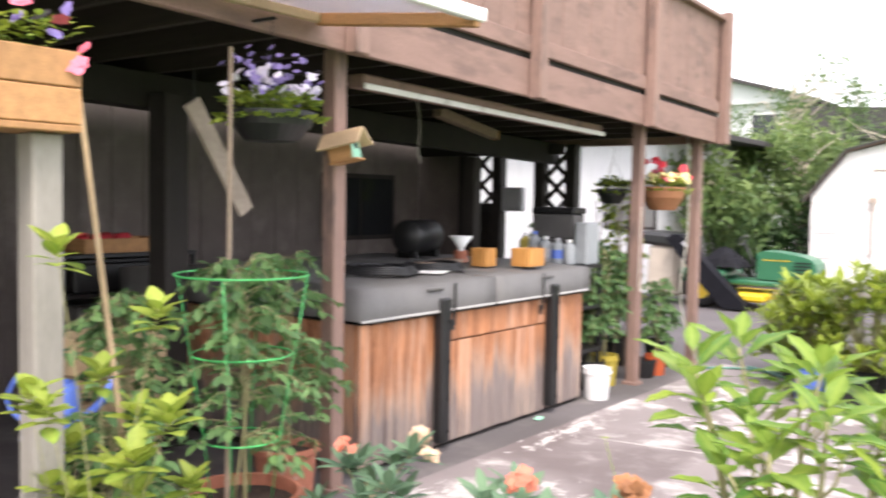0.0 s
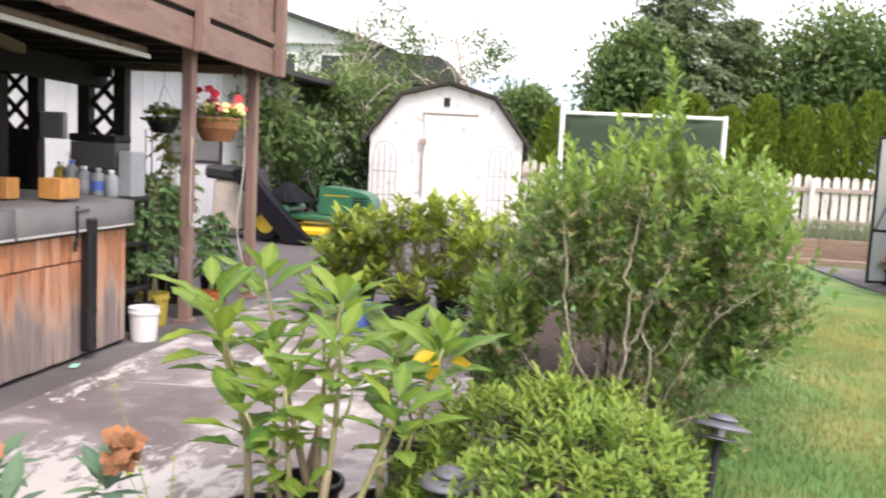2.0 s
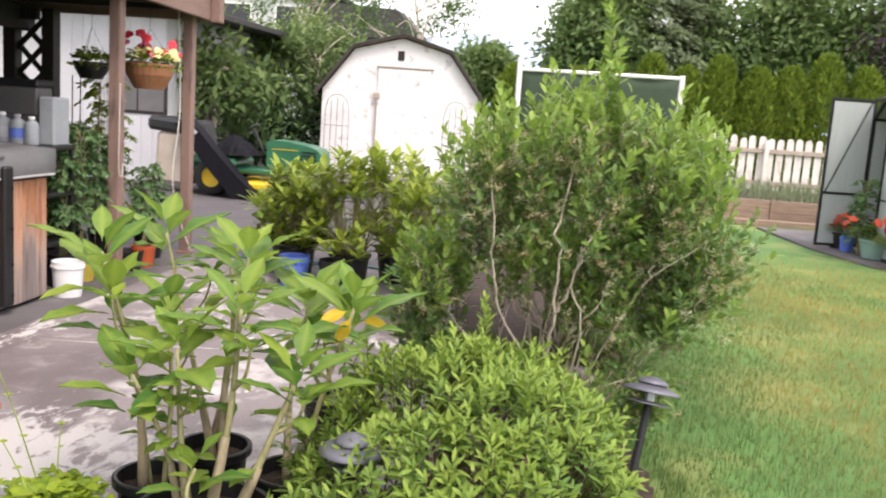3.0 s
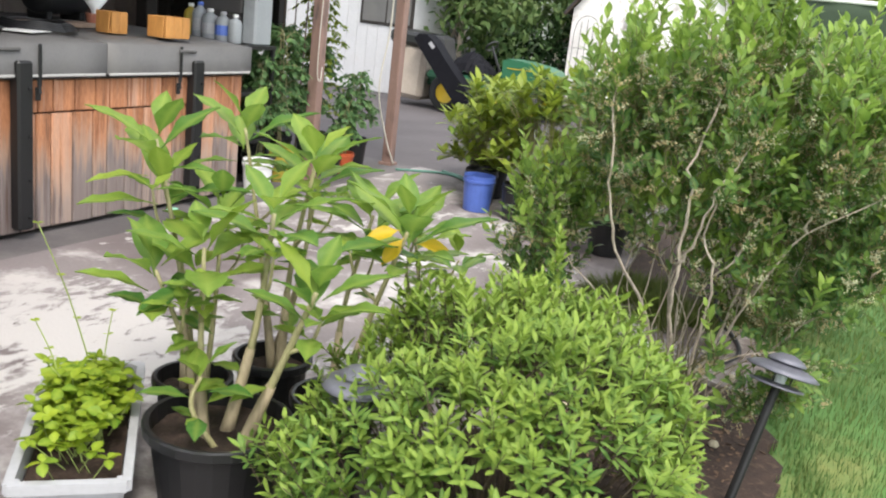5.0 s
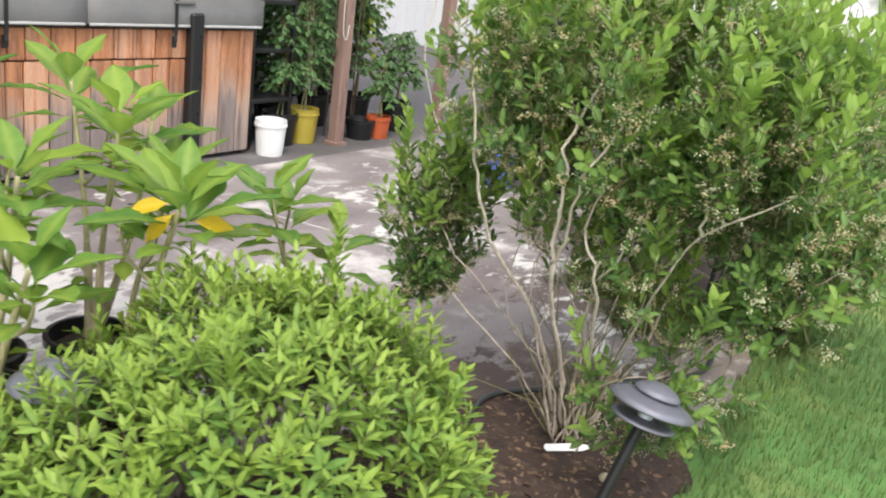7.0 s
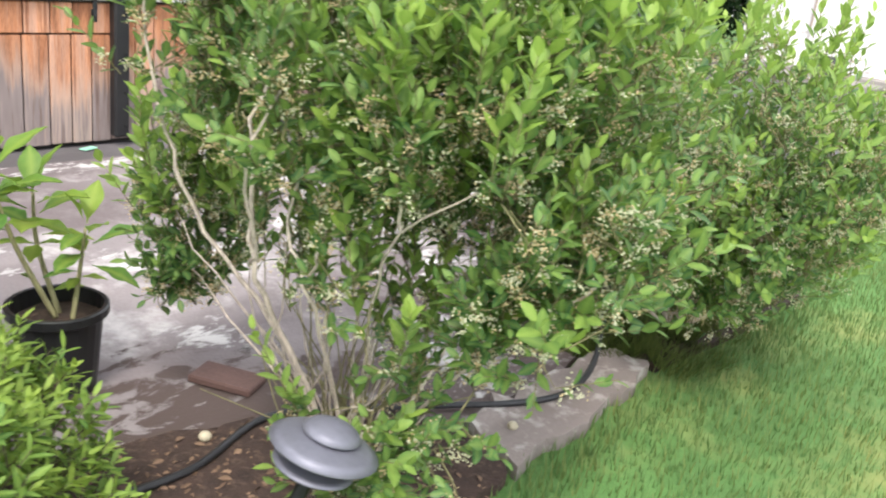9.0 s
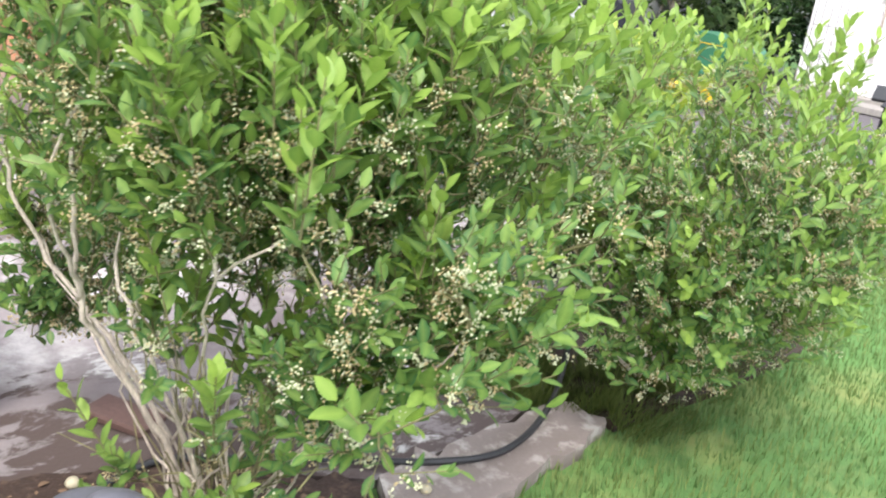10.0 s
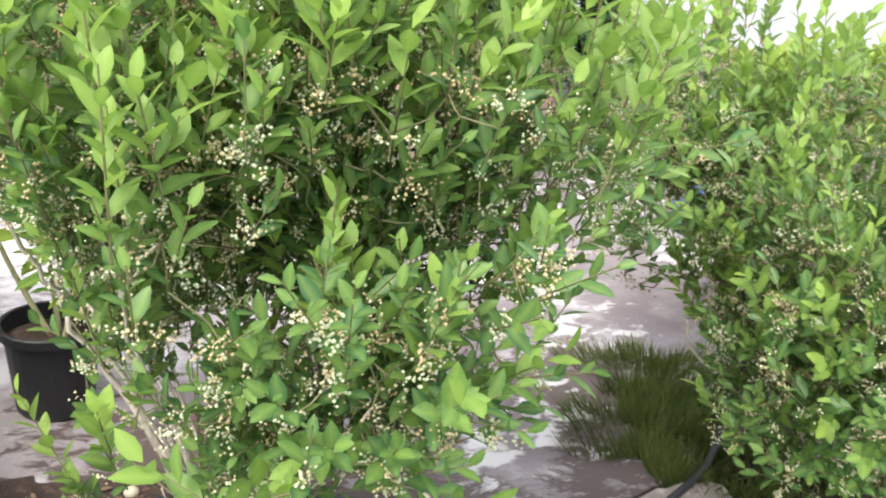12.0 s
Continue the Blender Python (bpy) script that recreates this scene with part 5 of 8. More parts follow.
# The nearer bush; stems are given from its foot.
B1 = (1.13, 5.10)
stems1 = [
    ([(-0.03, -0.02, 0.0), (-0.08, -0.10, 0.28), (-0.14, -0.20, 0.52), (-0.23, -0.30, 0.69), (-0.25, -0.36, 0.85), (-0.265, -0.42, 1.02), (-0.28, -0.44, 1.25)], 0.012),
    ([(0.0, -0.02, 0.0), (-0.01, -0.10, 0.25), (-0.02, -0.22, 0.48), (-0.01, -0.33, 0.70), (0.0, -0.34, 0.88), (-0.01, -0.32, 1.06), (0.03, -0.2, 1.3)], 0.014),
    ([(-0.01, -0.33, 0.69), (0.05, -0.37, 0.80), (0.09, -0.43, 0.97), (0.16, -0.40, 1.12)], 0.009),
    ([(0.04, -0.02, 0.0), (0.08, -0.12, 0.34), (0.11, -0.26, 0.66), (0.06, -0.29, 0.80), (0.10, -0.25, 1.0)], 0.010),
    ([(0.11, -0.26, 0.66), (0.18, -0.30, 0.76), (0.22, -0.28, 0.92)], 0.007),
    ([(0.05, 0.02, 0.0), (0.14, -0.08, 0.34), (0.26, -0.20, 0.66), (0.37, -0.25, 0.86), (0.575, -0.21, 1.03)], 0.008),
    ([(0.37, -0.25, 0.86), (0.36, -0.26, 0.98), (0.33, -0.22, 1.1)], 0.007),
    ([(0.08, -0.02, 0.0), (0.22, -0.06, 0.25), (0.42, -0.05, 0.50), (0.58, 0.02, 0.68), (0.66, 0.06, 0.80)], 0.009),
    ([(-0.03, 0.06, 0.0), (-0.08, 0.16, 0.35), (-0.15, 0.24, 0.75), (-0.2, 0.28, 1.1)], 0.010),
    ([(0.04, 0.06, 0.0), (0.12, 0.22, 0.35), (0.2, 0.33, 0.75), (0.25, 0.38, 1.05)], 0.010),
    ([(-0.05, 0.0, 0.0), (-0.2, -0.05, 0.2), (-0.44, -0.13, 0.40), (-0.62, -0.18, 0.56)], 0.007),
    ([(-0.05, 0.02, 0.0), (-0.16, -0.08, 0.30), (-0.34, -0.20, 0.52), (-0.52, -0.24, 0.72)], 0.007),
    ([(0.0, -0.04, 0.0), (0.06, -0.1, 0.2), (0.2, -0.2, 0.36), (0.35, -0.26, 0.45)], 0.007),
    ([(0.02, 0.03, 0.0), (-0.03, 0.05, 0.4), (-0.02, 0.1, 0.8), (0.10, 0.08, 1.25)], 0.009),
    ([(0.03, -0.05, 0.0), (0.02, -0.08, 0.2), (0.07, -0.16, 0.45), (0.08, -0.22, 0.64)], 0.006),
    ([(-0.04, -0.04, 0.0), (-0.08, -0.10, 0.25), (-0.12, -0.18, 0.5), (-0.1, -0.24, 0.74)], 0.006),
    ([(0.06, -0.06, 0.0), (0.10, -0.10, 0.15), (0.16, -0.14, 0.28), (0.2, -0.18, 0.4)], 0.006),
    ([(-0.01, -0.07, 0.0), (0.02, -0.1, 0.12), (0.0, -0.14, 0.26)], 0.007),
    ([(0.1, 0.0, 0.0), (0.14, -0.04, 0.14), (0.13, -0.08, 0.27)], 0.007),
]
cane_rng = random.Random(8)
for k in range(9):
    t = 6.283 * k / 9 + cane_rng.random()
    u = Vector((math.cos(t), math.sin(t), 0))
    lean = 0.14 + 0.24 * cane_rng.random()
    stems1.append(([u * 0.06, u * (0.05 + 0.3 * lean) + Vector((cane_rng.gauss(0, 0.025), cane_rng.gauss(0, 0.025), 0.2)), u * (0.05 + 0.6 * lean) + Vector((cane_rng.gauss(0, 0.04), cane_rng.gauss(0, 0.04), 0.42)), u * lean + Vector((cane_rng.gauss(0, 0.04), cane_rng.gauss(0, 0.04), 0.62 + 0.35 * cane_rng.random()))], 0.0065))
stems1 = [(pts, r * 0.64) for pts, r in stems1]
berry_bush(
    B1,
    "leafy blueberry bush with pale bare canes and bell flowers",
    stems1,
    [
        (0.08, -0.02, 1.14, 0.54, 0.50, 0.36, 610, 0.48),
        (0.44, 0.10, 1.00, 0.40, 0.40, 0.36, 300, 0.36),
        (0.25, 0.44, 1.12, 0.42, 0.34, 0.30, 135, 0.40),
        (-0.54, -0.12, 0.62, 0.17, 0.18, 0.26, 190, 0.28),
        (-0.32, -0.02, 1.06, 0.22, 0.26, 0.27, 105, 0.36),
        (0.52, 0.00, 0.80, 0.28, 0.30, 0.28, 115, 0.32),
        (0.50, -0.20, 1.00, 0.22, 0.20, 0.22, 75, 0.34),
        (-0.24, -0.36, 1.16, 0.22, 0.20, 0.25, 50, 0.34),
        (0.06, -0.28, 0.94, 0.24, 0.16, 0.20, 40, 0.34),
        (0.12, -0.14, 0.66, 0.28, 0.22, 0.24, 55, 0.36),
        (0.34, -0.16, 0.46, 0.26, 0.20, 0.24, 54, 0.36),
        (0.40, -0.06, 0.80, 0.26, 0.18, 0.22, 70, 0.34),
        (0.24, -0.24, 0.34, 0.20, 0.14, 0.16, 40, 0.45),
    ],
    3,
    (0.75, -0.65, 0.1),
    1500,
    [((0.13, 0.05, 1.42), 0.50), ((0.19, 0.03, 1.40), 0.34), ((0.36, 0.1, 1.28), 0.22), ((-0.3, 0.1, 1.38), 0.16), ((-0.15, -0.15, 1.38), 0.14), ((0.0, -0.1, 1.42), 0.16), ((-0.48, 0.0, 1.2), 0.14)],
    0.052,
    0.95,
    190,
)
# The bush behind it.
B2 = (1.17, 6.93)
stems2 = [
    ([(0.0, 0.0, 0.0), (-0.1, -0.1, 0.3), (-0.25, -0.2, 0.6), (-0.3, -0.25, 0.9)], 0.012),
    ([(0.03, 0.0, 0.0), (0.1, -0.2, 0.3), (0.25, -0.45, 0.55), (0.4, -0.6, 0.8)], 0.012),
    ([(0.0, 0.03, 0.0), (0.05, 0.1, 0.4), (0.1, 0.1, 0.8), (0.12, 0.1, 1.05)], 0.012),
    ([(0.05, 0.0, 0.0), (0.25, 0.0, 0.25), (0.5, -0.1, 0.5), (0.65, -0.2, 0.8)], 0.011),
    ([(0.0, -0.03, 0.0), (0.0, -0.25, 0.25), (0.05, -0.5, 0.45), (0.1, -0.65, 0.7)], 0.010),
    ([(-0.03, 0.02, 0.0), (-0.2, 0.15, 0.3), (-0.4, 0.3, 0.6), (-0.5, 0.4, 0.85)], 0.010),
    ([(0.04, 0.04, 0.0), (0.2, 0.25, 0.35), (0.4, 0.4, 0.6), (0.5, 0.5, 0.85)], 0.010),
    ([(0.0, -0.05, 0.0), (0.1, -0.2, 0.15), (0.3, -0.4, 0.28), (0.45, -0.5, 0.4)], 0.008),
    ([(-0.02, -0.05, 0.0), (-0.1, -0.2, 0.15), (-0.25, -0.4, 0.28), (-0.3, -0.45, 0.4)], 0.008),
]
berry_bush(
    B2,
    "broad blueberry bush with clusters of white bell flowers",
    stems2,
    [(0.05, -0.08, 0.82, 0.74, 0.72, 0.46, 700, 0.36), (0.44, -0.38, 0.78, 0.38, 0.46, 0.38, 420, 0.30), (0.20, -0.52, 0.48, 0.36, 0.24, 0.26, 190, 0.16), (0.26, 0.05, 0.42, 0.34, 0.55, 0.26, 190, 0.18), (-0.36, -0.30, 1.0, 0.46, 0.45, 0.30, 260, 0.34), (-0.20, -0.62, 0.86, 0.26, 0.28, 0.30, 130, 0.36)],
    5,
    (0.7, -0.7, 0.05),
    1300,
    [((0.3, -0.3, 1.1), 0.15), ((0.0, 0.1, 1.15), 0.15), ((0.6, -0.4, 0.95), 0.15)],
    0.050,
    0.0,
    70,
)

# ---- clipped azalea ----
AZ_LEAF = leaf_shape(0.31, 0.2, 0.1)


def azalea(at):
    rng = random.Random(11)
    a = thing("azalea_bush", (*at, 0), "low rounded azalea bush with small bright green leaves", "bush")
    wood, leaves = Geo(), Leaves()
    for k in range(26):
        t = 6.283 * k / 26
        r = 0.10 + 0.36 * rng.random()
        wood.tube(catmull([(0.05 * math.cos(t), 0.05 * math.sin(t), -0.02), (r * 0.6 * math.cos(t), r * 0.6 * math.sin(t), 0.2), (r * math.cos(t), r * math.sin(t), 0.42)], 3), 0.007, 0.003, 5)
    n = 0
    while n < 1350:
        u, t = rng.random(), 6.2832 * rng.random()
        z = u ** 0.8
        rad = 0.53 * math.sqrt(max(0.02, 1 - z ** 2.4)) * (0.86 + 0.14 * rng.random())
        rad *= 1 + 0.24 * noise.noise((math.cos(t) * 2.5, math.sin(t) * 2.5, z * 2 + 4))
        notch = math.exp(-((t - 3.75) / 0.45) ** 2) * min(1.0, z * 2.2)
        rad *= 1 + 0.15 * notch
        hgt = 0.09 + (0.60 - 0.13 * notch) * z * (1 + 0.20 * noise.noise((math.cos(t) * rad * 7, math.sin(t) * rad * 6, 1)))
        p = Vector((rad * math.cos(t) * 0.98 + rng.gauss(0, 0.012), rad * math.sin(t) * 1.08 + rng.gauss(0, 0.016), hgt + rng.gauss(0, 0.028)))
        out = Vector((math.cos(t) * (1 - z * 0.6), math.sin(t) * (1 - z * 0.6), 0.35 + z)).normalized()
        d = (out + Vector((rng.gauss(0, 0.25), rng.gauss(0, 0.25), 0.2))).normalized()
        young = 0.34 + 0.34 * z + 0.40 * noise.noise((math.cos(t) * rad * 6, math.sin(t) * rad * 6, 7)) + rng.gauss(0, 0.15)
        wood.tube([p - d * 0.08, p + d * 0.05], 0.0018, 0.001, 4, cap=False)
        shoot(leaves, rng, p - d * 0.02, d, 0.05 + 0.03 * rng.random(), rng.randint(7, 10), 0.052, max(0, young - 0.3), young + 0.3, 1.3)
        n += 1
    for k in range(34):
        t, q = 6.283 * rng.random(), 0.44 * math.sqrt(rng.random())
        c = Vector((q * math.cos(t), q * math.sin(t) * 1.08, 0.12 + 0.57 * math.sqrt(max(0.05, 1 - (q / 0.54) ** 2))))
        d = Vector((math.cos(t) * q * 1.4 + rng.gauss(0, 0.15), math.sin(t) * q * 1.4 + rng.gauss(0, 0.15), 1))
        shoot(leaves, rng, c, d, 0.07 + 0.05 * rng.random(), 12, 0.044, 0.55, 1.0)
    for c in ((-0.01, 0.25, 0.72), (0.16, -0.22, 0.64)):
        for j in range(4):
            shoot(leaves, rng, Vector(c) + Vector((0, 0, 0.03 * j)), (rng.gauss(0, 0.2), rng.gauss(0, 0.2), 1), 0.06, 10, 0.045, 0.6, 1.0)
    wood.part("branch_mass", M["bark_dark"], a, kind="stuff")
    near, rest = split_near(leaves.arrays(), (0.5, -0.75, 0.4), 280)
    leaf_objects("leaf", AZ_LEAF, near, M["azalea_leaf"], a)
    leaf_part("foliage", AZ_LEAF, rest, M["azalea_leaf"], a)


azalea((0.92, 3.86))

# ---- pots ----
def pot_parts(e, r, h, material, soil=True, seg=26, lip=0.012):
    Geo().lathe([(0.0, 0.004), (r * 0.76, 0.004), (r * 0.8, 0.012), (r * 0.96, h - 0.035), (r + lip * 0.4, h - 0.034), (r + lip, h - 0.028), (r + lip, h - 0.004), (r + lip * 0.5, h), (r * 0.97, h - 0.002), (r * 0.94, h - 0.06), (r * 0.93, h - 0.08)], seg=seg).part("pot", material, e, smooth=False)
    if soil:
        v = [(0, 0, h - 0.045)]
        rings = 4
        for i in range(1, rings + 1):
            for k in range(seg):
                t = 6.2832 * k / seg
                rr = r * 0.945 * i / rings
                v.append((rr * math.cos(t), rr * math.sin(t), h - 0.05 + 0.012 * noise.noise((rr * 20 * math.cos(t), rr * 20 * math.sin(t), h))))
        f = [[0, 1 + k, 1 + (k + 1) % seg] for k in range(seg)]
        for i in range(rings - 1):
            for k in range(seg):
                a, b = 1 + i * seg + k, 1 + i * seg + (k + 1) % seg
                f.append([a, a + seg, b + seg, b])
        Geo().add(v, f).part("soil", M["soil"], e, smooth=True)


def broad_leaf(width, fold, droop, wave):
    """A broad pointed leaf of length 1 along y with a short stalk, raised sides and a wavy edge."""
    rows = 9
    v, rib = [], []
    for i in range(rows + 1):
        t = i / rows
        w = width * 0.5 * math.sin(math.pi * min(1.0, max(0.0, (t - 0.08) / 0.92)) ** 1.05) ** 1.1 + 0.006
        for j in (-2, -1, 0, 1, 2):
            x = w * j / 2
            ripple = wave * math.sin(t * 15 + (j > 0) * 1.7) * (abs(j) == 2) * w / width
            v.append((x, t, -droop * t * t + fold * abs(x) + ripple - 0.012 * (abs(j) == 1)))
            rib.append(1.0 if j == 0 else 0.25 * (i % 2) * (abs(j) == 1))
    tr = []
    for i in range(rows):
        for j in range(4):
            a = i * 5 + j
            tr += [(a, a + 1, a + 6), (a, a + 6, a + 5)]
    return np.array(v, float), np.array(tr, int), np.array(rib, float)


TRUMPET = broad_leaf(0.43, 0.20, 0.24, 0.06)


def trumpet_plant(at, r, h, stems, seed, label, yellow=0):
    """Angel's trumpet in a black nursery pot: bare forked stems with rosettes of large leaves on top."""
    rng = random.Random(seed)
    e = thing("potted_angels_trumpet", (*at, 0.0), label, "potted plant", "potted trumpet plants")
    pot_parts(e, r, h, M["black_plastic"])
    leaves, low = Leaves(), Leaves()
    for (bx, by), (tx, ty, tz), thick, n in stems:
        m = Vector(((bx * 0.6 + tx * 0.4), (by * 0.6 + ty * 0.4), h + (tz - h) * 0.45)) + Vector((rng.gauss(0, 0.02), rng.gauss(0, 0.02), 0))
        path = catmull([(bx, by, h - 0.06), m, (tx, ty, tz)], 5)
        Geo().tube(path, thick * 0.95, thick * 0.42, 8).part("stem", M["green_stem"], e, smooth=True)
        if thick > 0.0115:
            Geo().tube(path[: len(path) // 2], thick * 1.45, thick * 0.9, 9).part("woody_base", M["cut_wood"], e, smooth=True)
        turn = rng.random() * 6.28
        n += 3
        for i in range(n):
            t = i / max(1, n - 1)
            turn += 2.4
            lean = 1.50 - 0.95 * t + rng.gauss(0, 0.14)
            d = Vector((math.cos(turn) * math.sin(lean), math.sin(turn) * math.sin(lean), math.cos(lean)))
            up = Vector((-math.cos(turn) * math.cos(lean), -math.sin(turn) * math.cos(lean), math.sin(lean) + 0.15))
            p = Vector((tx, ty, tz)) + Vector((0, 0, -0.13 * (1 - t) + 0.03 * t)) + Vector((d.x, d.y, 0)) * 0.02
            s = (0.092 + 0.126 * math.sin(math.pi * (0.12 + 0.75 * (1 - t)))) * (0.85 + 0.3 * rng.random()) * min(1.0, max(0.42, (tz - 0.12) / 0.5))
            leaves.put(p, d, up, s, (0.85 if t < 0.3 and rng.random() < 0.4 else 0.22 + 0.3 * t) + rng.gauss(0, 0.12))
        if thick > 0.0105:
            # A side fork with a small rosette of its own.
            q = path[int(len(path) * 0.55)]
            t = rng.random() * 6.28
            tip = q + Vector((0.09 * math.cos(t), 0.09 * math.sin(t), 0.6 * (tz - q.z)))
            Geo().tube(catmull([q, q.lerp(tip, 0.5) + Vector((0.02 * math.cos(t), 0.02 * math.sin(t), -0.01)), tip], 4), thick * 0.45, thick * 0.28, 7).part("stem", M["green_stem"], e, smooth=True)
            for i in range(5):
                t += 2.4
                leaves.put(tip, (math.cos(t), math.sin(t), 0.25 + 0.2 * i), (-0.3 * math.cos(t), -0.3 * math.sin(t), 1), 0.12 - 0.012 * i, 0.3 + 0.1 * i)
        for i in range(4):
            q = path[int(len(path) * (0.25 + 0.65 * rng.random()))]
            t = rng.random() * 6.28
            leaves.put(q, (math.cos(t), math.sin(t), 0.15), (0, 0, 1), (0.07 + 0.07 * rng.random()), 0.25 + 0.7 * rng.random())
    arr = leaves.arrays()
    leaf_objects("leaf", TRUMPET, arr, M["trumpet_leaf"], e)
    for k in range(yellow):
        side = ((-0.6, -0.7, -0.1), (-0.2, -0.6, -0.5), (0.65, 0.5, 0.0))[k % 3]
        low.put(Vector(stems[0][1]) + Vector((side[0] * 0.03, side[1] * 0.03, -0.01 - 0.02 * k)), side, (0.5, -0.6, 0.8), 0.10, 0.5)
    if yellow:
        leaf_objects("yellowed_leaf", TRUMPET, low.arrays(), M["yellowed_leaf"], e)
    return e


trumpet_plant((0.165, 3.61), 0.195, 0.27, [((0.0, 0.03), (0.04, 0.135, 0.84), 0.015, 9), ((-0.07, 0.0), (-0.21, -0.04, 0.66), 0.012, 7), ((-0.03, -0.03), (-0.11, 0.035, 0.73), 0.013, 7), ((0.08, 0.0), (0.26, 0.03, 0.69), 0.016, 8), ((0.04, -0.06), (0.01, -0.10, 0.43), 0.010, 5)], 21, "leafy angel's trumpet with forked pale stems in a black pot")
trumpet_plant((-0.085, 3.79), 0.11, 0.27, [((-0.03, 0.0), (-0.18, 0.006, 0.965), 0.012, 6), ((-0.02, 0.03), (-0.135, -0.004, 0.83), 0.010, 6), ((0.03, 0.02), (0.0, 0.10, 0.78), 0.011, 6)], 23, "tall thin angel's trumpet in a small black pot")
trumpet_plant((0.0, 4.08), 0.12, 0.27, [((0.0, 0.0), (-0.228, 0.085, 0.98), 0.012, 7), ((0.03, 0.0), (0.093, 0.028, 0.93), 0.013, 10), ((-0.03, 0.03), (-0.05, 0.24, 0.88), 0.012, 8)], 25, "tall angel's trumpet with wide leaves in a black pot")
trumpet_plant((0.33, 3.95), 0.13, 0.27, [((0.0, 0.0), (0.163, 0.05, 0.82), 0.013, 12), ((-0.03, 0.02), (-0.02, 0.16, 0.80), 0.012, 8)], 22, "angel's trumpet with yellowing leaves in a black pot", 3)
trumpet_plant((0.26, 4.73), 0.135, 0.28, [((0.0, 0.0), (-0.03, -0.17, 0.70), 0.010, 7), ((-0.03, 0.02), (-0.09, -0.02, 0.60), 0.010, 6), ((0.03, 0.03), (0.06, 0.06, 0.52), 0.009, 6)], 24, "small angel's trumpet in a black pot on the patio")


# ---- path lamps ----
def path_lamp(at, h, lean, size=1.0):
    e = thing("path_lamp", (*at, 0.0), "dull grey tiered metal garden path lamp", "garden lamp", "path lamps")
    ax, ay = lean
    tip = Vector((ax, ay, h))
    Geo().tube([(0, 0, -0.05), tip * 0.86], 0.016, 0.015, 10).part("stake", M["black_metal"], e)
    rx, ry = -math.degrees(math.atan2(ay, h)) * 0.6, math.degrees(math.atan2(ax, h)) * 0.6
    base = tip * 0.80

    def disc(name, r, z, hgt, mt):
        r, z, hgt = r * size, z * size, hgt * size
        p = base + tip.normalized() * z
        Geo().lathe([(0.0, hgt), (r * 0.35, hgt * 0.92), (r * 0.8, hgt * 0.45), (r, 0.0), (r * 0.97, -0.004), (r * 0.6, hgt * 0.3), (0.0, hgt * 0.55)], tuple(p), 28, (rx, ry, 0)).part(name, mt, e, smooth=True)
    disc("lower_ring", 0.086, 0.0, 0.008, M["lamp_metal"])
    disc("shade", 0.115, 0.045, 0.03, M["lamp_metal"])
    disc("cap", 0.062, 0.078, 0.026, M["lamp_metal"])
    p0, p1 = base + tip.normalized() * 0.005, base + tip.normalized() * 0.055
    Geo().tube([p0, p1], 0.02, 0.02, 12).part("lens", M["clear_panel"], e)
    for k in range(3):
        t = 2.094 * k
        o = Vector((0.035 * math.cos(t), 0.035 * math.sin(t), 0))
        Geo().tube([p0 + o, p1 + o], 0.003, seg=5).part("strut", M["black_metal"], e)


path_lamp((0.595, 3.60), 0.585, (0.01, -0.01), 0.84)
path_lamp((1.44, 4.47), 0.51, (0.094, 0.223))


# ---- grass ----
def grass():
    rng = np.random.default_rng(5)
    n = 190000
    d = rng.random(n) ** 1.3
    x = 0.95 + d * 5.45
    y = 2.2 + rng.random(n) * 10.5
    edge = np.interp(y, [2.2, 3.1, 3.7, 4.4, 4.9, 5.3, 5.5, 6.4, 7.1, 7.8, 8.5, 9.6], [0.9, 1.22, 1.50, 1.62, 1.60, 1.50, 1.44, 1.36, 1.38, 1.38, 1.15, 0.9])
    keep = x > edge + 0.08 * rng.random(n) - 0.03
    keep &= rng.random(n) < np.clip((y - 2.2) / 1.2, 0.05, 1) * np.clip((12.7 - y) / 2.5, 0.05, 1) * np.clip((6.4 - x) / 1.5, 0.05, 1)
    x, y = x[keep], y[keep]
    n = len(x)
    patch = np.array([noise.noise((u * 0.9, w * 0.7, 3.0)) + 0.6 * noise.noise((u * 2.6, w * 2.2, 8.0)) for u, w in zip(x, y)])
    far = np.clip((x - 2.05) * 1.5, 0.0, 1.0) * np.clip(0.6 + (y - 5.0) * 0.2, 0.5, 1.0)
    p = np.stack([x, y, np.full(n, -0.03)], 1)
    a = rng.random(n) * 6.2832
    dirs = np.stack([np.cos(a) * 0.45, np.sin(a) * 0.45, np.ones(n)], 1)
    ups = np.stack([np.cos(a), np.sin(a), np.full(n, 0.4)], 1)
    s = 0.028 + 0.026 * rng.random(n) + 0.015 * (x < edge[keep] + 0.15)
    age = np.clip(0.03 + 0.10 * patch + far * (0.66 + 0.6 * patch) + rng.normal(0, 0.06, n), 0, 1)
    v, t, rib = blade_shape()
    v = v * np.array([1.6, 1, 1])
    g = thing("grass", (0, 0, 0), "short mown grass blades along the garden bed", "grass", kind="stuff")
    leaf_part("blades", (v, t, rib), (p, dirs, ups, s, age), M["grass_blade"], g)


grass()


# ---- patio surface ----
for pts in ([(-1.75, 5.93), (-1.4, 5.98), (-0.9, 6.08), (-0.2, 6.2)],):
    g = Geo().tube([(x, y, -0.002) for x, y in pts], 0.006, seg=6)
    tagged(g.part("patio_seam", M["pale_concrete"]), "pale raised seam in the patio concrete", "patio seam", kind="structure")


# ---- small helpers for plants ----
WHORL = leaf_shape(0.34, 0.2, 0.18)
ROUND = leaf_shape(0.62, 0.15, 0.2)


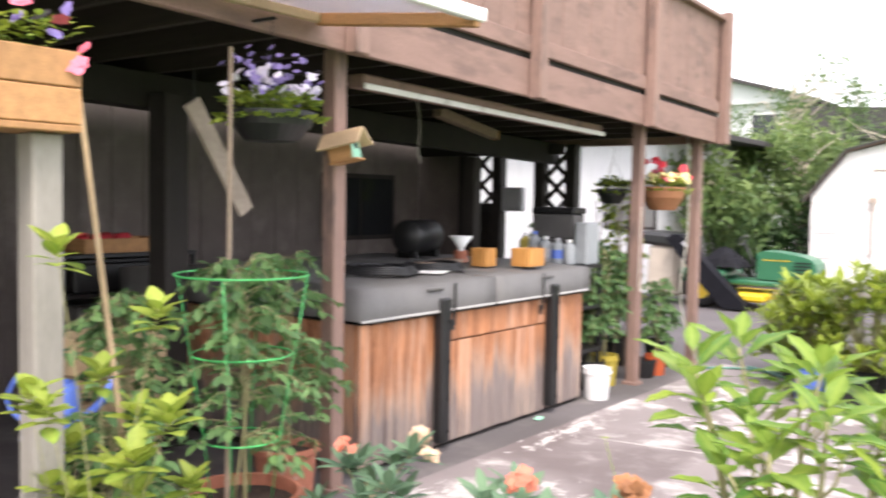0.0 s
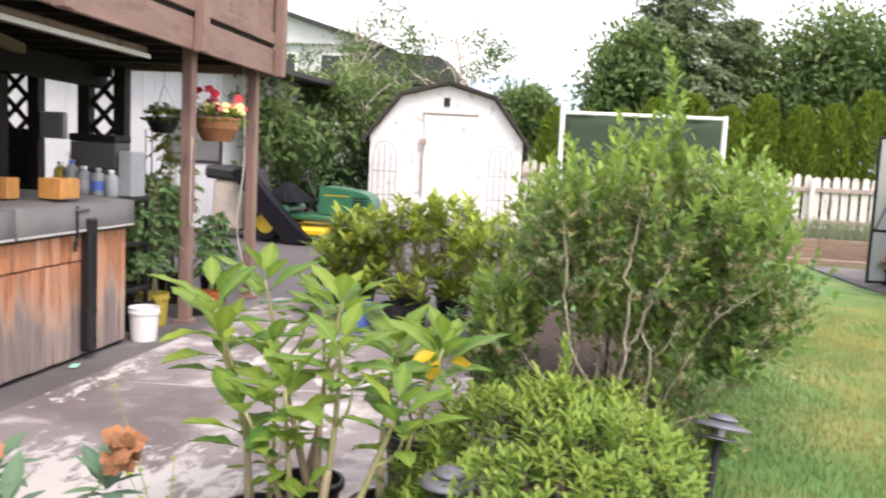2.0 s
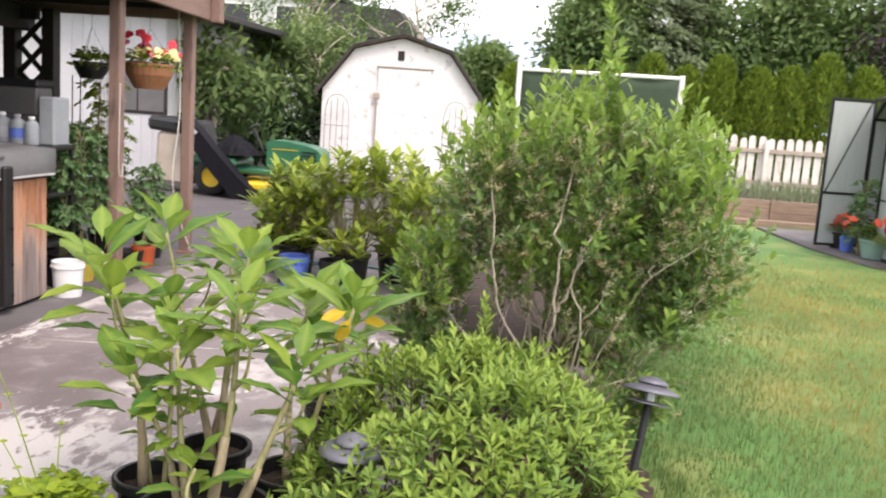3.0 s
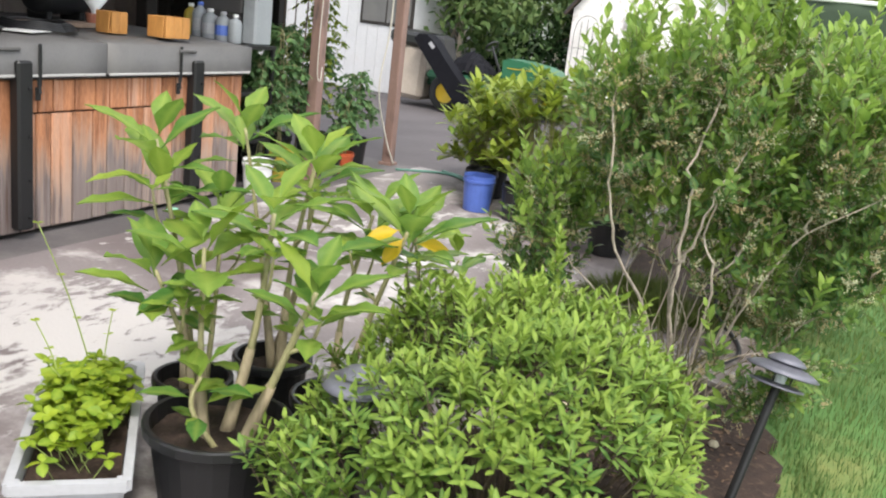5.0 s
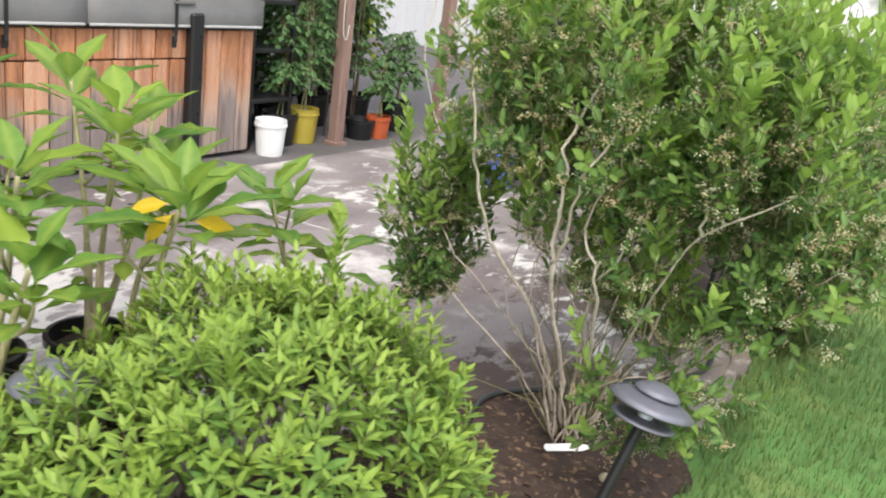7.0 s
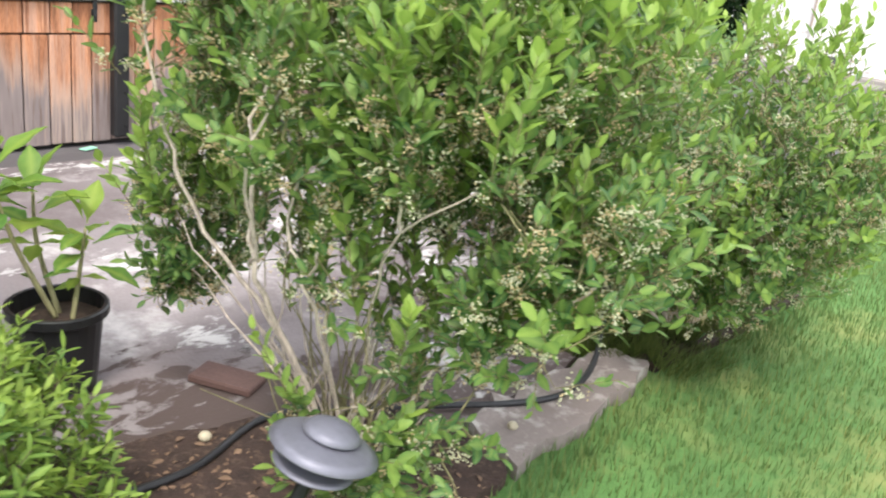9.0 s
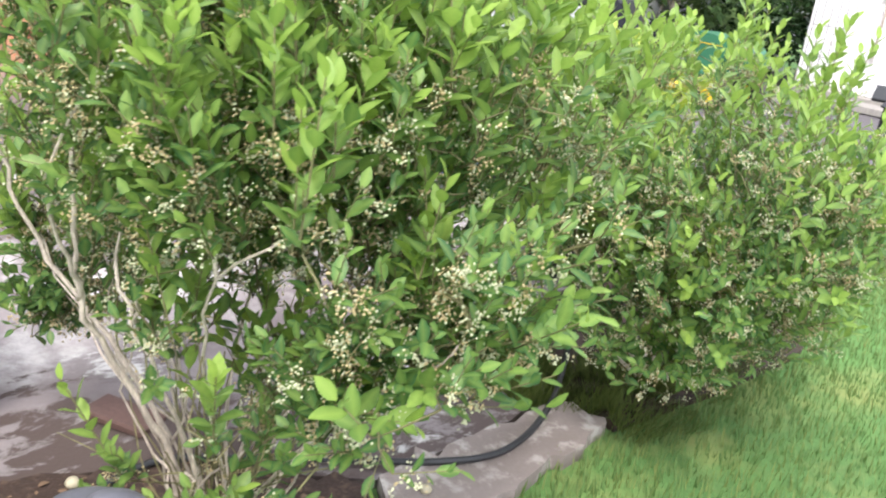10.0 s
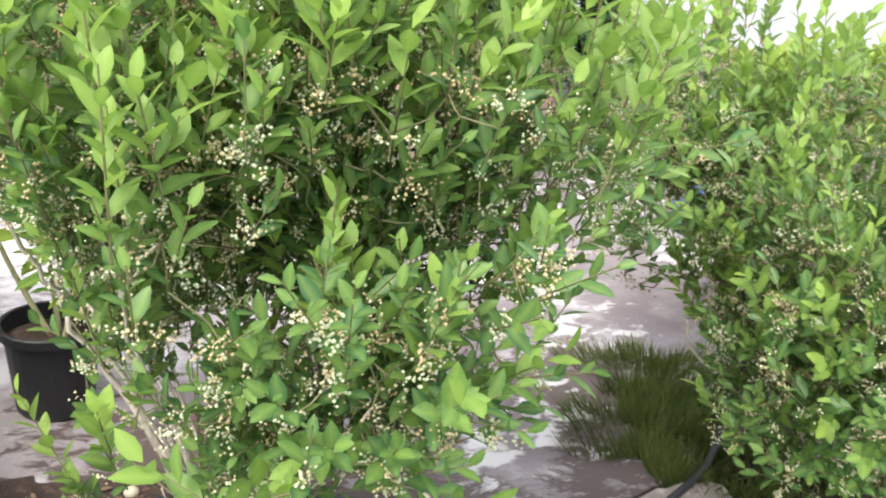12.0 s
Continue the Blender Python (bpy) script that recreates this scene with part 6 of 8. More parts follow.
def rosette_plant(e, h0, stems, rng, leafm, shape, size, n, stem_r=0.006, stem_mat="green_stem", age=0.45, parts=True):
    """Stems from a pot or the soil, each with a whorl of leaves on top and a few below."""
    leaves = Leaves()
    for (bx, by), (tx, ty, tz) in stems:
        m = Vector((bx * 0.7 + tx * 0.3 + rng.gauss(0, 0.01), by * 0.7 + ty * 0.3 + rng.gauss(0, 0.01), h0 + (tz - h0) * 0.5))
        Geo().tube(catmull([(bx, by, h0 - 0.05), m, (tx, ty, tz)], 4), stem_r, stem_r * 0.5, 6).part("stem", M[stem_mat], e, smooth=True)
        turn = rng.random() * 6.28
        for i in range(n):
            t = i / max(1, n - 1)
            turn += 2.4
            lean = 1.55 - 1.0 * t + rng.gauss(0, 0.15)
            d = Vector((math.cos(turn) * math.sin(lean), math.sin(turn) * math.sin(lean), math.cos(lean)))
            up = Vector((-math.cos(turn) * math.cos(lean), -math.sin(turn) * math.cos(lean), math.sin(lean) + 0.2))
            leaves.put(Vector((tx, ty, tz - 0.06 * (1 - t) * min(1, tz))), d, up, size * (0.7 + 0.5 * rng.random()), min(1, max(0, age + 0.35 * t + rng.gauss(0, 0.15))))
    if parts:
        leaf_objects("leaf", shape, leaves.arrays(), leafm, e)
    else:
        leaf_part("foliage", shape, leaves.arrays(), leafm, e)


def ring_stems(rng, n, r, spread, h, dh=0.25):
    out = []
    for k in range(n):
        a = 6.283 * k / n + rng.gauss(0, 0.3)
        s = spread * (0.35 + 0.65 * rng.random())
        out.append(((r * math.cos(a) * 0.6, r * math.sin(a) * 0.6), (s * math.cos(a), s * math.sin(a), h * (1 - dh * rng.random()))))
    return out


def tomato(e, h0, height, spread, n, rng, size=0.055, leafm="tomato_leaf"):
    """Tomato growth: soft stems with compound leaves that hang in tiers."""
    leaves = Leaves()
    g = Geo()
    for k in range(n):
        a = 6.283 * rng.random()
        z = h0 + (height - h0) * (0.22 + 0.78 * rng.random())
        taper = 1 - 0.45 * (z - h0) / (height - h0)
        L = spread * taper * (0.5 + 0.6 * rng.random())
        b = Vector((0.02 * math.cos(a), 0.02 * math.sin(a), z))
        tip = b + Vector((L * math.cos(a), L * math.sin(a), 0.10 * L - 0.5 * L * rng.random()))
        path = catmull([b, (b + tip) / 2 + Vector((0, 0, 0.05)), tip], 4)
        g.tube(path, 0.0035, 0.0015, 4, cap=False)
        for i, p in enumerate(path[2:]):
            for s in (-1, 1):
                b2 = a + s * (1.0 + rng.gauss(0, 0.35))
                d = Vector((math.cos(b2), math.sin(b2), -0.25 + rng.gauss(0, 0.4)))
                leaves.put(p, d, (rng.gauss(0, 0.4), rng.gauss(0, 0.4), 1), size * (0.45 + 0.8 * rng.random()), rng.random())
        leaves.put(tip, (math.cos(a), math.sin(a), -0.3), (0, 0, 1), size * 1.2, rng.random() * 0.8)
    for k in range(3):
        g.tube(catmull([(0.03 * math.cos(k * 2.1), 0.03 * math.sin(k * 2.1), h0 - 0.05), (0.02 * k - 0.02, 0.02, (h0 + height) / 2), (0.03 * k - 0.03, -0.02, height)], 4), 0.006, 0.003, 6)
    g.part("stem_mass", M["green_stem"], e, smooth=True, kind="stuff")
    leaf_part("foliage", leaf_shape(0.55, 0.2, 0.3), leaves.arrays(), M[leafm], e)


def flower_heads(e, spots, r, rng, material, name="flower", petals=6, facing=(0.4, -0.6, 0.6)):
    for c in spots:
        lv = Leaves()
        f = Vector(facing) + Vector((rng.gauss(0, 0.4), rng.gauss(0, 0.4), rng.gauss(0, 0.3)))
        blossom(lv, rng, c, f, r * (0.85 + 0.3 * rng.random()), petals)
        blossom(lv, rng, Vector(c) + f.normalized() * r * 0.15, f, r * 0.6, max(4, petals - 2))
        leaf_part(name, PETALS, lv.arrays(), M[material], e, kind="")


# ---- window-box planter with parsley ----
def build_planter():
    rng = random.Random(31)
    e = thing("window_box", (-0.20, 3.475, 0), "pale grey plastic window box with leafy parsley", "planter", rz=131.2)
    L, W, H = 0.74, 0.27, 0.22
    bm = bmesh.new()
    rings = [((L - 0.05) / 2, (W - 0.05) / 2, 0.003), (L / 2 - 0.005, W / 2 - 0.005, H - 0.03), (L / 2 + 0.012, W / 2 + 0.012, H - 0.028), (L / 2 + 0.012, W / 2 + 0.012, H), (L / 2 - 0.012, W / 2 - 0.012, H), (L / 2 - 0.018, W / 2 - 0.018, H - 0.07)]
    loops = [[bm.verts.new((sx * a, sy * b, z)) for sx, sy in ((-1, -1), (1, -1), (1, 1), (-1, 1))] for a, b, z in rings]
    for p, q in zip(loops, loops[1:]):
        for k in range(4):
            bm.faces.new([p[k], p[(k + 1) % 4], q[(k + 1) % 4], q[k]])
    bm.faces.new(loops[0][::-1])
    bmesh.ops.bevel(bm, geom=[ed for ed in bm.edges if abs(ed.verts[0].co.z - ed.verts[1].co.z) > 0.02], offset=0.012, segments=2, affect="EDGES")
    bmesh.ops.recalc_face_normals(bm, faces=bm.faces)
    me = bpy.data.meshes.new("box")
    bm.to_mesh(me)
    bm.free()
    me.materials.append(M["planter_grey"])
    link_mesh("box", me, e)
    v = [(-(L / 2 - 0.02) + (L - 0.04) * i / 20, -(W / 2 - 0.02) + (W - 0.04) * j / 8, H - 0.05 + 0.014 * noise.noise((i * 0.7, j * 0.7, 0))) for j in range(9) for i in range(21)]
    Geo().add(v, [[j * 21 + i, j * 21 + i + 1, (j + 1) * 21 + i + 1, (j + 1) * 21 + i] for j in range(8) for i in range(20)]).part("soil", M["soil"], e, smooth=True)
    lv = Leaves()
    g = Geo()
    for k in range(170):
        x, y = rng.gauss(0.02, 0.13), rng.gauss(0.0, 0.05)
        if abs(x) > 0.33:
            continue
        top = Vector((x + rng.gauss(0, 0.03), y + rng.gauss(0, 0.035), H + 0.01 + 0.10 * rng.random() * (1 - abs(x) * 1.8)))
        g.tube([(x * 0.9, y * 0.7, H - 0.06), top], 0.0018, 0.001, 4, cap=False)
        for j in range(5):
            a = 1.257 * j + rng.random()
            lv.put(top, (math.cos(a), math.sin(a), 0.2 + rng.gauss(0, 0.3)), (rng.gauss(0, 0.3), rng.gauss(0, 0.3), 1), 0.028 + 0.018 * rng.random(), 0.3 + 0.6 * rng.random())
    g.part("parsley_stem", M["parsley_stem"], e, kind="stuff")
    leaf_part("parsley", leaf_shape(0.75, 0.25, 0.2), lv.arrays(), M["parsley_leaf"], e, "bright yellow-green parsley leaves")
    # Bolted stalks with small flower tips.
    for (x, y), (tx, ty, tz) in (((0.33, 0.0), (0.262, 0.156, 0.70)), ((0.05, 0.04), (0.10, 0.14, 0.46)), ((0.2, -0.02), (0.30, -0.05, 0.42)), ((0.0, 0.0), (0.0, 0.1, 0.38))):
        path = catmull([(x, y, H - 0.05), ((x + tx) / 2 + 0.02, (y + ty) / 2, (H + tz) / 2), (tx, ty, tz)], 4)
        st = Geo().tube(path, 0.003, 0.0015, 5).part("flower_stalk", M["parsley_stem"], e, smooth=True)
        tip = Leaves()
        for q in (path[-1], path[-4], path[-6]):
            for j in range(7):
                a = rng.random() * 6.28
                tip.put(q, (math.cos(a), math.sin(a), 0.5), (0, 0, 1), 0.016, 0.8)
        leaf_part("flower_tip", ROUND, tip.arrays(), M["parsley_leaf"], st)
    tg = thing("plant_tag", (-0.42, 3.72, H - 0.055), "small white plant label pushed into the soil", "plant label", rz=40)
    Geo().box((0.03, 0.003, 0.11), (0, 0, 0.055), (8, 0, 0), 0.001).part("label_blade", M["white_plastic"], tg)
    for z in (0.06, 0.075, 0.09):
        Geo().box((0.02, 0.001, 0.004), (0, -0.0035 - (z - 0.055) * 0.14, z), (8, 0, 0), 0).part("print_bar", M["black_plastic"], tg)


M["parsley_stem"] = mat("pale_green_stalk", (0.32, 0.40, 0.12), 0.6, vary=0.2, bump=0.0)
build_planter()


# ---- rhododendrons with faded blossoms ----
def rhododendron(at, r, h, stems, seed, label, heads):
    rng = random.Random(seed)
    e = thing("potted_rhododendron", (*at, 0), label, "potted plant", "potted rhododendrons")
    pot_parts(e, r, h, M["black_plastic"])
    rosette_plant(e, h, stems + ring_stems(rng, 5, 0.1, 0.24, h + 0.16, 0.3), rng, M["grey_leaf"], WHORL, 0.125, 12, 0.006, "green_stem", 0.3)
    for c, kind in heads:
        for j in range(7):
            a = 6.283 * j / 7
            o = Vector((0.028 * math.cos(a), 0.028 * math.sin(a), rng.gauss(0.01, 0.014)))
            flower_heads(e, [Vector(c) + o], 0.017 + 0.012 * rng.random(), rng, kind, "faded_blossom" if kind == "petal_dry" else "blossom", 5)


rhododendron((-1.42, 3.37), 0.14, 0.22, [((0, 0), (-0.08, -0.05, 0.46)), ((0.02, 0.03), (0.10, 0.14, 0.50)), ((-0.03, 0), (0.0, 0.16, 0.44)), ((0.03, -0.02), (0.15, -0.06, 0.42)), ((0, 0.03), (-0.15, 0.1, 0.42))], 41, "small rhododendron with faded salmon blossoms in a pot", [((-0.05, -0.08, 0.54), "petal_salmon"), ((0.08, 0.22, 0.55), "petal_tan"), ((0.16, 0.18, 0.50), "petal_tan")])
rhododendron((-0.40, 2.82), 0.14, 0.22, [((0, 0), (-0.12, 0.04, 0.66)), ((0.02, 0.03), (0.26, 0.12, 0.66)), ((-0.03, 0), (0.04, -0.06, 0.68)), ((0.03, -0.02), (0.14, -0.08, 0.66)), ((-0.02, 0.02), (-0.06, 0.14, 0.66))], 42, "small rhododendron with dried orange-brown flower heads", [((0.30, 0.12, 0.70), "petal_dry"), ((0.31, 0.13, 0.745), "petal_dry"), ((0.09, -0.10, 0.78), "petal_salmon")])


# ---- tomatoes, cages and pots beside the deck ----
def tomato_cage(at, z0, rings):
    e = thing("tomato_cage", (*at, 0), "bright green wire tomato cage", "plant cage", "tomato cages")
    for r, z in rings:
        Geo().tube([(r * math.cos(6.2832 * k / 28), r * math.sin(6.2832 * k / 28), z) for k in range(29)], 0.004, seg=6, cap=False).part("ring", M["cage"], e, smooth=True)
    for k in range(4):
        a = 0.6 + 1.5708 * k
        (ra, za), (rb, zb) = rings[0], rings[-1]
        Geo().tube([(rb * 0.8 * math.cos(a), rb * 0.8 * math.sin(a), z0), (rb * math.cos(a), rb * math.sin(a), zb), (ra * math.cos(a), ra * math.sin(a), za)], 0.003, seg=6).part("upright", M["cage"], e, smooth=True)


def potted_tomato(at, r, h, height, spread, n, seed, potm, label):
    rng = random.Random(seed)
    e = thing("potted_tomato", (*at, 0), label, "potted plant", "potted tomatoes")
    pot_parts(e, r, h, M[potm])
    tomato(e, h, height, spread, n, rng)


potted_tomato((-1.875, 3.10), 0.235, 0.34, 1.26, 0.36, 70, 51, "terracotta", "bushy tomato plant in a terracotta pot")
tomato_cage((-1.875, 3.10), 0.29, [(0.265, 1.22), (0.20, 0.90), (0.155, 0.556)])
potted_tomato((-2.30, 3.74), 0.16, 0.32, 1.25, 0.32, 50, 52, "terracotta", "tomato plant in a small terracotta pot")
potted_tomato((-1.716, 2.42), 0.2, 0.30, 0.80, 0.30, 60, 53, "black_plastic", "bushy tomato plant in a black pot")
potted_tomato((-2.55, 3.0), 0.2, 0.28, 1.08, 0.34, 60, 54, "black_plastic", "bushy tomato plant in a black pot")
e = thing("plant_stake", (-1.95, 3.09, 0.29), "straight weathered wooden stake among the tomatoes", "stake")
Geo().tube([(0, 0, -0.05), (0.0, 0.01, 1.84)], 0.011, 0.009, 8).part("pole", M["old_cane"], e)
e = thing("plant_stake", (-1.62, 2.55, 0.0), "leaning tan bamboo cane", "stake")
Geo().tube([(-0.10, 0.003, 0), (-0.13, -0.235, 1.885)], 0.011, 0.009, 8).part("pole", M["bamboo"], e)


# ---- cedar box on a post, with flowers ----
def build_post_box():
    rng = random.Random(61)
    p = thing("garden_post", (-1.515, 2.06, -0.02), "weathered grey square wooden post", "post")
    Geo().span((-0.045, -0.045, 0), (0.045, 0.045, 1.72), 0.006).part("shaft", M["grey_post"], p)
    e = thing("flower_box", (-1.525, 1.86, 1.702), "cedar flower box with petunias on a post", "planter")
    Geo().span((-0.11, -0.30, 0), (0.11, 0.27, 0.02), 0.003).part("base", M["cedar_box"], e)
    for s in (-1, 1):
        for z in (0.022, 0.125):
            Geo().span((s * 0.10 - 0.01, -0.30, z), (s * 0.10 + 0.01, 0.27, z + 0.10), 0.004).part("side_board", M["cedar_box"], e)
    for y in (-0.29, 0.25):
        Geo().span((-0.088, y, 0.022), (0.088, y + 0.02, 0.222), 0.004).part("end_board", M["cedar_box"], e)
    Geo().span((-0.088, -0.268, 0.022), (0.088, 0.248, 0.20), 0.0).part("soil", M["soil"], e)
    lv = Leaves()
    for k in range(260):
        a = rng.random() * 6.28
        lv.put((rng.gauss(0, 0.06), rng.uniform(-0.27, 0.25), 0.22 + 0.10 * rng.random()), (math.cos(a), math.sin(a), 0.5), (0, 0, 1), 0.03 + 0.025 * rng.random(), rng.random())
    leaf_part("foliage", ROUND, lv.arrays(), M["rhodo_leaf"], e)
    flower_heads(e, [(0.1, 0.0, 0.29), (0.08, -0.15, 0.33)], 0.045, rng, "petal_white", petals=8)
    flower_heads(e, [(0.09, 0.22, 0.31), (0.1, 0.28, 0.24), (0.12, 0.25, 0.19), (0.06, 0.12, 0.35)], 0.028, rng, "petal_pink")
    flower_heads(e, [(0.06, 0.18, 0.32), (0.05, 0.26, 0.35), (0.08, 0.1, 0.3), (0.09, 0.2, 0.27)], 0.025, rng, "petal_violet")


build_post_box()


def chartreuse():
    rng = random.Random(63)
    e = thing("golden_shrub", (-1.29, 2.10, 0), "golden-leaved shrub beside the grey post", "bush")
    st = []
    for k in range(22):
        a = 6.283 * k / 22
        s = 0.08 + 0.24 * rng.random()
        st.append(((0.03 * math.cos(a), 0.03 * math.sin(a)), (s * math.cos(a), s * math.sin(a), 0.27 + 0.82 * rng.random() ** 1.4)))
    st += [((0.0, 0.02), (0.10, 0.12, 1.22)), ((0.02, 0.0), (0.05, -0.15, 1.40)), ((0.02, 0), (0.15, 0.12, 0.93))]
    rosette_plant(e, 0.05, st, rng, M["chartreuse_leaf"], ROUND, 0.088, 13, 0.0028, "green_stem", 0.35, parts=False)


chartreuse()


# ---- hanging baskets ----
def hanging_basket(at, top_z, r, h, potm, label, seed, heads):
    rng = random.Random(seed)
    e = thing("hanging_basket", at, label, "hanging basket", "hanging baskets")
    Geo().lathe([(0.0, 0.0), (r * 0.6, 0.004), (r * 0.92, h * 0.55), (r, h), (r * 1.03, h), (r * 1.03, h - 0.02), (r * 0.97, h - 0.012), (r * 0.9, h - 0.03), (0.0, h - 0.03)], seg=24).part("bowl", potm, e, smooth=False)
    for k in range(3):
        a = 2.094 * k + 0.4
        Geo().tube([(r * math.cos(a), r * math.sin(a), h - 0.01), (0, 0, h + 0.28), (0, 0, top_z - at[2])], 0.002, seg=4).part("wire", M["black_metal"], e)
    if at[0] > -2.1:
        Geo().box((0.16, 0.02, 0.012), (-0.06, 0, top_z - at[2]), bev=0.003).part("bracket", M["black_metal"], e)
    lv = Leaves()
    for k in range(420):
        a, q = rng.random() * 6.28, math.sqrt(rng.random())
        p = Vector((r * 1.15 * q * math.cos(a), r * 1.15 * q * math.sin(a), h + 0.09 * (1 - q * q) * rng.random() + 0.02 - (0.06 if q > 0.9 else 0)))
        lv.put(p, (math.cos(a), math.sin(a), 0.4 + rng.gauss(0, 0.4)), (rng.gauss(0, 0.3), rng.gauss(0, 0.3), 1), 0.03 + 0.025 * rng.random(), rng.random())
    leaf_part("foliage", ROUND, lv.arrays(), M["rhodo_leaf"], e)
    for m, n, size, up in heads:
        spots = []
        for k in range(n):
            a, q = rng.random() * 6.28, math.sqrt(rng.random())
            spots.append((r * 1.15 * q * math.cos(a), r * 1.15 * q * math.sin(a), h + 0.05 + up * rng.random()))
        flower_heads(e, spots, size, rng, m)


hanging_basket((-2.03, 3.39, 1.768), 2.30, 0.19, 0.13, M["black_plastic"], "black hanging basket of violet and white petunias", 71, [("petal_violet", 64, 0.017, 0.22), ("petal_pale", 40, 0.022, 0.13)])
hanging_basket((-2.36, 8.36, 1.47), 2.18, 0.20, 0.21, M["basket_brown"], "brown hanging basket of red and pale yellow begonias", 72, [("petal_red", 9, 0.040, 0.20), ("petal_pink", 9, 0.034, 0.16), ("petal_yellow", 30, 0.028, 0.07)])
hanging_basket((-2.78, 8.2, 1.52), 2.18, 0.14, 0.14, M["black_plastic"], "small black hanging pot with dark foliage", 73, [])


# ---- birdhouse ----
def birdhouse():
    e = thing("birdhouse", (-2.25, 4.04, 1.685), "small wooden birdhouse with a mint green front, on a post", "birdhouse", rz=18)
    Geo().span((-0.028, -0.05, 0), (0.13, 0.05, 0.012), 0.002).part("floor_board", M["cedar_box"], e)
    for s in (-1, 1):
        Geo().span((-0.02, s * 0.045 - 0.006, 0.012), (0.11, s * 0.045 + 0.006, 0.10), 0.002).part("side", M["cedar_box"], e)
    Geo().extrude([(-0.05, 0.0), (0.05, 0.0), (0.05, 0.085), (0.0, 0.135), (-0.05, 0.085)], 0.01, pose(0.112, 0, 0.012, 0, 0, 90)).part("front", M["mint"], e)
    Geo().lathe([(0, 0.0), (0.017, 0.0), (0.017, 0.003), (0, 0.003)], (0.1135, 0, 0.075), 14, (0, 90, 0)).part("entrance", M["dark_wood"], e)
    for s in (-1, 1):
        Geo().box((0.23, 0.125, 0.012), (0.055, s * 0.048, 0.118), (s * -42, 0, 0), 0.002).part("roof_board", M["bamboo"], e)
    e.matrix_basis = pose(-2.25, 4.04, 1.70, 0, -12, 18)


birdhouse()


# ---- sheeted awning on the deck's edge ----
def sheet_awning():
    """A light frame that slopes outwards from the deck, covered with milky sheeting."""
    e = thing("awning", (-2.05, 3.795, 2.363), "wooden awning frame with milky sheeting fixed to the deck edge", "awning")
    slope = pose(0, 0, 0, 0, 6.2, 0)
    deep = 1.5
    for name, lo, hi, m in (
        ("end_rail", (-0.085, -0.04, -0.03), (0.84, 0.0, 0.028), "cedar_box"),
        ("end_rail", (-0.085, -deep, -0.03), (0.84, 0.04 - deep, 0.028), "cedar_box"),
        ("inner_rail", (-0.085, 0.042 - deep, -0.02), (-0.045, -0.042, 0.024), "bamboo"),
        ("outer_rail", (0.80, 0.042 - deep, -0.004), (0.855, 0.02, 0.05), "white_pipe"),
        ("cross_rail", (-0.043, -0.78, -0.02), (0.798, -0.745, 0.02), "cedar_box"),
        ("sheeting", (-0.08, 0.005 - deep, 0.030), (0.797, -0.004, 0.034), "milky_sheet"),
    ):
        g = Geo().span(lo, hi, 0.0 if name == "sheeting" else 0.006)
        g.v = [tuple(slope @ Vector(p)) for p in g.v]
        g.part(name, M[m], e)


sheet_awning()


# ---- things under the deck ----
def lattice(at, w, h, label):
    e = thing("lattice_panel", at, label, "lattice", "lattice panels")
    step = 0.24
    n = int((w + h) / step)
    for k in range(n):
        for s in (1, -1):
            c = k * step
            x0, z0 = (c, 0.0) if c <= w else (w, c - w)
            x1, z1 = (c - h, h) if c >= h else (0.0, c)
            if s < 0:
                x0, x1 = w - x0, w - x1
            L = math.hypot(x1 - x0, z1 - z0)
            if L < 0.08:
                continue
            Geo().box((L, 0.012, 0.05), ((x0 + x1) / 2, 0.008 * s, (z0 + z1) / 2), (0, -math.degrees(math.atan2(z1 - z0, x1 - x0)), 0), 0.0).part("lath", M["dark_wood"], e)
    for x in (0, w):
        Geo().box((0.05, 0.05, h), (x, 0, h / 2), bev=0.004).part("edge", M["dark_wood"], e)


lattice((-5.03, 9.05, 0.0), 0.45, 2.1, "dark-stained diagonal lattice panel at the deck's end")
lattice((-4.04, 9.05, 0.9), 0.38, 1.2, "dark-stained diagonal lattice panel at the deck's end")
for x in (-5.03, -4.58, -4.04, -3.66):
    e = thing("dark_post", (x, 9.05, -0.01), "dark-stained post under the far end of the deck", "post", "dark posts")
    Geo().span((-0.06, -0.06, 0), (0.06, 0.06, 2.14), 0.006).part("shaft", M["dark_wood"], e)
    Geo().span((-0.09, -0.09, 0), (0.09, 0.09, 0.02), 0.004).part("foot", M["dark_wood"], e)
e = thing("dark_post", (-3.73, 4.10, -0.01), "thick dark-stained post beside the hot tub", "post", "dark posts")
Geo().span((-0.085, -0.085, 0), (0.085, 0.085, 2.155), 0.006).part("shaft", M["dark_wood"], e)
Geo().span((-0.11, -0.11, 0), (0.11, 0.11, 0.02), 0.004).part("foot", M["dark_wood"], e)
for x, y in ((-3.92, 2.6), (-3.92, 7.6)):
    e = thing("dark_post", (x, y, -0.01), "dark-stained post under the middle of the deck", "post", "dark posts")
    Geo().span((-0.06, -0.06, 0), (0.06, 0.06, 1.94), 0.006).part("shaft", M["dark_wood"], e)
    Geo().span((-0.09, -0.09, 0), (0.09, 0.09, 0.02), 0.004).part("foot", M["dark_wood"], e)
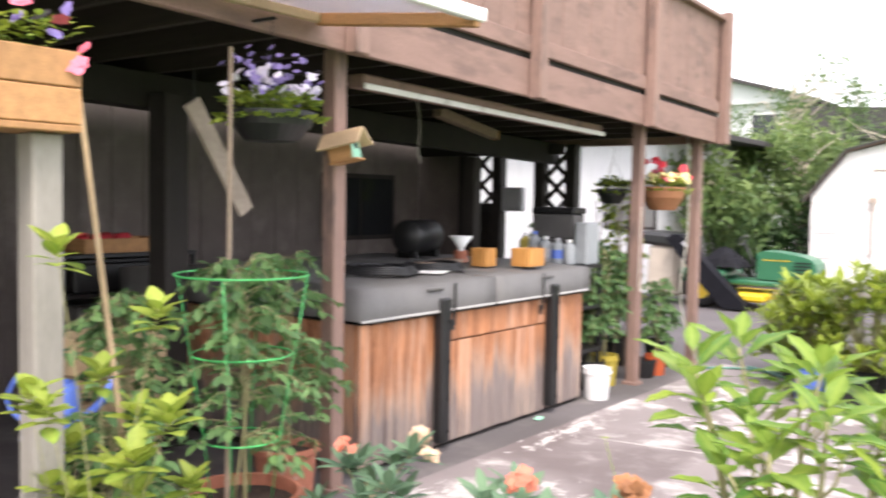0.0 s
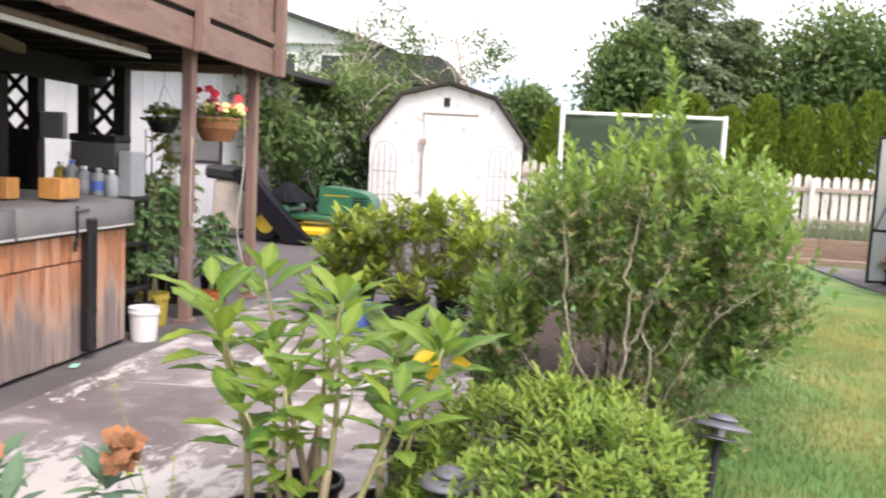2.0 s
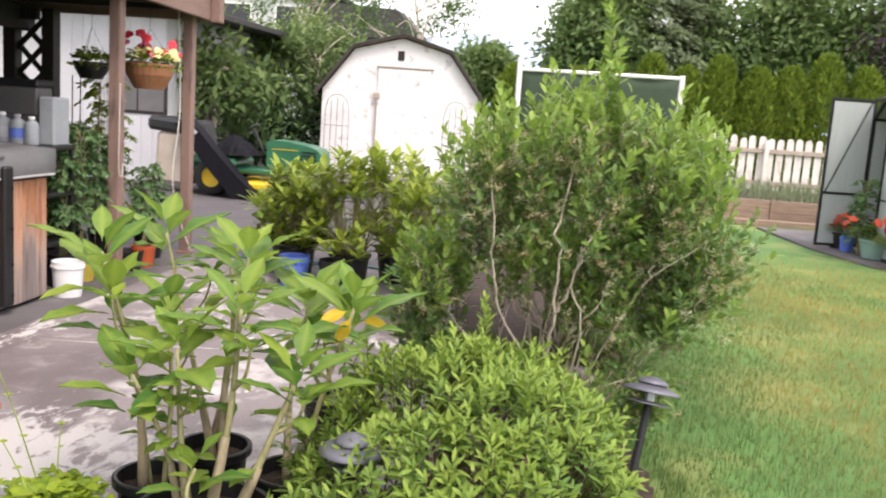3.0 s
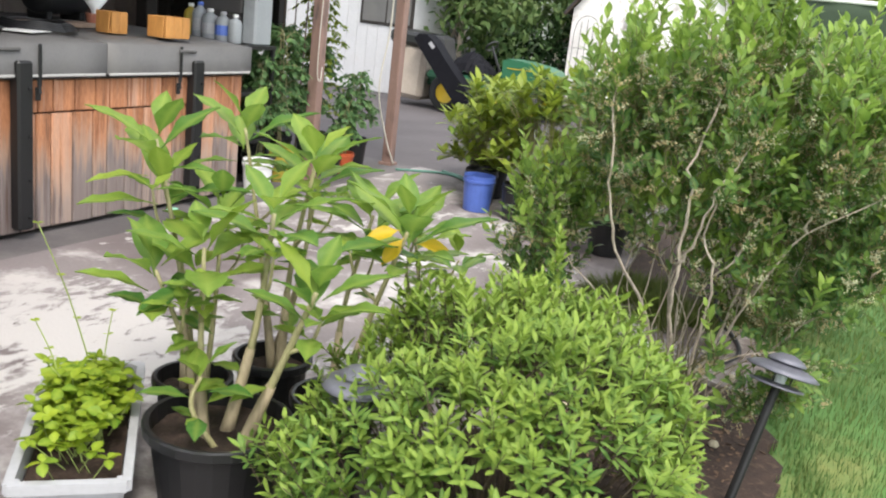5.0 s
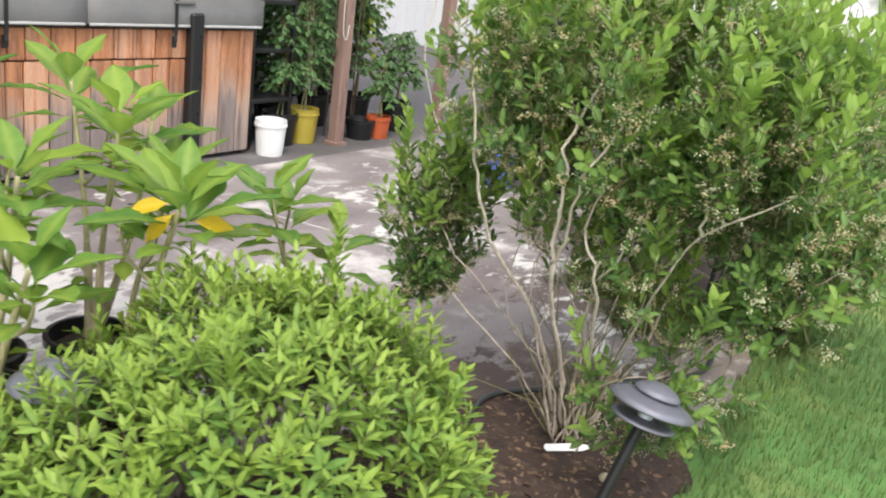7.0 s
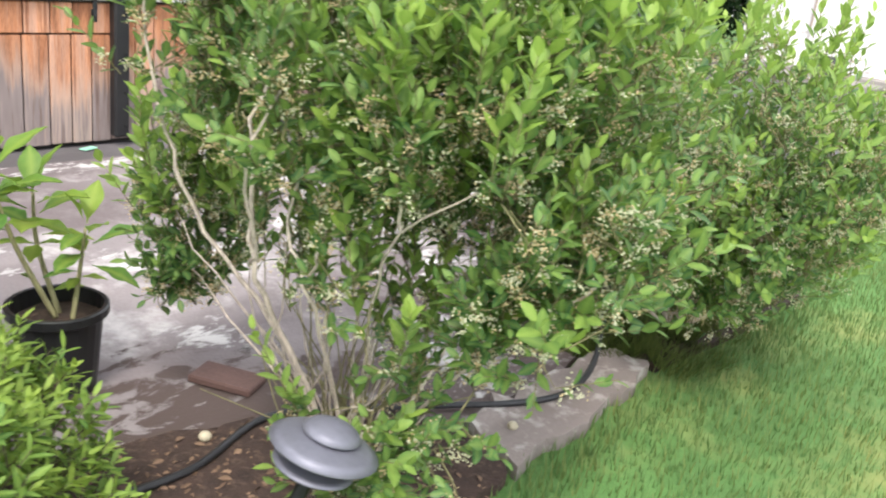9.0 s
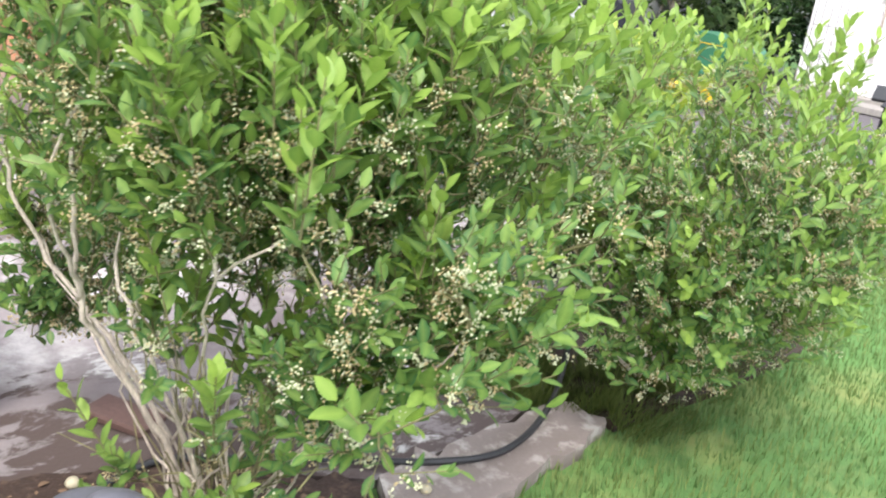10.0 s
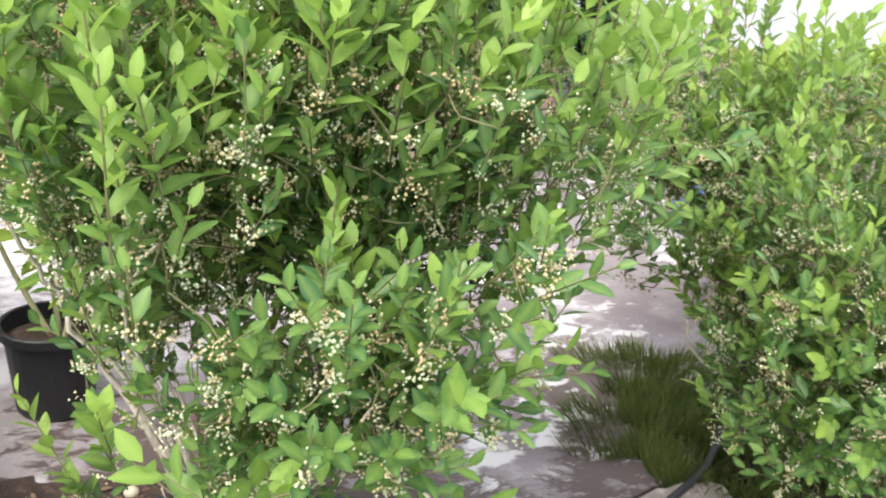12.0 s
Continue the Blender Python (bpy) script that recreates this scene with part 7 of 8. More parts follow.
# Soffit boards closing the deck from below, black as painted shade, and a dark valance.
soffit = thing("deck_soffit", (0, 0, 0), "boards and sheeting below the deck joists, coloured black as shade", "soffit", kind="structure")
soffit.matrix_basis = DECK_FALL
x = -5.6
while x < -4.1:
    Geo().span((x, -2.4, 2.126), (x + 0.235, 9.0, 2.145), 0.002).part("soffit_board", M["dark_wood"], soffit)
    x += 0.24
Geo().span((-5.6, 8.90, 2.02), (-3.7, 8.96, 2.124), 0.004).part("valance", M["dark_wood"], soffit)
# Two boardings added at the far end to block light and darken the lattice.
tagged(Geo().span((-5.73, 9.06, -0.01), (-5.13, 9.12, 2.12), 0.003).part("wall_end", M["interior"]), "boarding added to keep light out of the deck's far corner", "wall", kind="structure")
tagged(Geo().span((-5.12, 9.09, -0.01), (-4.60, 9.12, 1.50), 0.003).part("wall_end_low", M["dark_wood"]), "low dark boarding added behind a lattice panel to darken it", "wall", kind="structure")
# A cedar brace with a yellow end.
e = thing("timber", (-3.30, 6.25, 2.21), "dark timber with an orange sawn end under the deck", "timber")
Geo().box((0.08, 0.80, 0.075), (0.0, 0.375, -0.065), (-9, 0, 0), 0.004).part("beam", M["bed_wood"], e)
Geo().box((0.076, 0.012, 0.072), (0.0, 0.78, -0.129), (-9, 0, 0), 0.002).part("sawn_end", M["yellow_wood"], e)
e = thing("hanging_cable", (-3.20, 5.86, 1.30), "grey cable hanging from the deck joists", "cable")
Geo().tube(catmull([(0, 0, 0.95), (0.01, 0.02, 0.75), (-0.01, 0.03, 0.60), (0.03, 0.0, 0.50), (0.05, -0.03, 0.55)], 5), 0.008, seg=6).part("strand", M["grey_post"], e, smooth=True)
e = thing("grey_board", (-2.83, 3.93, 1.457), "weathered grey brace board hanging from the deck", "board")
Geo().box((0.025, 0.10, 0.66), (0.0, -0.17, 0.27), (32.7, 0, 0), 0.003).part("plank", M["rail_wood"], e)
Geo().tube([(0.0, -0.335, 0.53), (0.0, -0.335, 1.035)], 0.003, seg=5).part("wire", M["black_metal"], e)


def shelf_rack(at, w, d, levels, label, h):
    e = thing("shelf_rack", at, label, "shelf")
    for x in (0, w):
        for y in (0, d):
            Geo().box((0.03, 0.03, h), (x, y, h / 2), bev=0.003).part("upright", M["black_plastic"], e)
    for z in levels:
        Geo().span((-0.02, -0.02, z - 0.03), (w + 0.02, d + 0.02, z), 0.004).part("shelf_board", M["black_plastic"], e)
    return e


shelf_rack((-3.32, 6.98, 0), 0.86, 0.38, (0.35, 0.70, 1.03), "black plastic shelf rack behind the hot tub", 1.03)


def bottle(at, r, h, body, cap, label, bar=None):
    e = thing("bottle", at, label, "bottle", "bottles on the rack")
    Geo().lathe([(0, 0), (r * 0.95, 0), (r, 0.01), (r, h * 0.68), (r * 0.85, h * 0.78), (r * 0.35, h * 0.86), (r * 0.35, h * 0.9), (0, h * 0.9)], seg=16).part("body", M[body], e, smooth=True)
    Geo().lathe([(0, h * 0.9), (r * 0.42, h * 0.9), (r * 0.42, h), (0, h)], seg=12).part("cap", M[cap], e)
    if bar:
        Geo().lathe([(r * 1.012, h * 0.22), (r * 1.012, h * 0.55)], seg=16).part("label_band", M[bar], e)


bottle((-2.90, 7.06, 1.03), 0.055, 0.26, "shaded_white_plastic", "blue_plastic", "white plastic bottle with a blue cap on the black rack", "planter_grey")
bottle((-2.79, 7.04, 1.03), 0.06, 0.22, "shaded_white_plastic", "white_plastic", "white plastic bottle on the black rack", "planter_grey")
bottle((-2.68, 7.05, 1.03), 0.055, 0.21, "shaded_white_plastic", "planter_grey", "white plastic bottle with a blue label on the rack", "blue_plastic")
bottle((-2.58, 7.06, 1.03), 0.05, 0.20, "shaded_white_plastic", "white_plastic", "white plastic bottle on the black rack")
bottle((-3.02, 7.1, 1.03), 0.05, 0.24, "yellow_plastic", "white_plastic", "yellow plastic bottle on the black rack")
e = thing("storage_bin", (-2.51, 7.22, 1.03), "pale grey plastic bin on the rack", "bin")
Geo().box((0.12, 0.2, 0.34), (0, 0, 0.17), bev=0.012).part("body", M["shaded_white_plastic"], e)
e = thing("storage_bin", (-2.79, 7.25, 1.03), "stacked dark grey bins on the rack", "bin")
Geo().box((0.38, 0.2, 0.20), (0, 0.0, 0.30), bev=0.012).part("body", M["grey_bin"], e)
Geo().box((0.34, 0.2, 0.2), (0, 0.0, 0.10), bev=0.012).part("lower_bin", M["grey_bin"], e)
Geo().box((0.40, 0.22, 0.055), (0, 0.0, 0.4285), bev=0.012).part("lid", M["black_plastic"], e)
e = thing("meter_box", (-4.39, 9.05, 1.42), "grey metal box fixed beside a dark post", "box")
Geo().box((0.255, 0.09, 0.26), (0, 0, 0.13), bev=0.008).part("body", M["planter_grey"], e)
Geo().box((0.21, 0.012, 0.20), (0, -0.052, 0.15), bev=0.003).part("door", M["planter_grey"], e)


shelf_rack((-5.03, 3.95, 0), 0.36, 1.05, (0.25, 0.55, 0.85, 1.12), "black shelf rack against the shaded house wall", 1.12)
e = thing("wooden_tray", (-4.85, 4.45, 1.12), "shallow wooden tray of red apples on the rack", "tray")
Geo().span((-0.15, -0.32, 0), (0.15, 0.32, 0.012), 0.002).part("base", M["cedar_box"], e)
for sd in (-1, 1):
    Geo().span((sd * 0.145 - 0.008, -0.32, 0.013), (sd * 0.145 + 0.008, 0.32, 0.10), 0.003).part("side_board", M["cedar_box"], e)
    Geo().span((-0.135, sd * 0.312 - 0.008, 0.013), (0.135, sd * 0.312 + 0.008, 0.10), 0.003).part("end_board", M["cedar_box"], e)
for k in range(9):
    Geo().lathe([(0, 0.0), (0.03, 0.008), (0.042, 0.04), (0.03, 0.072), (0.008, 0.07), (0, 0.062)], (-0.08 + 0.08 * (k % 3), -0.2 + 0.1 * (k // 3) + 0.09 * (k % 2), 0.06), 12).part("apple", M["petal_red"], e, smooth=True)
for z, w, m in ((0.25, 0.9, "black_plastic"), (0.55, 0.8, "grey_bin"), (0.85, 0.85, "black_plastic")):
    e = thing("storage_bin", (-4.85, 4.48, z), "dark plastic bin on the shaded rack", "bin", "bins on the shaded rack")
    Geo().box((0.30, w, 0.20), (0, 0, 0.10), bev=0.012).part("body", M[m], e)
    Geo().box((0.32, w + 0.03, 0.025), (0, 0, 0.214), bev=0.006).part("lid", M["black_plastic"], e)
for k, (x, y, z) in enumerate(((-3.075, 3.20, -0.008), (-3.075, 3.20, 0.282), (-3.05, 3.23, 0.572))):
    e = thing("wooden_crate", (x, y, z), "pale slatted wooden crate under the deck", "crate", "stacked crates", rz=8 * k)
    for zz in (0.01, 0.105, 0.20):
        for sd in (-1, 1):
            Geo().span((sd * 0.18 - 0.006, -0.24, zz), (sd * 0.18 + 0.006, 0.24, zz + 0.075), 0.002).part("slat", M["bamboo"], e)
            Geo().span((-0.173, sd * 0.234 - 0.006, zz), (0.173, sd * 0.234 + 0.006, zz + 0.075), 0.002).part("slat", M["bamboo"], e)
    for sx in (-1, 1):
        for sy in (-1, 1):
            Geo().box((0.025, 0.025, 0.288), (sx * 0.16, sy * 0.214, 0.144), bev=0.002).part("corner", M["bamboo"], e)
    Geo().span((-0.16, -0.21, 0.0), (0.16, 0.21, 0.01), 0.0).part("base", M["bamboo"], e)
e = thing("watering_can", (-2.60, 2.70, -0.008), "blue plastic watering can on an upturned pot", "watering can")
Geo().lathe([(0, 0.5), (0.11, 0.5), (0.13, 0.02), (0.13, 0.0), (0, 0.0)], seg=20).part("upturned_pot", M["black_plastic"], e)
Geo().lathe([(0, 0.5), (0.115, 0.5), (0.125, 0.52), (0.11, 0.72), (0.09, 0.75), (0.08, 0.75), (0.08, 0.7), (0, 0.7)], seg=20).part("body", M["blue_plastic"], e, smooth=True)
Geo().tube([(0.09, 0.05, 0.56), (0.18, 0.12, 0.68), (0.22, 0.15, 0.78)], 0.02, 0.014, 8).part("spout", M["blue_plastic"], e, smooth=True)
Geo().tube(catmull([(-0.09, -0.05, 0.56), (-0.17, -0.1, 0.66), (-0.1, -0.06, 0.80), (0.02, 0.01, 0.76)], 4), 0.011, seg=7).part("handle", M["blue_plastic"], e, smooth=True)


# ---- things on the hot tub ----
LID = 1.062


def wood_block(at, size, label, rz=0):
    e = thing("wooden_planter", at, label, "planter", "wooden planters on the tub", rz=rz)
    sx, sy, sz = size
    n = max(2, round(sy / 0.07))
    for s in (-1, 1):
        for k in range(n):
            Geo().span((s * sx / 2 - 0.008, -sy / 2 + k * sy / n + 0.001, 0), (s * sx / 2 + 0.008, -sy / 2 + (k + 1) * sy / n - 0.001, sz), 0.003).part("slat", M["yellow_wood"], e)
    for s in (-1, 1):
        Geo().span((-sx / 2 + 0.01, s * sy / 2 - 0.008, 0), (sx / 2 - 0.01, s * sy / 2 + 0.008, sz), 0.003).part("end_board", M["yellow_wood"], e)
    Geo().span((-sx / 2 + 0.01, -sy / 2 + 0.01, 0.004), (sx / 2 - 0.01, sy / 2 - 0.01, sz * 0.8), 0).part("filling", M["soil"], e)


wood_block((-2.70, 6.02, LID), (0.12, 0.13, 0.13), "golden pine planter box on the tub cover")
wood_block((-2.50, 6.30, LID), (0.14, 0.22, 0.13), "long golden pine planter box on the tub cover")
e = thing("black_drum", (-3.60, 6.40, LID + 0.012), "round black cooking drum on the tub cover", "drum")
Geo().lathe([(0, -0.22), (0.12, -0.22), (0.135, -0.20), (0.135, 0.20), (0.12, 0.22), (0, 0.225)], (0, 0, 0.16), 26, (90, 0, 12)).part("drum", M["black_plastic"], e, smooth=True)
for y in (-0.14, 0.14):
    Geo().box((0.2, 0.04, 0.06), (0, y, 0.02), bev=0.005).part("cradle", M["black_metal"], e)
for k, (r, y) in enumerate(((0.26, 5.0), (0.21, 5.05), (0.23, 5.55))):
    e = thing("cable_coil", (-2.80, y, LID), "coiled dark cable lying on the tub cover", "cable", "cable coils")
    for j in range(4):
        rr = r - 0.012 * j
        Geo().tube([(rr * math.cos(6.2832 * q / 30), rr * 0.9 * math.sin(6.2832 * q / 30), 0.010 + 0.012 * j * 0.9 + 0.004 * math.sin(q)) for q in range(31)], 0.0075, seg=6, cap=False).part("loop", M["hose_black"], e, smooth=True)
e = thing("funnel", (-3.03, 6.20, LID), "white plastic funnel standing in a small red pot", "funnel")
Geo().lathe([(0, 0.0), (0.045, 0.0), (0.055, 0.09), (0.05, 0.09), (0.04, 0.06), (0, 0.06)], seg=16).part("small_pot", M["terracotta"], e)
Geo().lathe([(0.015, 0.06), (0.02, 0.12), (0.085, 0.2), (0.09, 0.2), (0.024, 0.11), (0.019, 0.06)], seg=18).part("cone", M["white_plastic"], e, smooth=True)
e = thing("plank", (-3.0, 5.9, LID), "weathered plank lying on the tub cover", "plank")
Geo().box((0.14, 0.75, 0.03), (0, 0, 0.016), (0, 0, 12), 0.003).part("board", M["bed_wood"], e)
e = thing("blue_chip", (-2.28, 6.14, 0.0), "small flat scrap of pale blue plastic on the patio", "scrap")
Geo().box((0.05, 0.10, 0.006), (0, 0, 0.003), (0, 0, 20), 0.002).part("scrap", M["mint"], e)
e = thing("paper_sheet", (-2.62, 5.32, LID), "white sheet lying on the tub cover", "paper")
Geo().box((0.18, 0.26, 0.004), (0, 0, 0.002), (0, 0, 25), 0.001).part("sheet", M["white_plastic"], e)


# ---- pots along the deck's edge ----
def bucket(at, r, h, material, label, name="bucket", rim=None):
    e = thing(name, at, label, name, "pots along the deck")
    Geo().lathe([(0, 0.0), (r * 0.82, 0.0), (r * 0.84, 0.01), (r * 0.97, h * 0.82), (r * 1.04, h * 0.82), (r * 1.04, h * 0.88), (r * 0.98, h * 0.88), (r, h), (r * 0.95, h), (r * 0.8, 0.04), (0, 0.03)], seg=24).part("body", M[material], e)
    if rim:
        Geo().tube(catmull([(r, 0, h * 0.9), (r * 0.9, -r * 0.6, h * 0.55), (0, -r * 1.12, h * 0.4), (-r * 0.9, -r * 0.6, h * 0.55), (-r, 0, h * 0.9)], 5), 0.0025, seg=5).part("handle", M["black_metal"], e)
    return e


bucket((-2.29, 7.03, -0.008), 0.11, 0.25, "white_plastic", "white plastic bucket beside the hot tub")
bucket((-2.52, 7.34, -0.008), 0.13, 0.24, "black_plastic", "black nursery pot with wispy growth", "pot")
bucket((-2.50, 7.56, -0.008), 0.12, 0.26, "yellow_plastic", "yellow plastic pot with a staked tomato", "pot")
bucket((-2.40, 8.12, -0.008), 0.12, 0.16, "black_plastic", "shallow black pot beside the deck post", "pot")
bucket((-2.36, 8.30, -0.008), 0.10, 0.18, "orange_plastic", "orange plastic pot beside the deck post", "pot")
bucket((-2.52, 8.72, -0.008), 0.13, 0.25, "black_plastic", "black nursery pot with a young plant", "pot")
bucket((-2.85, 8.55, -0.008), 0.14, 0.26, "black_plastic", "black nursery pot with a young plant", "pot")
bucket((-2.95, 8.15, -0.008), 0.14, 0.26, "black_plastic", "black nursery pot with a young plant", "pot")
bucket((-2.85, 7.60, -0.008), 0.14, 0.26, "black_plastic", "black nursery pot with a tomato", "pot")
bucket((-3.3, 8.0, -0.008), 0.15, 0.28, "black_plastic", "black nursery pot with a tomato", "pot")
for i, (x, y, hh, sp, n) in enumerate(((-2.50, 7.56, 0.95, 0.22, 60), (-2.85, 7.60, 1.0, 0.28, 70), (-2.52, 7.34, 0.75, 0.18, 40), (-2.52, 8.72, 0.62, 0.22, 40), (-2.85, 8.55, 0.85, 0.26, 60), (-2.95, 8.15, 0.95, 0.28, 70), (-2.36, 8.30, 0.42, 0.14, 22), (-3.3, 8.0, 1.2, 0.3, 80))):
    e = thing("tomato_plant", (x, y, 0.18), "leafy green tomato plant growing in a pot", "plant", "tomatoes along the deck")
    tomato(e, 0.02, hh, sp, int(n * 1.4), random.Random(100 + i), 0.054)
# Canes and a climbing plant between the posts.
for i, (x, y, h) in enumerate(((-2.62, 8.25, 1.45), (-2.72, 8.4, 1.5), (-2.58, 7.9, 1.5), (-2.8, 7.95, 1.55), (-2.95, 8.3, 1.6))):
    e = thing("plant_stake", (x, y, -0.008), "thin dark cane standing among the pots", "stake")
    Geo().tube([(0, 0, 0), (0.02 * (i % 3 - 1), 0.03, h)], 0.006, 0.005, 6).part("pole", M["bark_dark"], e)
e = thing("climbing_plant", (-2.90, 8.62, -0.008), "tall climbing plant with pale stems behind the posts", "plant")
rng = random.Random(91)
tomato(e, 0.05, 1.75, 0.30, 70, rng, 0.055, "rhodo_leaf")
e = thing("rope", (-2.33, 8.93, 0.0), "pale rope hanging from the deck between the posts", "rope")
Geo().tube(catmull([(0, -0.1, 2.16), (0.01, -0.06, 1.3), (-0.02, -0.12, 0.7), (0.02, 0.02, 0.25), (0.08, 0.1, 0.01)], 6), 0.007, seg=6).part("strand", M["cord"], e, smooth=True)
e = thing("rope", (-2.25, 7.70, 0.0), "thin pale cord looped on the deck post", "rope")
Geo().tube(catmull([(0.01, -0.05, 1.5), (0.02, -0.08, 1.1), (0.01, -0.06, 0.85), (0.02, -0.03, 0.80), (0.01, 0.0, 0.9)], 6), 0.004, seg=5).part("strand", M["cord"], e, smooth=True)


# ---- shrubs in pots by the driveway ----
def potted_shrub(at, r, h, n, spread, height, seed, leafm, size, label, shape=WHORL, leaves=9):
    rng = random.Random(seed)
    e = thing("potted_shrub", (*at, 0), label, "potted plant", "potted shrubs")
    pot_parts(e, r, h, M["black_plastic"])
    st = ring_stems(rng, n * 2, r, spread * 1.15, height * 0.92, 0.7) + ring_stems(rng, n, r, spread * 0.6, height, 0.35)
    rosette_plant(e, h, st, rng, M[leafm], shape, size, leaves, 0.005, "green_stem", 0.35, parts=False)


potted_shrub((-1.08, 8.50), 0.16, 0.28, 26, 0.38, 0.92, 81, "rhodo_leaf", 0.14, "leafy green shrub in a black nursery pot")
potted_shrub((-0.55, 8.22), 0.16, 0.28, 26, 0.40, 1.08, 82, "rhodo_leaf", 0.14, "leafy yellow-green shrub in a black nursery pot")
potted_shrub((-0.25, 8.6), 0.16, 0.28, 26, 0.40, 1.06, 83, "chartreuse_leaf", 0.14, "golden-leaved shrub in a black nursery pot")
potted_shrub((-1.3, 8.95), 0.16, 0.28, 22, 0.36, 0.78, 84, "rhodo_leaf", 0.14, "leafy green shrub in a black nursery pot")
potted_shrub((0.15, 8.0), 0.15, 0.26, 24, 0.38, 0.95, 85, "rhodo_leaf", 0.12, "leafy green shrub in a black nursery pot")
potted_shrub((0.22, 7.45), 0.14, 0.24, 16, 0.28, 0.62, 86, "tomato_leaf", 0.08, "small dark green shrub in a black nursery pot")
e = bucket((-0.925, 7.93, 0.0), 0.12, 0.27, "blue_plastic", "blue plastic pot standing on the patio", "pot")
bucket((-1.02, 8.19, 0.0), 0.13, 0.27, "black_plastic", "empty black nursery pot on the patio", "pot")
bucket((-0.58, 7.88, 0.0), 0.13, 0.27, "black_plastic", "black nursery pot on the patio", "pot")
e = thing("garden_hose", (-1.9, 8.7, 0.0), "green garden hose lying across the patio", "hose")
Geo().tube(catmull([(-0.2, 0.1, 0.012), (0.2, 0.35, 0.012), (0.6, 0.1, 0.012), (0.9, 0.2, 0.03), (1.2, 0.45, 0.012), (1.5, 0.3, 0.012)], 6), 0.011, seg=7).part("tube", M["hose_green"], e, smooth=True)
Geo().tube(catmull([(0.1, 0.45, 0.012), (0.5, 0.3, 0.012), (0.85, 0.38, 0.012), (1.3, 0.15, 0.012)], 6), 0.011, seg=7).part("tube", M["hose_green"], e, smooth=True)


# ---- drip hose, brick, moss by the berry bushes ----
e = thing("drip_hose", (0, 0, 0.0), "thin black drip hose curving over the edging", "hose")
Geo().tube(catmull([(0.86, 4.40, 0.02), (0.90, 4.76, 0.02), (0.80, 5.10, 0.02), (0.93, 5.36, 0.02), (1.08, 5.60, 0.02), (1.21, 5.76, 0.033), (1.28, 5.94, 0.035), (1.26, 6.12, 0.035), (1.18, 6.32, 0.035), (1.10, 6.47, 0.06), (1.07, 6.53, 0.2), (1.08, 6.58, 0.55)], 6), 0.011, seg=7).part("tube", M["hose_black"], e, smooth=True)
e = thing("brick", (0.53, 5.15, 0.0), "flat reddish-brown paving brick on the patio", "brick", rz=25)
Geo().box((0.22, 0.12, 0.028), (0, 0, 0.014), bev=0.006).part("block", M["brick"], e)
e = thing("plant_tag", (1.175, 5.02, 0.012), "white plant label lying on the soil", "plant label", rz=49)
Geo().extrude([(-0.085, 0.0), (-0.078, 0.013), (0.045, 0.014), (0.088, 0.0), (0.045, -0.014), (-0.078, -0.013)], 0.002, pose(0, 0, 0.010, -62)).part("label_blade", M["white_plastic"], e)
for j, (x, y, r) in enumerate(((1.30, 5.66, 0.018), (0.78, 4.9, 0.02), (1.0, 5.62, 0.016), (1.34, 4.95, 0.02))):
    e = thing("pebble", (x, y, 0.02 if j == 0 else 0.006), "small pale rounded pebble", "stone", "pebbles")
    Geo().lathe([(0, 0), (r * 0.8, 0.1 * r), (r, 0.6 * r), (r * 0.7, 1.1 * r), (0, 1.3 * r)], seg=10).part("stone", M["yellow_stone"], e, smooth=True)


def tuft(at, n, rx, ry, h, seed, label, material="moss_blade"):
    rng = np.random.default_rng(seed)
    e = thing("grass_tuft", (*at, 0), label, "grass", kind="stuff")
    a = rng.random(n) * 6.2832
    q = np.sqrt(rng.random(n)) * (1 + 0.3 * np.sin(3 * a + seed) + 0.2 * np.sin(7 * a))
    p = np.stack([rx * q * np.cos(a), ry * q * np.sin(a), np.zeros(n)], 1)
    d = np.stack([np.cos(a) * q * 0.8 + rng.normal(0, 0.3, n), np.sin(a) * q * 0.8 + rng.normal(0, 0.3, n), np.ones(n)], 1)
    u = np.stack([np.cos(a), np.sin(a), np.full(n, 0.3)], 1)
    v, t, rib = blade_shape()
    leaf_part("blades", (v * np.array([0.9, 1, 1]), t, rib), (p, d, u, h * (0.5 + 0.7 * rng.random(n)), np.clip(rng.normal(0.35, 0.2, n), 0, 1)), M[material], e)


tuft((0.90, 6.44), 3600, 0.28, 0.24, 0.085, 1, "fine mossy green grass tuft beside the bush")
tuft((1.20, 6.70), 3000, 0.26, 0.32, 0.075, 2, "fine mossy green grass tuft under the bush")
tuft((1.22, 7.30), 2600, 0.20, 0.36, 0.06, 4, "fine mossy green grass tuft under the bush")
tuft((0.60, 6.66), 2400, 0.26, 0.26, 0.09, 3, "fine mossy green grass tuft beside the bush")


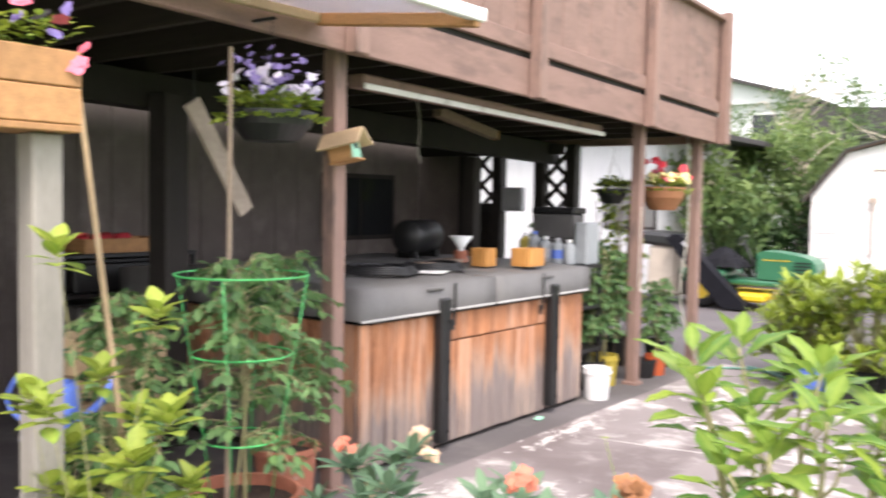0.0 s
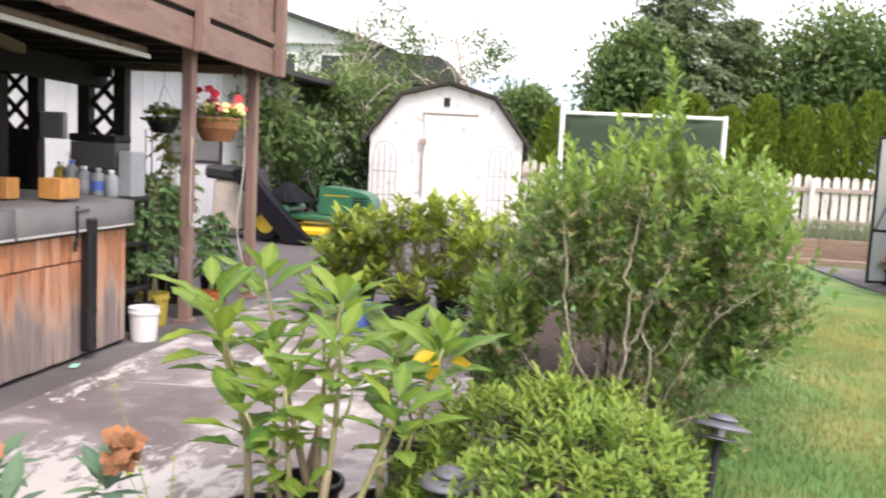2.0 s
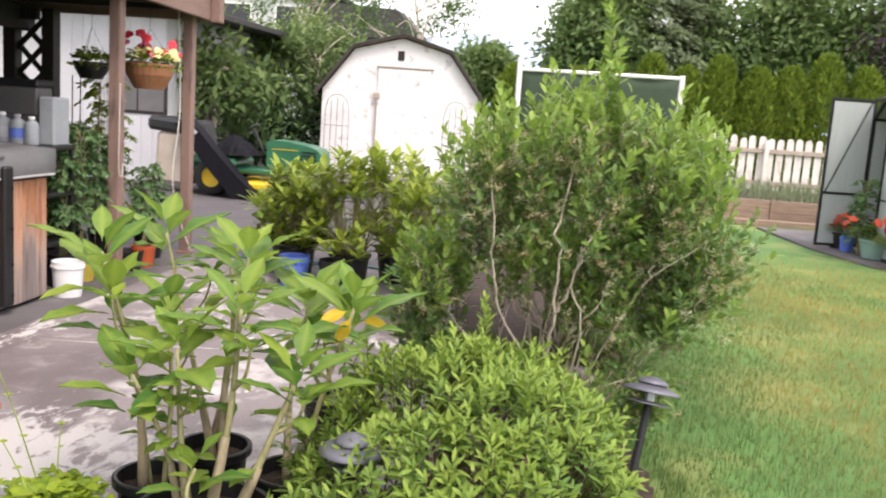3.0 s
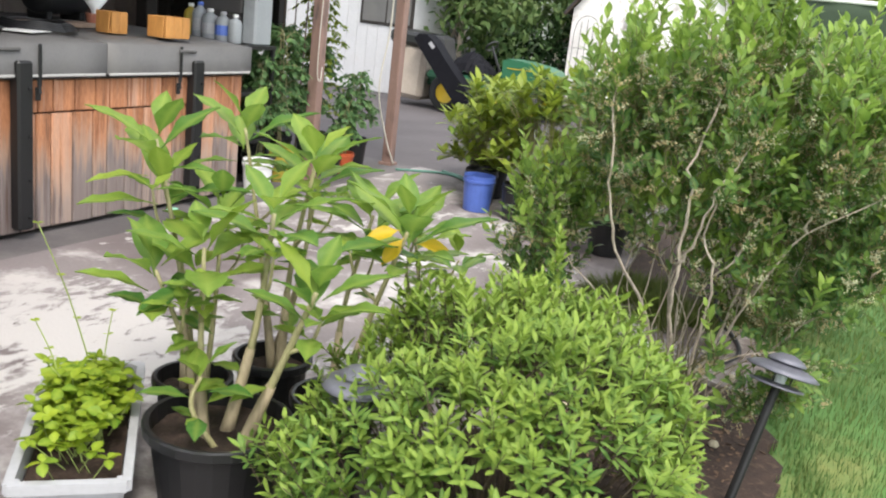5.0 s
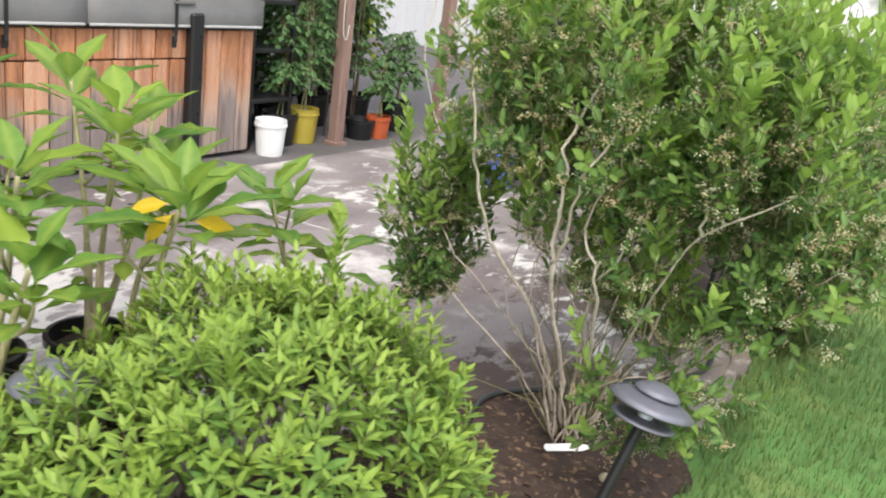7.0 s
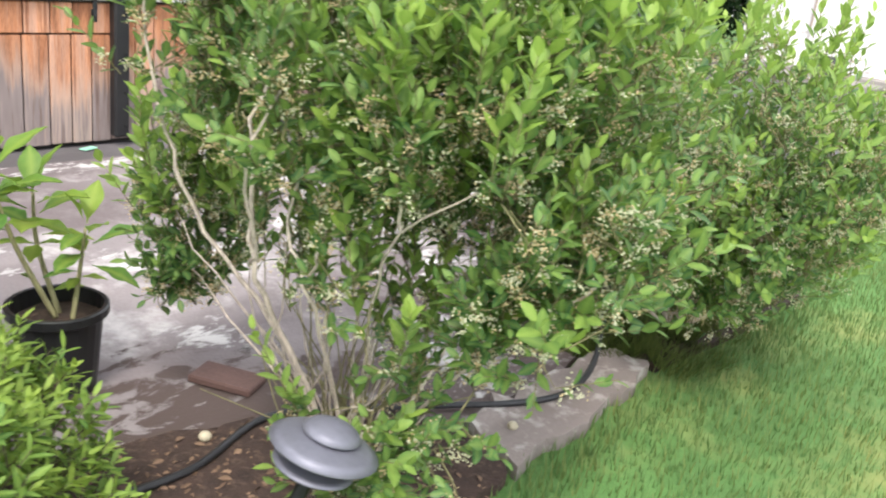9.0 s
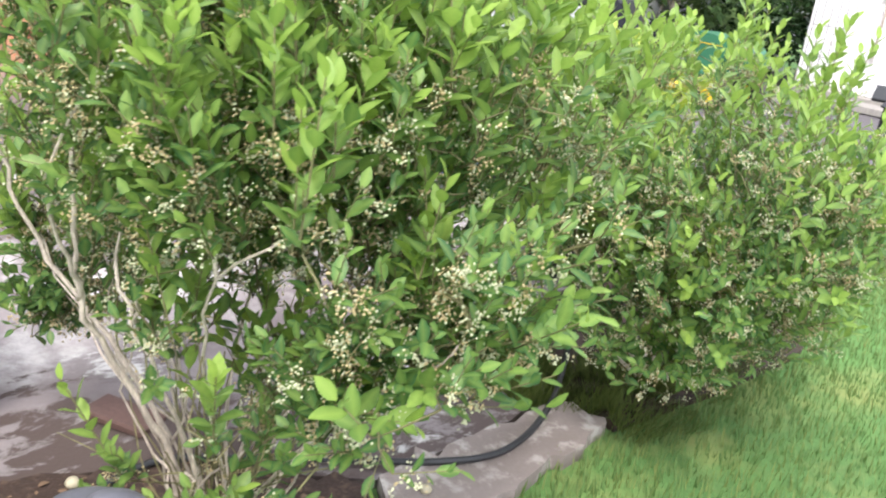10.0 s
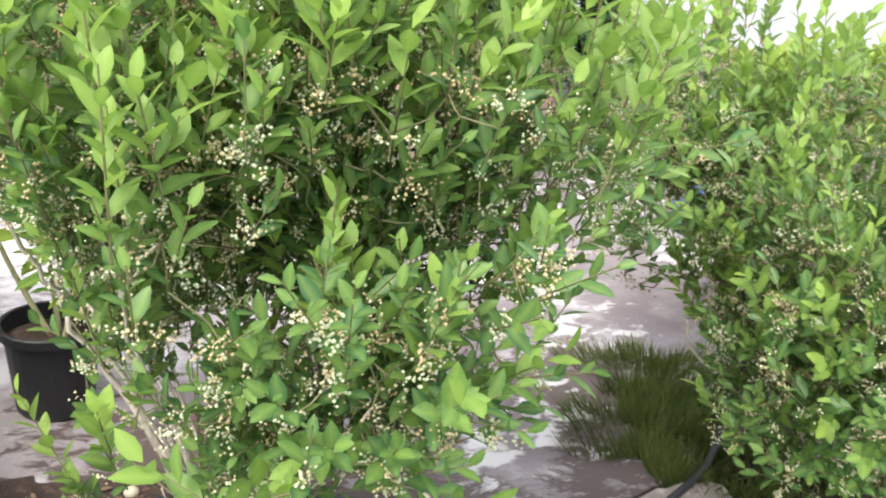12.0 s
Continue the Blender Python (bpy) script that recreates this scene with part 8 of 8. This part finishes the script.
def litter():
    """Chips, dry leaves and crumbs strewn over the soil bed."""
    rng = np.random.default_rng(9)
    n = 900
    p = np.stack([rng.uniform(0.7, 1.5, n), rng.uniform(3.6, 5.4, n), np.full(n, 0.010)], 1)
    keep = (p[:, 0] > 0.62 + 0.25 * (p[:, 1] - 3.6) - 0.2) & (p[:, 0] < 1.05 + 0.27 * (p[:, 1] - 3.3))
    p = p[keep]
    n = len(p)
    e = thing("soil_litter", (0, 0, 0), "wood chips and dead leaves strewn on the soil", "litter", kind="stuff")
    leaf_part("chips", leaf_shape(0.5, 0.3, 0.2), (p, np.stack([rng.normal(0, 1, n), rng.normal(0, 1, n), rng.normal(0.1, 0.15, n)], 1), np.stack([rng.normal(0, 0.3, n), rng.normal(0, 0.3, n), np.ones(n)], 1), 0.012 + 0.025 * rng.random(n), rng.random(n)), M["chip_leaf"], e)


litter()


# ---- lawn tractor ----
def build_mower():
    e = thing("lawn_tractor", (-3.72, 14.3, 0.0), "green and yellow lawn tractor with a black grass chute", "lawn mower")
    hood = Geo()
    prof = [(0.42, 0.44), (1.20, 0.44), (1.25, 0.48), (1.26, 0.62), (1.24, 0.70), (1.18, 0.76), (1.06, 0.80), (0.75, 0.845), (0.50, 0.86), (0.42, 0.83)]
    hood.extrude(prof, 0.50, pose(0, -0.25, 0))
    h = hood.part("hood", M["mower_green"], e)
    for k in range(5):
        Geo().span((0.95, -0.262, 0.50 + 0.05 * k), (1.18, -0.252, 0.52 + 0.05 * k), 0.0).part("grille_slot", M["black_plastic"], h)
    Geo().span((0.5, -0.257, 0.725), (0.9, -0.252, 0.735), 0.0).part("stripe", M["mower_yellow"], h)
    Geo().span((-0.75, -0.30, 0.34), (0.75, 0.30, 0.42), 0.02).part("chassis", M["mower_green"], e)
    Geo().span((-0.72, -0.42, 0.42), (0.0, 0.42, 0.56), 0.05).part("fender", M["mower_green"], e)
    Geo().span((-0.12, -0.55, 0.12), (0.62, 0.5, 0.24), 0.03).part("cutting_deck", M["mower_yellow"], e)
    s = Geo().box((0.45, 0.45, 0.10), (-0.38, 0, 0.66), bev=0.04)
    s.box((0.10, 0.45, 0.38), (-0.60, 0, 0.86), (0, -12, 0), 0.04)
    s.part("seat", M["black_plastic"], e)
    Geo().tube([(0.30, 0, 0.62), (0.12, 0, 1.0)], 0.02, seg=8).part("steering_column", M["black_plastic"], e)
    Geo().tube([(0.12 + 0.05 * math.cos(6.2832 * k / 20), 0.18 * math.sin(6.2832 * k / 20), 1.0 + 0.17 * math.cos(6.2832 * k / 20) * 0.4) for k in range(21)], 0.014, seg=6, cap=False).part("steering_wheel", M["black_plastic"], e, smooth=True)
    for x, r, w in ((-0.32, 0.27, 0.24), (0.98, 0.19, 0.15)):
        for y in (-0.42, 0.42):
            wh = Geo().lathe([(r * 0.55, -w / 2), (r * 0.92, -w / 2), (r, -w * 0.3), (r, w * 0.3), (r * 0.92, w / 2), (r * 0.55, w / 2)], (x, y, r), 26, (90, 0, 0)).part("wheel", M["tyre"], e, smooth=True)
            Geo().lathe([(0, -w * 0.36), (r * 0.3, -w * 0.40), (r * 0.35, -w * 0.3), (r * 0.56, -w * 0.42), (r * 0.56, w * 0.42), (0, w * 0.36)], (x, y, r), 20, (90, 0, 0)).part("rim", M["mower_yellow"], wh, smooth=False)
    duct = [(-0.80, 1.00), (-0.72, 1.07), (-0.60, 1.08), (-0.47, 0.98), (-0.20, 0.68), (0.16, 0.32), (0.42, 0.10), (0.40, 0.02), (0.08, 0.02), (-0.30, 0.42), (-0.58, 0.74)]
    Geo().extrude(duct, 0.26, pose(0, -0.74, 0)).part("grass_chute", M["black_tarp"], e)
    Geo().box((0.10, 0.01, 0.05), (-0.50, -0.748, 0.93), (0, 45, 0), 0.0).part("chute_label", M["planter_grey"], e)
    heap = Geo()
    nu, nv = 14, 10
    hv = [(-0.40 + 0.62 * a / nu, -0.42 + 0.62 * b / nv, 0.60 + 0.34 * math.sin(math.pi * a / nu) ** 0.7 * math.sin(math.pi * b / nv) ** 0.7 * (1 - 0.35 * a / nu) + 0.05 * noise.noise((a * 0.8, b * 0.9, 3.0))) for b in range(nv + 1) for a in range(nu + 1)]
    heap.add(hv, [[b * (nu + 1) + a, b * (nu + 1) + a + 1, (b + 1) * (nu + 1) + a + 1, (b + 1) * (nu + 1) + a] for b in range(nv) for a in range(nu)])
    sheet = heap.part("seat_cover", M["black_tarp"], e, "crumpled black sheet over the seat")
    sheet.modifiers.new("thickness", "SOLIDIFY").thickness = 0.01
    b = Geo().box((0.50, 0.75, 0.80), (-0.98, -0.1, 0.50), (0, 3, 0), 0.07).part("grass_bag", M["beige_bag"], e, "beige grass catcher bag")
    Geo().box((0.66, 0.85, 0.20), (-1.0, -0.1, 0.98), (0, 4, 0), 0.05).part("bag_lid", M["black_plastic"], b)
    Geo().box((0.4, 0.06, 0.06), (-0.78, 0.25, 0.4), bev=0.01).part("hitch_bar", M["black_metal"], e)


build_mower()

# Small solar lamp standing by the driveway.
e = thing("solar_lamp", (-1.17, 15.1, -0.012), "small black solar spotlight on a stake", "garden lamp")
Geo().tube([(0, 0, -0.03), (0, 0, 0.42)], 0.035, 0.03, 8).part("stake", M["black_metal"], e)
Geo().box((0.34, 0.26, 0.05), (0, -0.02, 0.50), (35, 0, 15), 0.01).part("panel", M["black_plastic"], e)


# ---- vegetable bed ----
def build_bed():
    e = thing("raised_bed", (3.55, 16.3, 0), "weathered plank raised bed with onions", "raised bed")
    for xa, xb in ((0.0, 0.86), (0.90, 3.2), (3.24, 5.6)):
        for z in (0.0, 0.20):
            Geo().span((xa, 0, z - 0.02), (xb, 0.045, z + 0.178), 0.006).part("plank", M["bed_wood"], e)
    Geo().span((-0.02, 0.05, -0.02), (0.025, 3.4, 0.38), 0.006).part("side_plank", M["bed_wood"], e)
    for x in (0.86, 3.2):
        Geo().span((x, -0.03, -0.05), (x + 0.04, -0.002, 0.40), 0.004).part("batten", M["bed_wood"], e)
    Geo().span((0.03, 0.05, 0.0), (5.6, 3.4, 0.33), 0.0).part("soil", M["soil"], e)
    Geo().span((0.2, -0.26, -0.03), (2.6, -0.08, 0.07), 0.01).part("kerb_board", M["bed_wood"], e)


build_bed()
rng = np.random.default_rng(15)
n = 1700
rows = rng.integers(0, 9, n)
p = np.stack([3.65 + 5.3 * rng.random(n), 16.6 + rows * 0.33 + rng.normal(0, 0.04, n), np.full(n, 0.32)], 1)
a = rng.random(n) * 6.2832
e = thing("onion_rows", (0, 0, 0), "rows of pale green onion leaves in the raised bed", "vegetables", kind="stuff")
v, t, rib = blade_shape()
leaf_part("blades", (v * np.array([0.9, 1, 1]), t, rib), (p, np.stack([0.4 * np.cos(a), 0.4 * np.sin(a), np.ones(n)], 1), np.stack([np.cos(a), np.sin(a), np.full(n, 0.2)], 1), 0.2 + 0.2 * rng.random(n), rng.random(n)), M["onion_leaf"], e)


# ---- greenhouse ----
def build_greenhouse():
    x0, y0, W, D, H, R = 5.02, 13.75, 1.9, 2.8, 1.72, 2.38
    e = thing("greenhouse", (x0, y0, 0), "small greenhouse of milky panels in a black frame", "greenhouse", rz=-90)

    def bar(a, b, r=0.02):
        a, b = Vector(a), Vector(b)
        d = b - a
        g = Geo()
        v, f = box_geo((r * 2, r * 2, d.length), 0.003)
        g.add(v, f, Matrix.Translation((a + b) / 2) @ d.to_track_quat("Z", "Y").to_matrix().to_4x4())
        g.part("frame_bar", M["black_metal"], e)

    def panel(pts):
        n = Vector(pts[1]) - Vector(pts[0])
        m = Vector(pts[2]) - Vector(pts[0])
        k = n.cross(m).normalized() * 0.006
        v = [Vector(p) for p in pts] + [Vector(p) + k for p in pts]
        c = len(pts)
        Geo().add(v, [list(range(c)), list(range(c, 2 * c))[::-1]] + [[i, (i + 1) % c, (i + 1) % c + c, i + c] for i in range(c)]).part("panel", M["poly"], e)

    for y in (0, D):
        for x in (0, W):
            bar((x, y, 0), (x, y, H))
        bar((0, y, H), (W / 2, y, R))
        bar((W / 2, y, R), (W, y, H))
        bar((0, y, 0.02), (W, y, 0.02))
        bar((0.62, y, 0), (0.62, y, 2.1))
        bar((0.0, y, 1.98), (0.62, y, 1.98))
        panel([(0.66, y, 0.04), (W - 0.03, y, 0.04), (W - 0.03, y, H), (W / 2, y, R - 0.03), (0.66, y, 2.14)])
    for x in (0, W):
        bar((x, 0, H), (x, D, H))
        bar((x, 0, 0.02), (x, D, 0.02))
        for k in (1, 2, 3):
            bar((x, D * k / 4, 0), (x, D * k / 4, H), 0.012)
        panel([(x, 0.03, 0.04), (x, D - 0.03, 0.04), (x, D - 0.03, H - 0.02), (x, 0.03, H - 0.02)])
    bar((W / 2, 0, R), (W / 2, D, R))
    panel([(0, 0, H + 0.01), (0, D, H + 0.01), (W / 2, D, R + 0.01), (W / 2, 0, R + 0.01)])
    panel([(W, 0, H + 0.01), (W, D, H + 0.01), (W / 2, D, R + 0.01), (W / 2, 0, R + 0.01)])
    for z in (0.72, 1.35):
        bar((0.62, 0, z), (W, 0, z), 0.012)
    # Open door, swung outwards.
    d = thing("door_2", (x0 - 0.02, y0 - 0.02, 0.03), "open greenhouse door of milky panel in a black frame", "door", kind="structure", rz=190)
    for x in (0.0, 0.56):
        Geo().box((0.035, 0.03, 1.93), (x, 0, 0.965), bev=0.003).part("stile", M["black_metal"], d)
    for z in (0.02, 0.70, 1.92):
        Geo().box((0.53, 0.03, 0.035), (0.28, 0, z), bev=0.003).part("door_rail", M["black_metal"], d)
    Geo().box((0.022, 0.02, 1.34), (0.28, 0, 1.31), (0, -22, 0), 0.002).part("brace", M["black_metal"], d)
    Geo().box((0.52, 0.006, 1.86), (0.28, 0.004, 0.965), bev=0.0).part("pane", M["poly"], d)


build_greenhouse()


def flower_pot(at, r, h, potm, petal, n, label, seed, size=0.05, height=0.3):
    rng = random.Random(seed)
    e = thing("flower_pot", (*at, 0), label, "potted plant", "flower pots")
    pot_parts(e, r, h, M[potm])
    lv = Leaves()
    for k in range(200):
        a, q = rng.random() * 6.28, math.sqrt(rng.random())
        lv.put((r * 1.5 * q * math.cos(a), r * 1.5 * q * math.sin(a), h + height * 0.7 * rng.random() * (1 - 0.5 * q)), (math.cos(a), math.sin(a), 0.4), (0, 0, 1), 0.06 + 0.04 * rng.random(), rng.random())
    leaf_part("foliage", ROUND, lv.arrays(), M["rhodo_leaf"], e)
    flower_heads(e, [(r * 1.6 * math.sqrt(rng.random()) * math.cos(6.28 * k / n), r * 1.6 * math.sqrt(rng.random()) * math.sin(6.28 * k / n), h + height * (0.45 + 0.6 * rng.random())) for k in range(n)], size, rng, petal)


flower_pot((4.78, 13.75), 0.14, 0.22, "black_plastic", "petal_orange", 18, "orange-red flowers in a black pot by the greenhouse", 201, 0.055, 0.22)
flower_pot((5.0, 12.9), 0.22, 0.24, "teal_glaze", "petal_orange", 4, "celadon glazed pot with a leafy plant", 202, 0.05, 0.28)
flower_pot((5.15, 12.3), 0.24, 0.22, "terracotta", "petal_orange", 34, "orange-red flowers in a terracotta pot", 203, 0.06, 0.3)
flower_pot((5.6, 11.9), 0.2, 0.25, "terracotta", "petal_orange", 22, "orange-red flowers in a terracotta pot", 204, 0.08)
bucket((4.78, 13.4, 0.0), 0.09, 0.2, "blue_plastic", "small pale blue pot by the greenhouse", "pot")
e = thing("tomato_plant", (4.85, 13.15, 0.0), "staked green tomato plant by the greenhouse door", "plant")
tomato(e, 0.05, 0.95, 0.2, 34, random.Random(300), 0.07)


# ---- small solar light before the shed ----
e = thing("solar_light", (-1.05, 14.95, -0.012), "small black solar spotlight on a ground stake", "garden lamp")
Geo().tube([(0, 0, -0.05), (0, 0, 0.34)], 0.014, 0.010, 7).part("stake", M["black_plastic"], e)
Geo().box((0.22, 0.16, 0.02), (0.0, 0.0, 0.40), (28, 8, 0), 0.004).part("solar_panel", M["black_plastic"], e)
Geo().lathe([(0, 0), (0.03, 0.0), (0.05, 0.07), (0.045, 0.08), (0, 0.07)], (0.06, -0.02, 0.30), 14, (70, 0, 30)).part("lamp_head", M["black_metal"], e, smooth=True)
